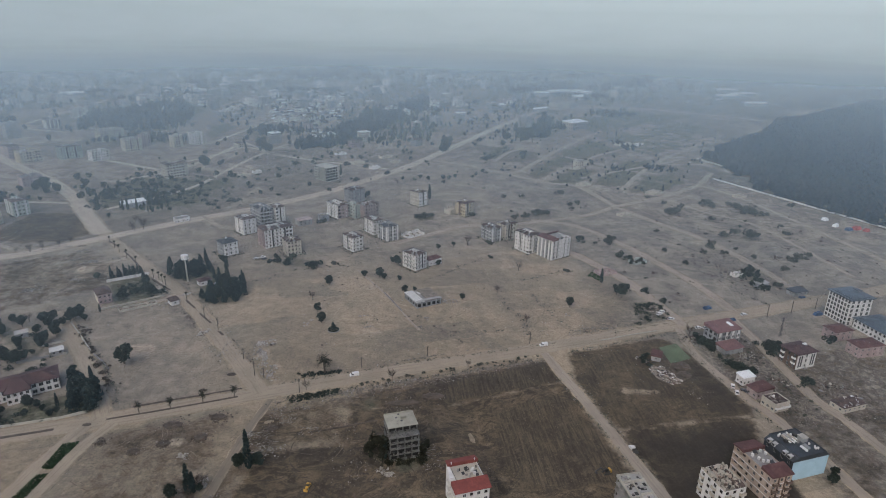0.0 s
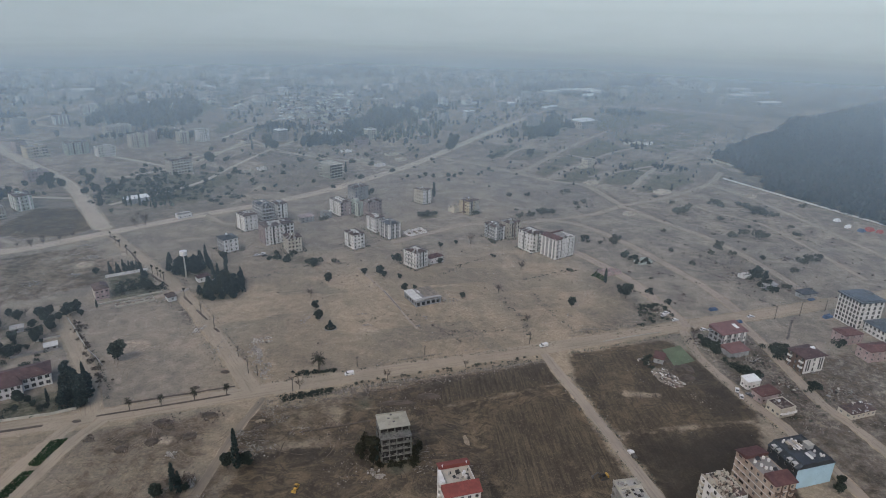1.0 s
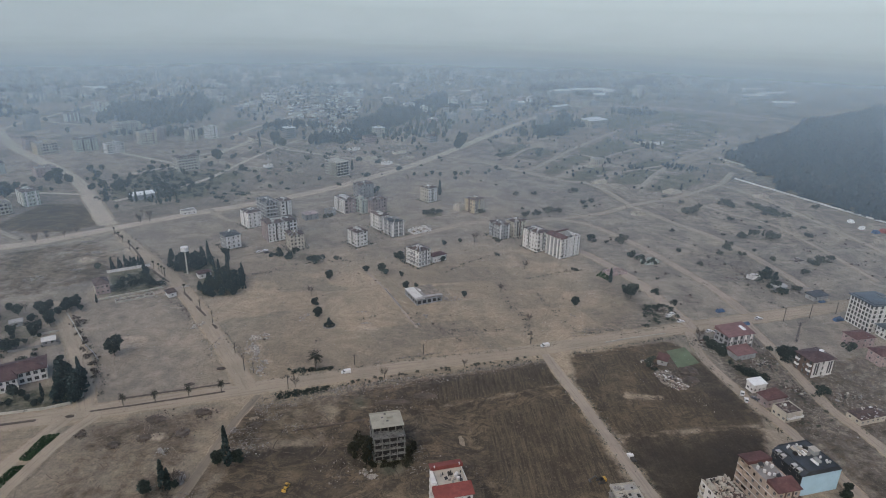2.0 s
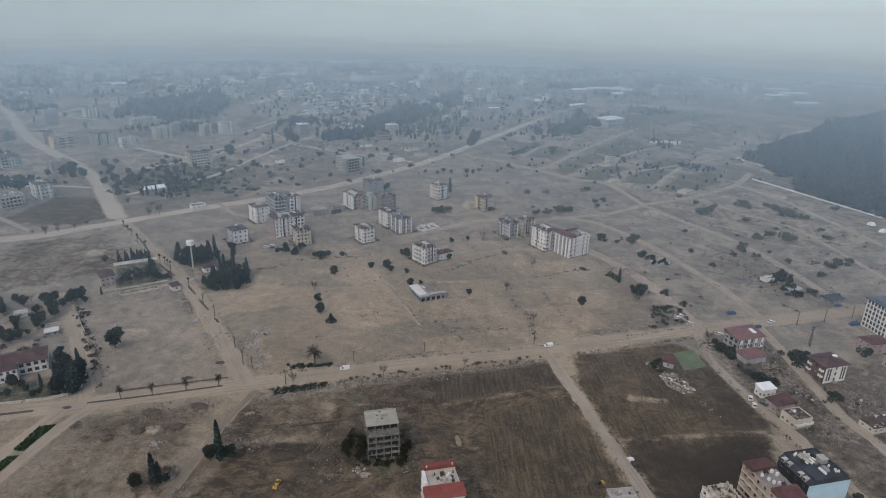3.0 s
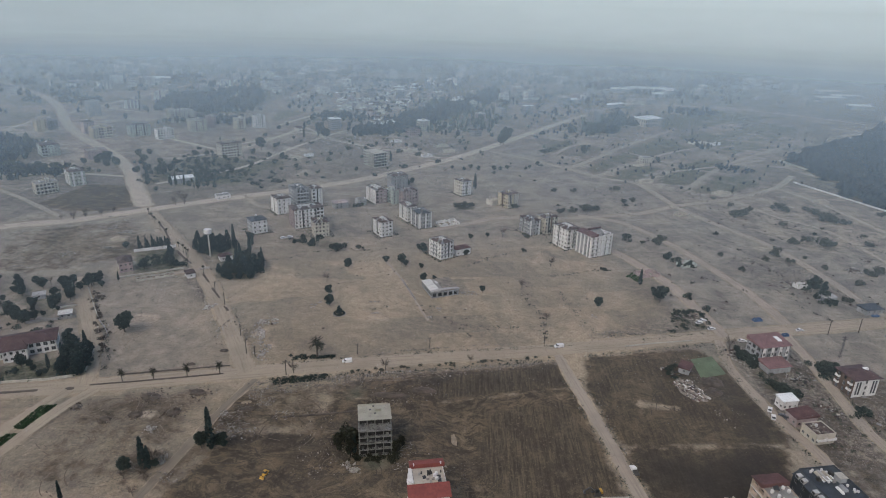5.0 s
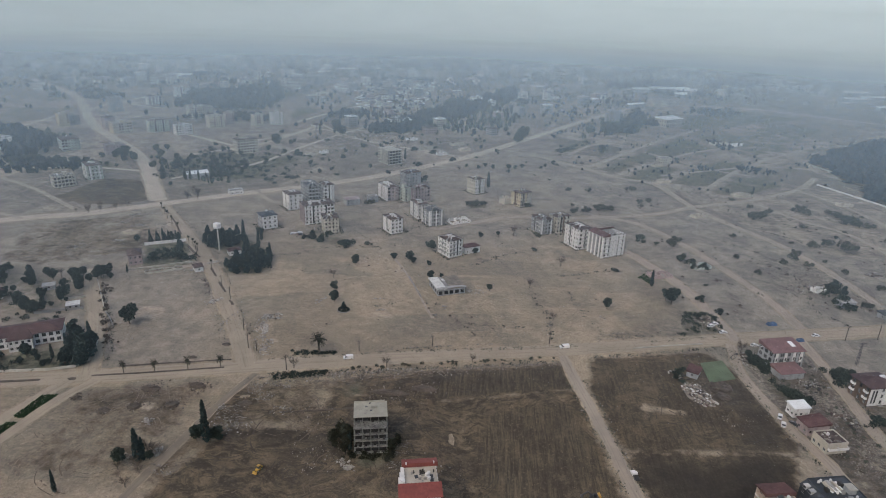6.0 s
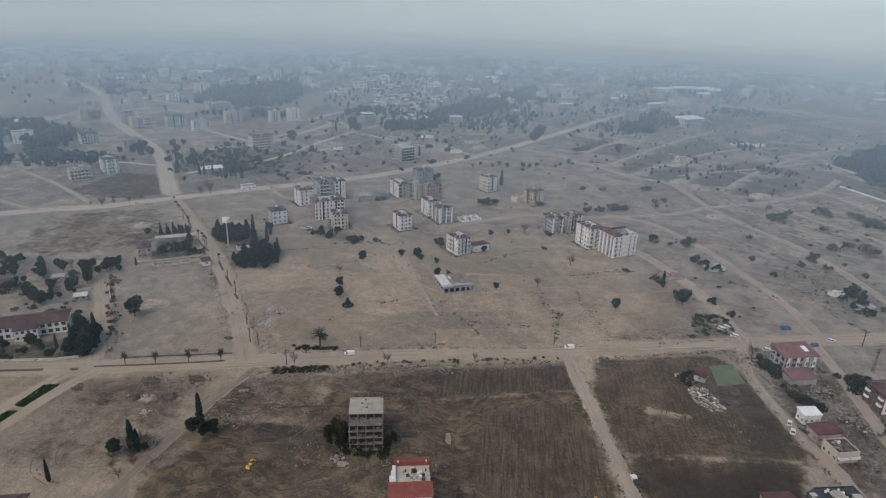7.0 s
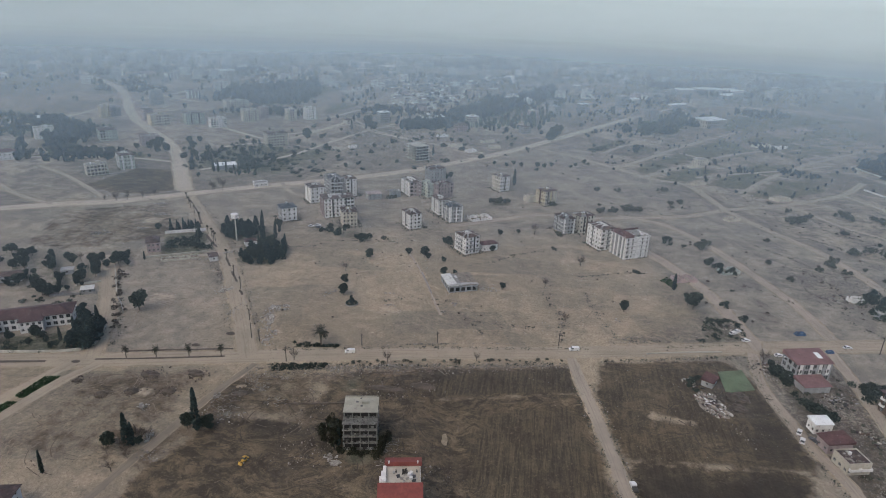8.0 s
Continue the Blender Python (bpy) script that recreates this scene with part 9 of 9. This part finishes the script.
collapsed(205, 66, 14, 14, 8, 44, 6, "heap of grey slabs among scrub")
collapsed(262, -30, 14, 16, 12, 30, 7, "scattered slabs of a fallen house")
collapsed(231, 146, 20, 12, 9, 30, 8, "heap of pale slabs beside a track")
roofless(293, 118, 20, 8, 5, 2.6, M_WHITE, "white broken walls of a fallen house beside a dark tree", 172, 2, M_RUBBLE_WHITE, 30)
roofless(228, 147, 16, 11, 8, 2.4, M_GREENWALL, "pale greenish walls of a roofless house", 171, 2)
collapsed(288, 122, 20, 18, 10, 50, 9, "pale slabs of fallen houses")
collapsed(345, 152, 20, 16, 8, 40, 10, "pale slabs of fallen houses")


def rubble_field(poly, count, seed, label, size=(0.12, 0.7), white=0.15, mats=None):
    rs = np.random.RandomState(seed)
    px, py = [p[0] for p in poly], [p[1] for p in poly]
    X, Y = rs.uniform(min(px), max(px), count * 4), rs.uniform(min(py), max(py), count * 4)
    keep = (inside(X, Y, poly) > 0) & (np.sin(X * 0.55 + seed) * np.cos(Y * 0.47) + rs.rand(count * 4) > 0.35)
    rr = random.Random(seed)
    g = Geo()
    for x, y in zip(X[keep][:count].tolist(), Y[keep][:count].tolist()):
        q = size[0] + (size[1] - size[0]) * rr.random() ** 3
        g.box(x, y, -0.2, q, q * rr.uniform(0.4, 1), q * rr.uniform(0.2, 0.7) + 0.2, rr.uniform(0, 180), 0 if rr.random() > white else 1, rr.uniform(0.5, 1))
    return tagged(part("rubble", g, mats or [M_RUBBLE, M_RUBBLE_WHITE]), label, "rubble", kind="stuff")


rubble_field([(214, 30), (246, 34), (246, -60), (224, -62), (212, -10)], 1500, 1, "grey rubble strewn over cleared house plots", (0.12, 0.7), 0.1)
rubble_field([(251, 0), (300, 12), (305, -50), (254, -58)], 420, 2, "grey rubble strewn over cleared house plots", (0.12, 0.7), 0.1)
rubble_field([(211, 30), (222, 33), (224, 20), (223, 12), (215, 7), (211, 18)], 1300, 21, "dense grey rubble beside the lane", (0.2, 0.9), 0.35)
rubble_field([(-25, -28), (-13, -28), (-8, -42), (-20, -42)], 420, 22, "grey stones on graded soil", (0.12, 0.6), 0.25)
rubble_field([(8, -19), (26, -12), (60, -4), (60, -7.5), (26, -15.5), (8, -22)], 620, 23, "pale broken masonry along the road edge", (0.2, 1.0), 0.6)
rubble_field([(-24, -23), (60, -6), (120, 9), (121, 5), (60, -13), (-20, -30)], 1500, 3, "stones and rubble along the field edge")


def thrown_timber(poly, count, seed, label):
    """Roots, laths and splintered beams pushed together by a machine."""
    rs = random.Random(seed)
    px, py = [p[0] for p in poly], [p[1] for p in poly]
    g = Geo()
    made = 0
    while made < count:
        x, y = rs.uniform(min(px), max(px)), rs.uniform(min(py), max(py))
        if float(inside(np.array([x]), np.array([y]), poly)[0]) < 0:
            continue
        made += 1
        a, r = rs.gauss(0.5, 0.7), rs.uniform(0.6, 2.4)
        z = rs.uniform(0.0, 0.5)
        q = rs.uniform(0.05, 0.14)
        g.tube((x, y, z), (x + math.cos(a) * r, y + math.sin(a) * r, rs.uniform(0.05, 0.7)), q, q * 0.5, 4, m=rs.choice((0, 0, 1)))
    tagged(part("timber_heap", g, [M_BARK, M_RUBBLE_WHITE]), label, "timber", kind="stuff")


thrown_timber([(-31, -48), (-21, -46), (-15, -62), (-26, -64)], 240, 1, "splintered timber and roots pushed together on soil")
thrown_timber([(-9, -45), (2, -46), (4, -51), (-8, -51)], 70, 2, "pale laths lying on graded soil")
thrown_timber([(45, -64), (53, -62), (54, -76), (46, -78)], 90, 3, "charred timber beside the burnt shell")
strip("soil_ridge", [(-3, -49), (12, -46), (28, -42)], 0.9, 0.35, M_HEAP, "low dark ridge of turned soil", "soil", "stuff")
rubble_field([(8, -56), (30, -58), (34, -80), (10, -88)], 260, 4, "rubble round the burnt shell", (0.1, 0.5))
rubble_field([(188, 42), (212, 50), (212, 74), (194, 76)], 900, 5, "grey rubble among scrub")
rubble_field([(-112, 84), (-104, 96), (-44, 16), (-50, 8)], 500, 6, "stones along the street edge", white=0.7)
rubble_field([(-42, 34), (-36, 34), (-34, 14), (-22, -4), (-28, -6), (-42, 14)], 420, 7, "pale stones on bare ground", (0.15, 0.7), 0.6, [M_RUBBLE, M_PLASTER])
for k, line in enumerate(([(-41, 31), (-33, 34), (-31, 38), (-34, 39), (-41, 36)], [(-78, 45), (-74, 45), (-71, 52), (-75, 55)], [(-109, 88), (-104, 89), (-104, 95), (-108, 95)], [(-38, 26), (-35, 26), (-32, 16), (-34, 14)], [(-103, 100), (-98, 102), (-97, 106), (-102, 106)])):
    rubble_field(line, 220, 70 + k, "white broken plaster thrown on bare ground", (0.2, 0.9), 0.8, [M_RUBBLE, M_PLASTER])
rubble_field([(270, 100), (330, 90), (320, 170), (268, 172)], 1100, 8, "grey rubble strewn over cleared house plots", (0.2, 1.0))
rubble_field([(140, 30), (190, 42), (188, 52), (140, 40)], 500, 9, "stones along the road edge")
rubble_field([(-110, 200), (20, 260), (90, 230), (20, 160), (-60, 150)], 900, 10, "scattered debris between the blocks", (0.2, 1.0))
rubble_field([(200, 420), (330, 330), (300, 250), (200, 300)], 600, 11, "scattered debris on far plots", (0.3, 1.3))
rubble_field([(-100, 420), (60, 560), (0, 640), (-160, 540)], 1500, 12, "debris of far cleared houses", (0.6, 3.0), 0.45)


def grass_patch(name, poly, count, h, seed, label, mat=None):
    rs = np.random.RandomState(seed)
    px, py = [p[0] for p in poly], [p[1] for p in poly]
    X, Y = rs.uniform(min(px), max(px), count * 3), rs.uniform(min(py), max(py), count * 3)
    ok = inside(X, Y, poly) > 0
    g = Geo()
    rr = random.Random(seed)
    for x, y in zip(X[ok][:count].tolist(), Y[ok][:count].tolist()):
        tuft(g, (x, y, h * 0.4), 0.55, rr)
    return tagged(part(name, g, mat or M_GRASS), label, "grass", kind="stuff")


grass_patch("grass_verge", [(-107.5, -50.5), (-101, -48.8), (-104.5, -66), (-109.2, -66)], 900, 0.3, 1, "green grass strip between two carriageways")
grass_patch("grass_verge", [(-109, -70), (-104.6, -69), (-108, -92), (-114, -92)], 900, 0.3, 2, "green grass strip between two carriageways")
grass_patch("grass_verge", [(180, 122), (188, 110), (190, 118), (186, 130)], 260, 0.4, 3, "patch of green weeds beside ruined walls")
grass_patch("grass_verge", [(-12, -1), (8, 3), (8, 0.6), (-12, -4)], 200, 0.5, 4, "dark weeds along the road edge", M_LEAF)
grass_patch("grass_verge", [(-16, -22.6), (6, -17), (7, -20), (-14, -26)], 320, 0.5, 5, "dark weeds along the road edge", M_LEAF)


def weeds_round(x, y, rot, L, W, seed):
    """Weeds and fallen plaster round the foot of a block."""
    rs = random.Random(seed)
    g = Geo()
    c, s = math.cos(radians(rot)), math.sin(radians(rot))
    for k in range(150):
        a = rs.uniform(0, 6.28)
        u, v = max(-1, min(1, 1.5 * math.cos(a))) * (L / 2 + rs.uniform(0.2, 2.6)), max(-1, min(1, 1.5 * math.sin(a))) * (W / 2 + rs.uniform(0.2, 2.6))
        px, py = x + u * c - v * s, y + u * s + v * c
        if rs.random() < 0.7:
            tuft(g, (px, py, 0.25), rs.uniform(0.3, 0.8), rs)
        else:
            q = rs.uniform(0.2, 0.8)
            g.box(px, py, -0.2, q, q * 0.7, q * 0.7, rs.uniform(0, 90), 1)
    tagged(part("weeds", g, [M_LEAF, M_RUBBLE]), "weeds and fallen plaster round a block", "weeds", kind="stuff")


for k, ob in enumerate([o for o in scene.objects if o.name.startswith("apartment_block") and o.parent is None and o.location.y < 345 and o.location.y > 100]):
    weeds_round(ob.location.x, ob.location.y, math.degrees(ob.rotation_euler.z), 13, 15, 500 + k)


# ---- vehicles and machines ----
def wheels(ob, xs, w, r, name="wheel"):
    for x in xs:
        for s in (-1, 1):
            g = Geo()
            g.tube((x, s * (w / 2 - 0.22), r), (x, s * (w / 2 + 0.02), r), r, r, 12)
            q = part("wheel", g, M_TYRE, ob)
            h = Geo()
            h.tube((x, s * (w / 2 + 0.02), r), (x, s * (w / 2 + 0.04), r), r * 0.55, r * 0.5, 8)
            part("rim", h, M_METAL, q)


def side_shape(g, profile, w, m=0):
    n = len(profile)
    a = [(x, -w / 2, z) for x, z in profile]
    b = [(x, w / 2, z) for x, z in profile]
    g.face(a, m)
    g.face(b[::-1], m)
    for i in range(n):
        j = (i + 1) % n
        g.face([a[j], a[i], b[i], b[j]], m)


def vehicle(x, y, rot, kind, mat, label):
    ob = thing({"van": "van", "car": "car", "pickup": "pickup_truck"}[kind], x, y, rot, label, kind if kind != "pickup" else "truck", "vehicles on the roads", z=0.08)
    g, w = Geo(), 1.75
    if kind == "van":
        side_shape(g, [(-2.4, 0.35), (2.4, 0.35), (2.45, 0.95), (1.6, 1.25), (1.1, 1.95), (-2.35, 2.0)], 1.9)
        glass = [(1.62, 1.28), (1.15, 1.85), (0.5, 1.85), (0.5, 1.28)]
        w = 1.9
    elif kind == "car":
        side_shape(g, [(-2.1, 0.3), (2.1, 0.3), (2.15, 0.75), (1.0, 0.9), (0.4, 1.42), (-1.1, 1.45), (-1.9, 0.95), (-2.15, 0.9)], 1.75)
        glass = [(0.95, 0.92), (0.4, 1.36), (-1.05, 1.38), (-1.6, 0.97)]
    else:
        side_shape(g, [(-0.2, 0.4), (2.5, 0.4), (2.55, 1.0), (1.6, 1.1), (1.1, 1.8), (-0.2, 1.8)], 1.8)
        glass = [(1.55, 1.12), (1.1, 1.7), (0.1, 1.7), (0.1, 1.12)]
    part("body", g, mat, ob)
    g = Geo()
    side_shape(g, glass, w + 0.02)
    part("side_window", g, M_GLASS, ob)
    g = Geo()
    (x0, z0), (x1, z1) = glass[0], glass[1]
    g.face([(x0 + 0.03, -w * 0.42, z0), (x0 + 0.03, w * 0.42, z0), (x1 + 0.03, w * 0.4, z1), (x1 + 0.03, -w * 0.4, z1)])
    part("windscreen", g, M_GLASS, ob)
    if kind == "car":
        g = Geo()
        g.face([(-1.93, -w * 0.42, 0.97), (-1.93, w * 0.42, 0.97), (-1.17, w * 0.4, 1.43), (-1.17, -w * 0.4, 1.43)][::-1])
        part("rear_window", g, M_GLASS, ob)
        for s in (-1, 1):
            g = Geo()
            g.box(-2.13, s * 0.66, 0.66, 0.08, 0.28, 0.16)
            part("rear_light", g, M_RED, ob)
    if kind == "pickup":
        b = Geo()
        b.box(-1.6, 0, 0.6, 2.7, 1.8, 0.12)
        for sx, sy, cx, cy in ((2.7, 0.06, -1.6, -0.87), (2.7, 0.06, -1.6, 0.87), (0.06, 1.68, -2.92, 0), (0.06, 1.68, -0.28, 0)):
            b.box(cx, cy, 0.72, sx, sy, 0.5)
        part("cargo_bed", b, M_STEELDARK, ob)
    wheels(ob, (-1.4, 1.45), w, 0.33)


vehicle(15.5, -3.3, 193.5, "van", M_CARWHITE, "white van driving along the dusty road")
vehicle(122.5, 22.0, 193.5, "van", M_CARWHITE, "white minibus driving along the dusty road")
vehicle(139.5, -71, 100, "pickup", M_CARWHITE, "white pickup truck parked beside the lane")
vehicle(210.5, -25.5, 62, "car", M_CARWHITE, "white car parked beside the lane")
vehicle(209.6, -31.2, 66, "car", M_CARWHITE, "white car parked beside the lane")
vehicle(214.5, -30, 120, "car", M_CARDARK, "dark car parked beside broken houses")
vehicle(207, 57.5, 30, "car", M_CARWHITE, "white car parked on waste ground")
vehicle(210, 60.5, 20, "car", M_CARWHITE, "white car parked on waste ground")
vehicle(211.5, 50.5, 15, "car", M_CARWHITE, "white car parked at the road edge")
vehicle(223.5, 38, 13, "car", M_CARWHITE, "white car parked beside the red-roofed house")
vehicle(228, 37.6, 13, "car", M_CARWHITE, "white car parked beside the red-roofed house")
vehicle(262, 54, 13, "car", M_CARWHITE, "white car standing on the dusty road")
vehicle(-66, 166, 30, "car", M_CARWHITE, "white car parked by the blocks")
vehicle(-62, 169, 30, "car", M_CARWHITE, "white car parked by the blocks")
vehicle(-60, 165, 40, "car", M_CARDARK, "dark car parked by the blocks")
vehicle(-84, 119, 20, "car", M_CARWHITE, "white car parked under pines")


def excavator(x, y, rot, k):
    ob = thing("excavator", x, y, rot, "yellow excavator with dark boom on ploughed soil", "excavator")
    ob.scale = (k, k, k)
    for s in (-1, 1):
        g = Geo()
        side_shape(g, [(-1.9, 0.0), (1.9, 0.0), (2.2, 0.4), (1.9, 0.85), (-1.9, 0.85), (-2.2, 0.4)], 0.55)
        t = part("track", g, M_STEELDARK, ob)
        t.location = (0, s * 1.15, -0.12)
    g = Geo()
    g.box(-0.1, 0, 0.75, 2.4, 2.4, 1.0)
    part("body", g, M_STEELDARK, ob)
    g = Geo()
    g.box(-1.6, 0, 0.85, 1.1, 2.4, 1.3, taper=0.92)
    part("counterweight", g, M_DIGGER, ob, "yellow counterweight")
    g = Geo()
    g.box(0.6, 0.75, 1.95, 1.4, 1.0, 1.3, taper=0.9)
    part("cab", g, M_GLASS, ob)
    for name, p in (("boom", [(0.8, 1.6), (3.4, 4.2), (3.8, 4.0), (1.2, 1.2)]), ("arm", [(3.4, 4.3), (6.0, 2.6), (5.9, 2.2), (3.3, 3.9)]), ("bucket", [(5.7, 2.5), (6.4, 2.3), (6.2, 1.2), (5.3, 1.4)])):
        g = Geo()
        side_shape(g, p, 0.5 if name != "bucket" else 1.2)
        b = part(name, g, M_STEELDARK, ob)
        b.location = (0, -0.2, 0)


excavator(123, -84, 193, 0.85)


def wheel_loader(x, y, rot, k):
    ob = thing("wheel_loader", x, y, rot, "small yellow wheel loader on bare soil", "loader")
    ob.scale = (k, k, k)
    g = Geo()
    side_shape(g, [(-2.6, 0.7), (1.2, 0.7), (1.2, 1.3), (-0.2, 1.5), (-2.6, 1.7)], 1.9)
    part("body", g, M_DIGGER, ob)
    g = Geo()
    g.box(-0.6, 0, 1.5, 1.5, 1.5, 1.4, taper=0.9)
    part("cab", g, M_GLASS, ob)
    g = Geo()
    g.box(-0.6, 0, 2.9, 1.5, 1.5, 0.1)
    part("cab_roof", g, M_DIGGER, ob)
    g = Geo()
    side_shape(g, [(2.2, 0.1), (3.1, 0.1), (2.6, 0.5), (2.4, 1.2), (2.2, 1.2)], 2.5)
    part("bucket", g, M_DIGGER, ob)
    for s in (-0.6, 0.6):
        g = Geo()
        g.box(1.7, s, 0.8, 1.6, 0.2, 0.3)
        part("lift_arm", g, M_DIGGER, ob)
    wheels(ob, (-1.6, 1.1), 2.2, 0.7)


wheel_loader(0.5, -84.5, 250, 0.72)


def tarp(x, y, rot, sx, sy, h, seed, mat=None, label="blue tarpaulin draped over piled goods"):
    rs = random.Random(seed)
    n = 7
    g = Geo()
    pts = [[(-sx / 2 + sx * i / n, -sy / 2 + sy * j / n, (h if 0 < i < n and 0 < j < n else 0.0) * rs.uniform(0.6, 1.1)) for j in range(n + 1)] for i in range(n + 1)]
    for i in range(n):
        for j in range(n):
            g.face([pts[i][j], pts[i + 1][j], pts[i + 1][j + 1], pts[i][j + 1]])
    ob = thing("tarpaulin_cover", x, y, rot, label, "tarpaulin")
    part("sheet", g, mat or M_TARP, ob)


tarp(243, 65, 14, 6, 3, 1.5, 1)
tarp(251, 47.5, 14, 4, 2.6, 1.4, 2)
tarp(318, 78, 14, 5, 2.4, 1.0, 3)
tarp(312, 52.5, 14, 7, 3.2, 1.8, 4)

tarp(457, 217, 20, 7, 5, 2.4, 5)
tarp(467, 220, 20, 9, 6, 2.6, 6, M_TARPRED, "faded red tarpaulin over a stall at the wood edge")
tarp(472, 214, 30, 6, 5, 2.4, 7, M_TARPRED, "faded red tarpaulin over a stall at the wood edge")
tarp(452, 228, 20, 6, 4, 2.6, 8, M_SHEET, "white tarpaulin tent at the wood edge")
tarp(455, 247, 20, 6, 5, 2.6, 9, M_SHEET, "white tarpaulin tent at the wood edge")
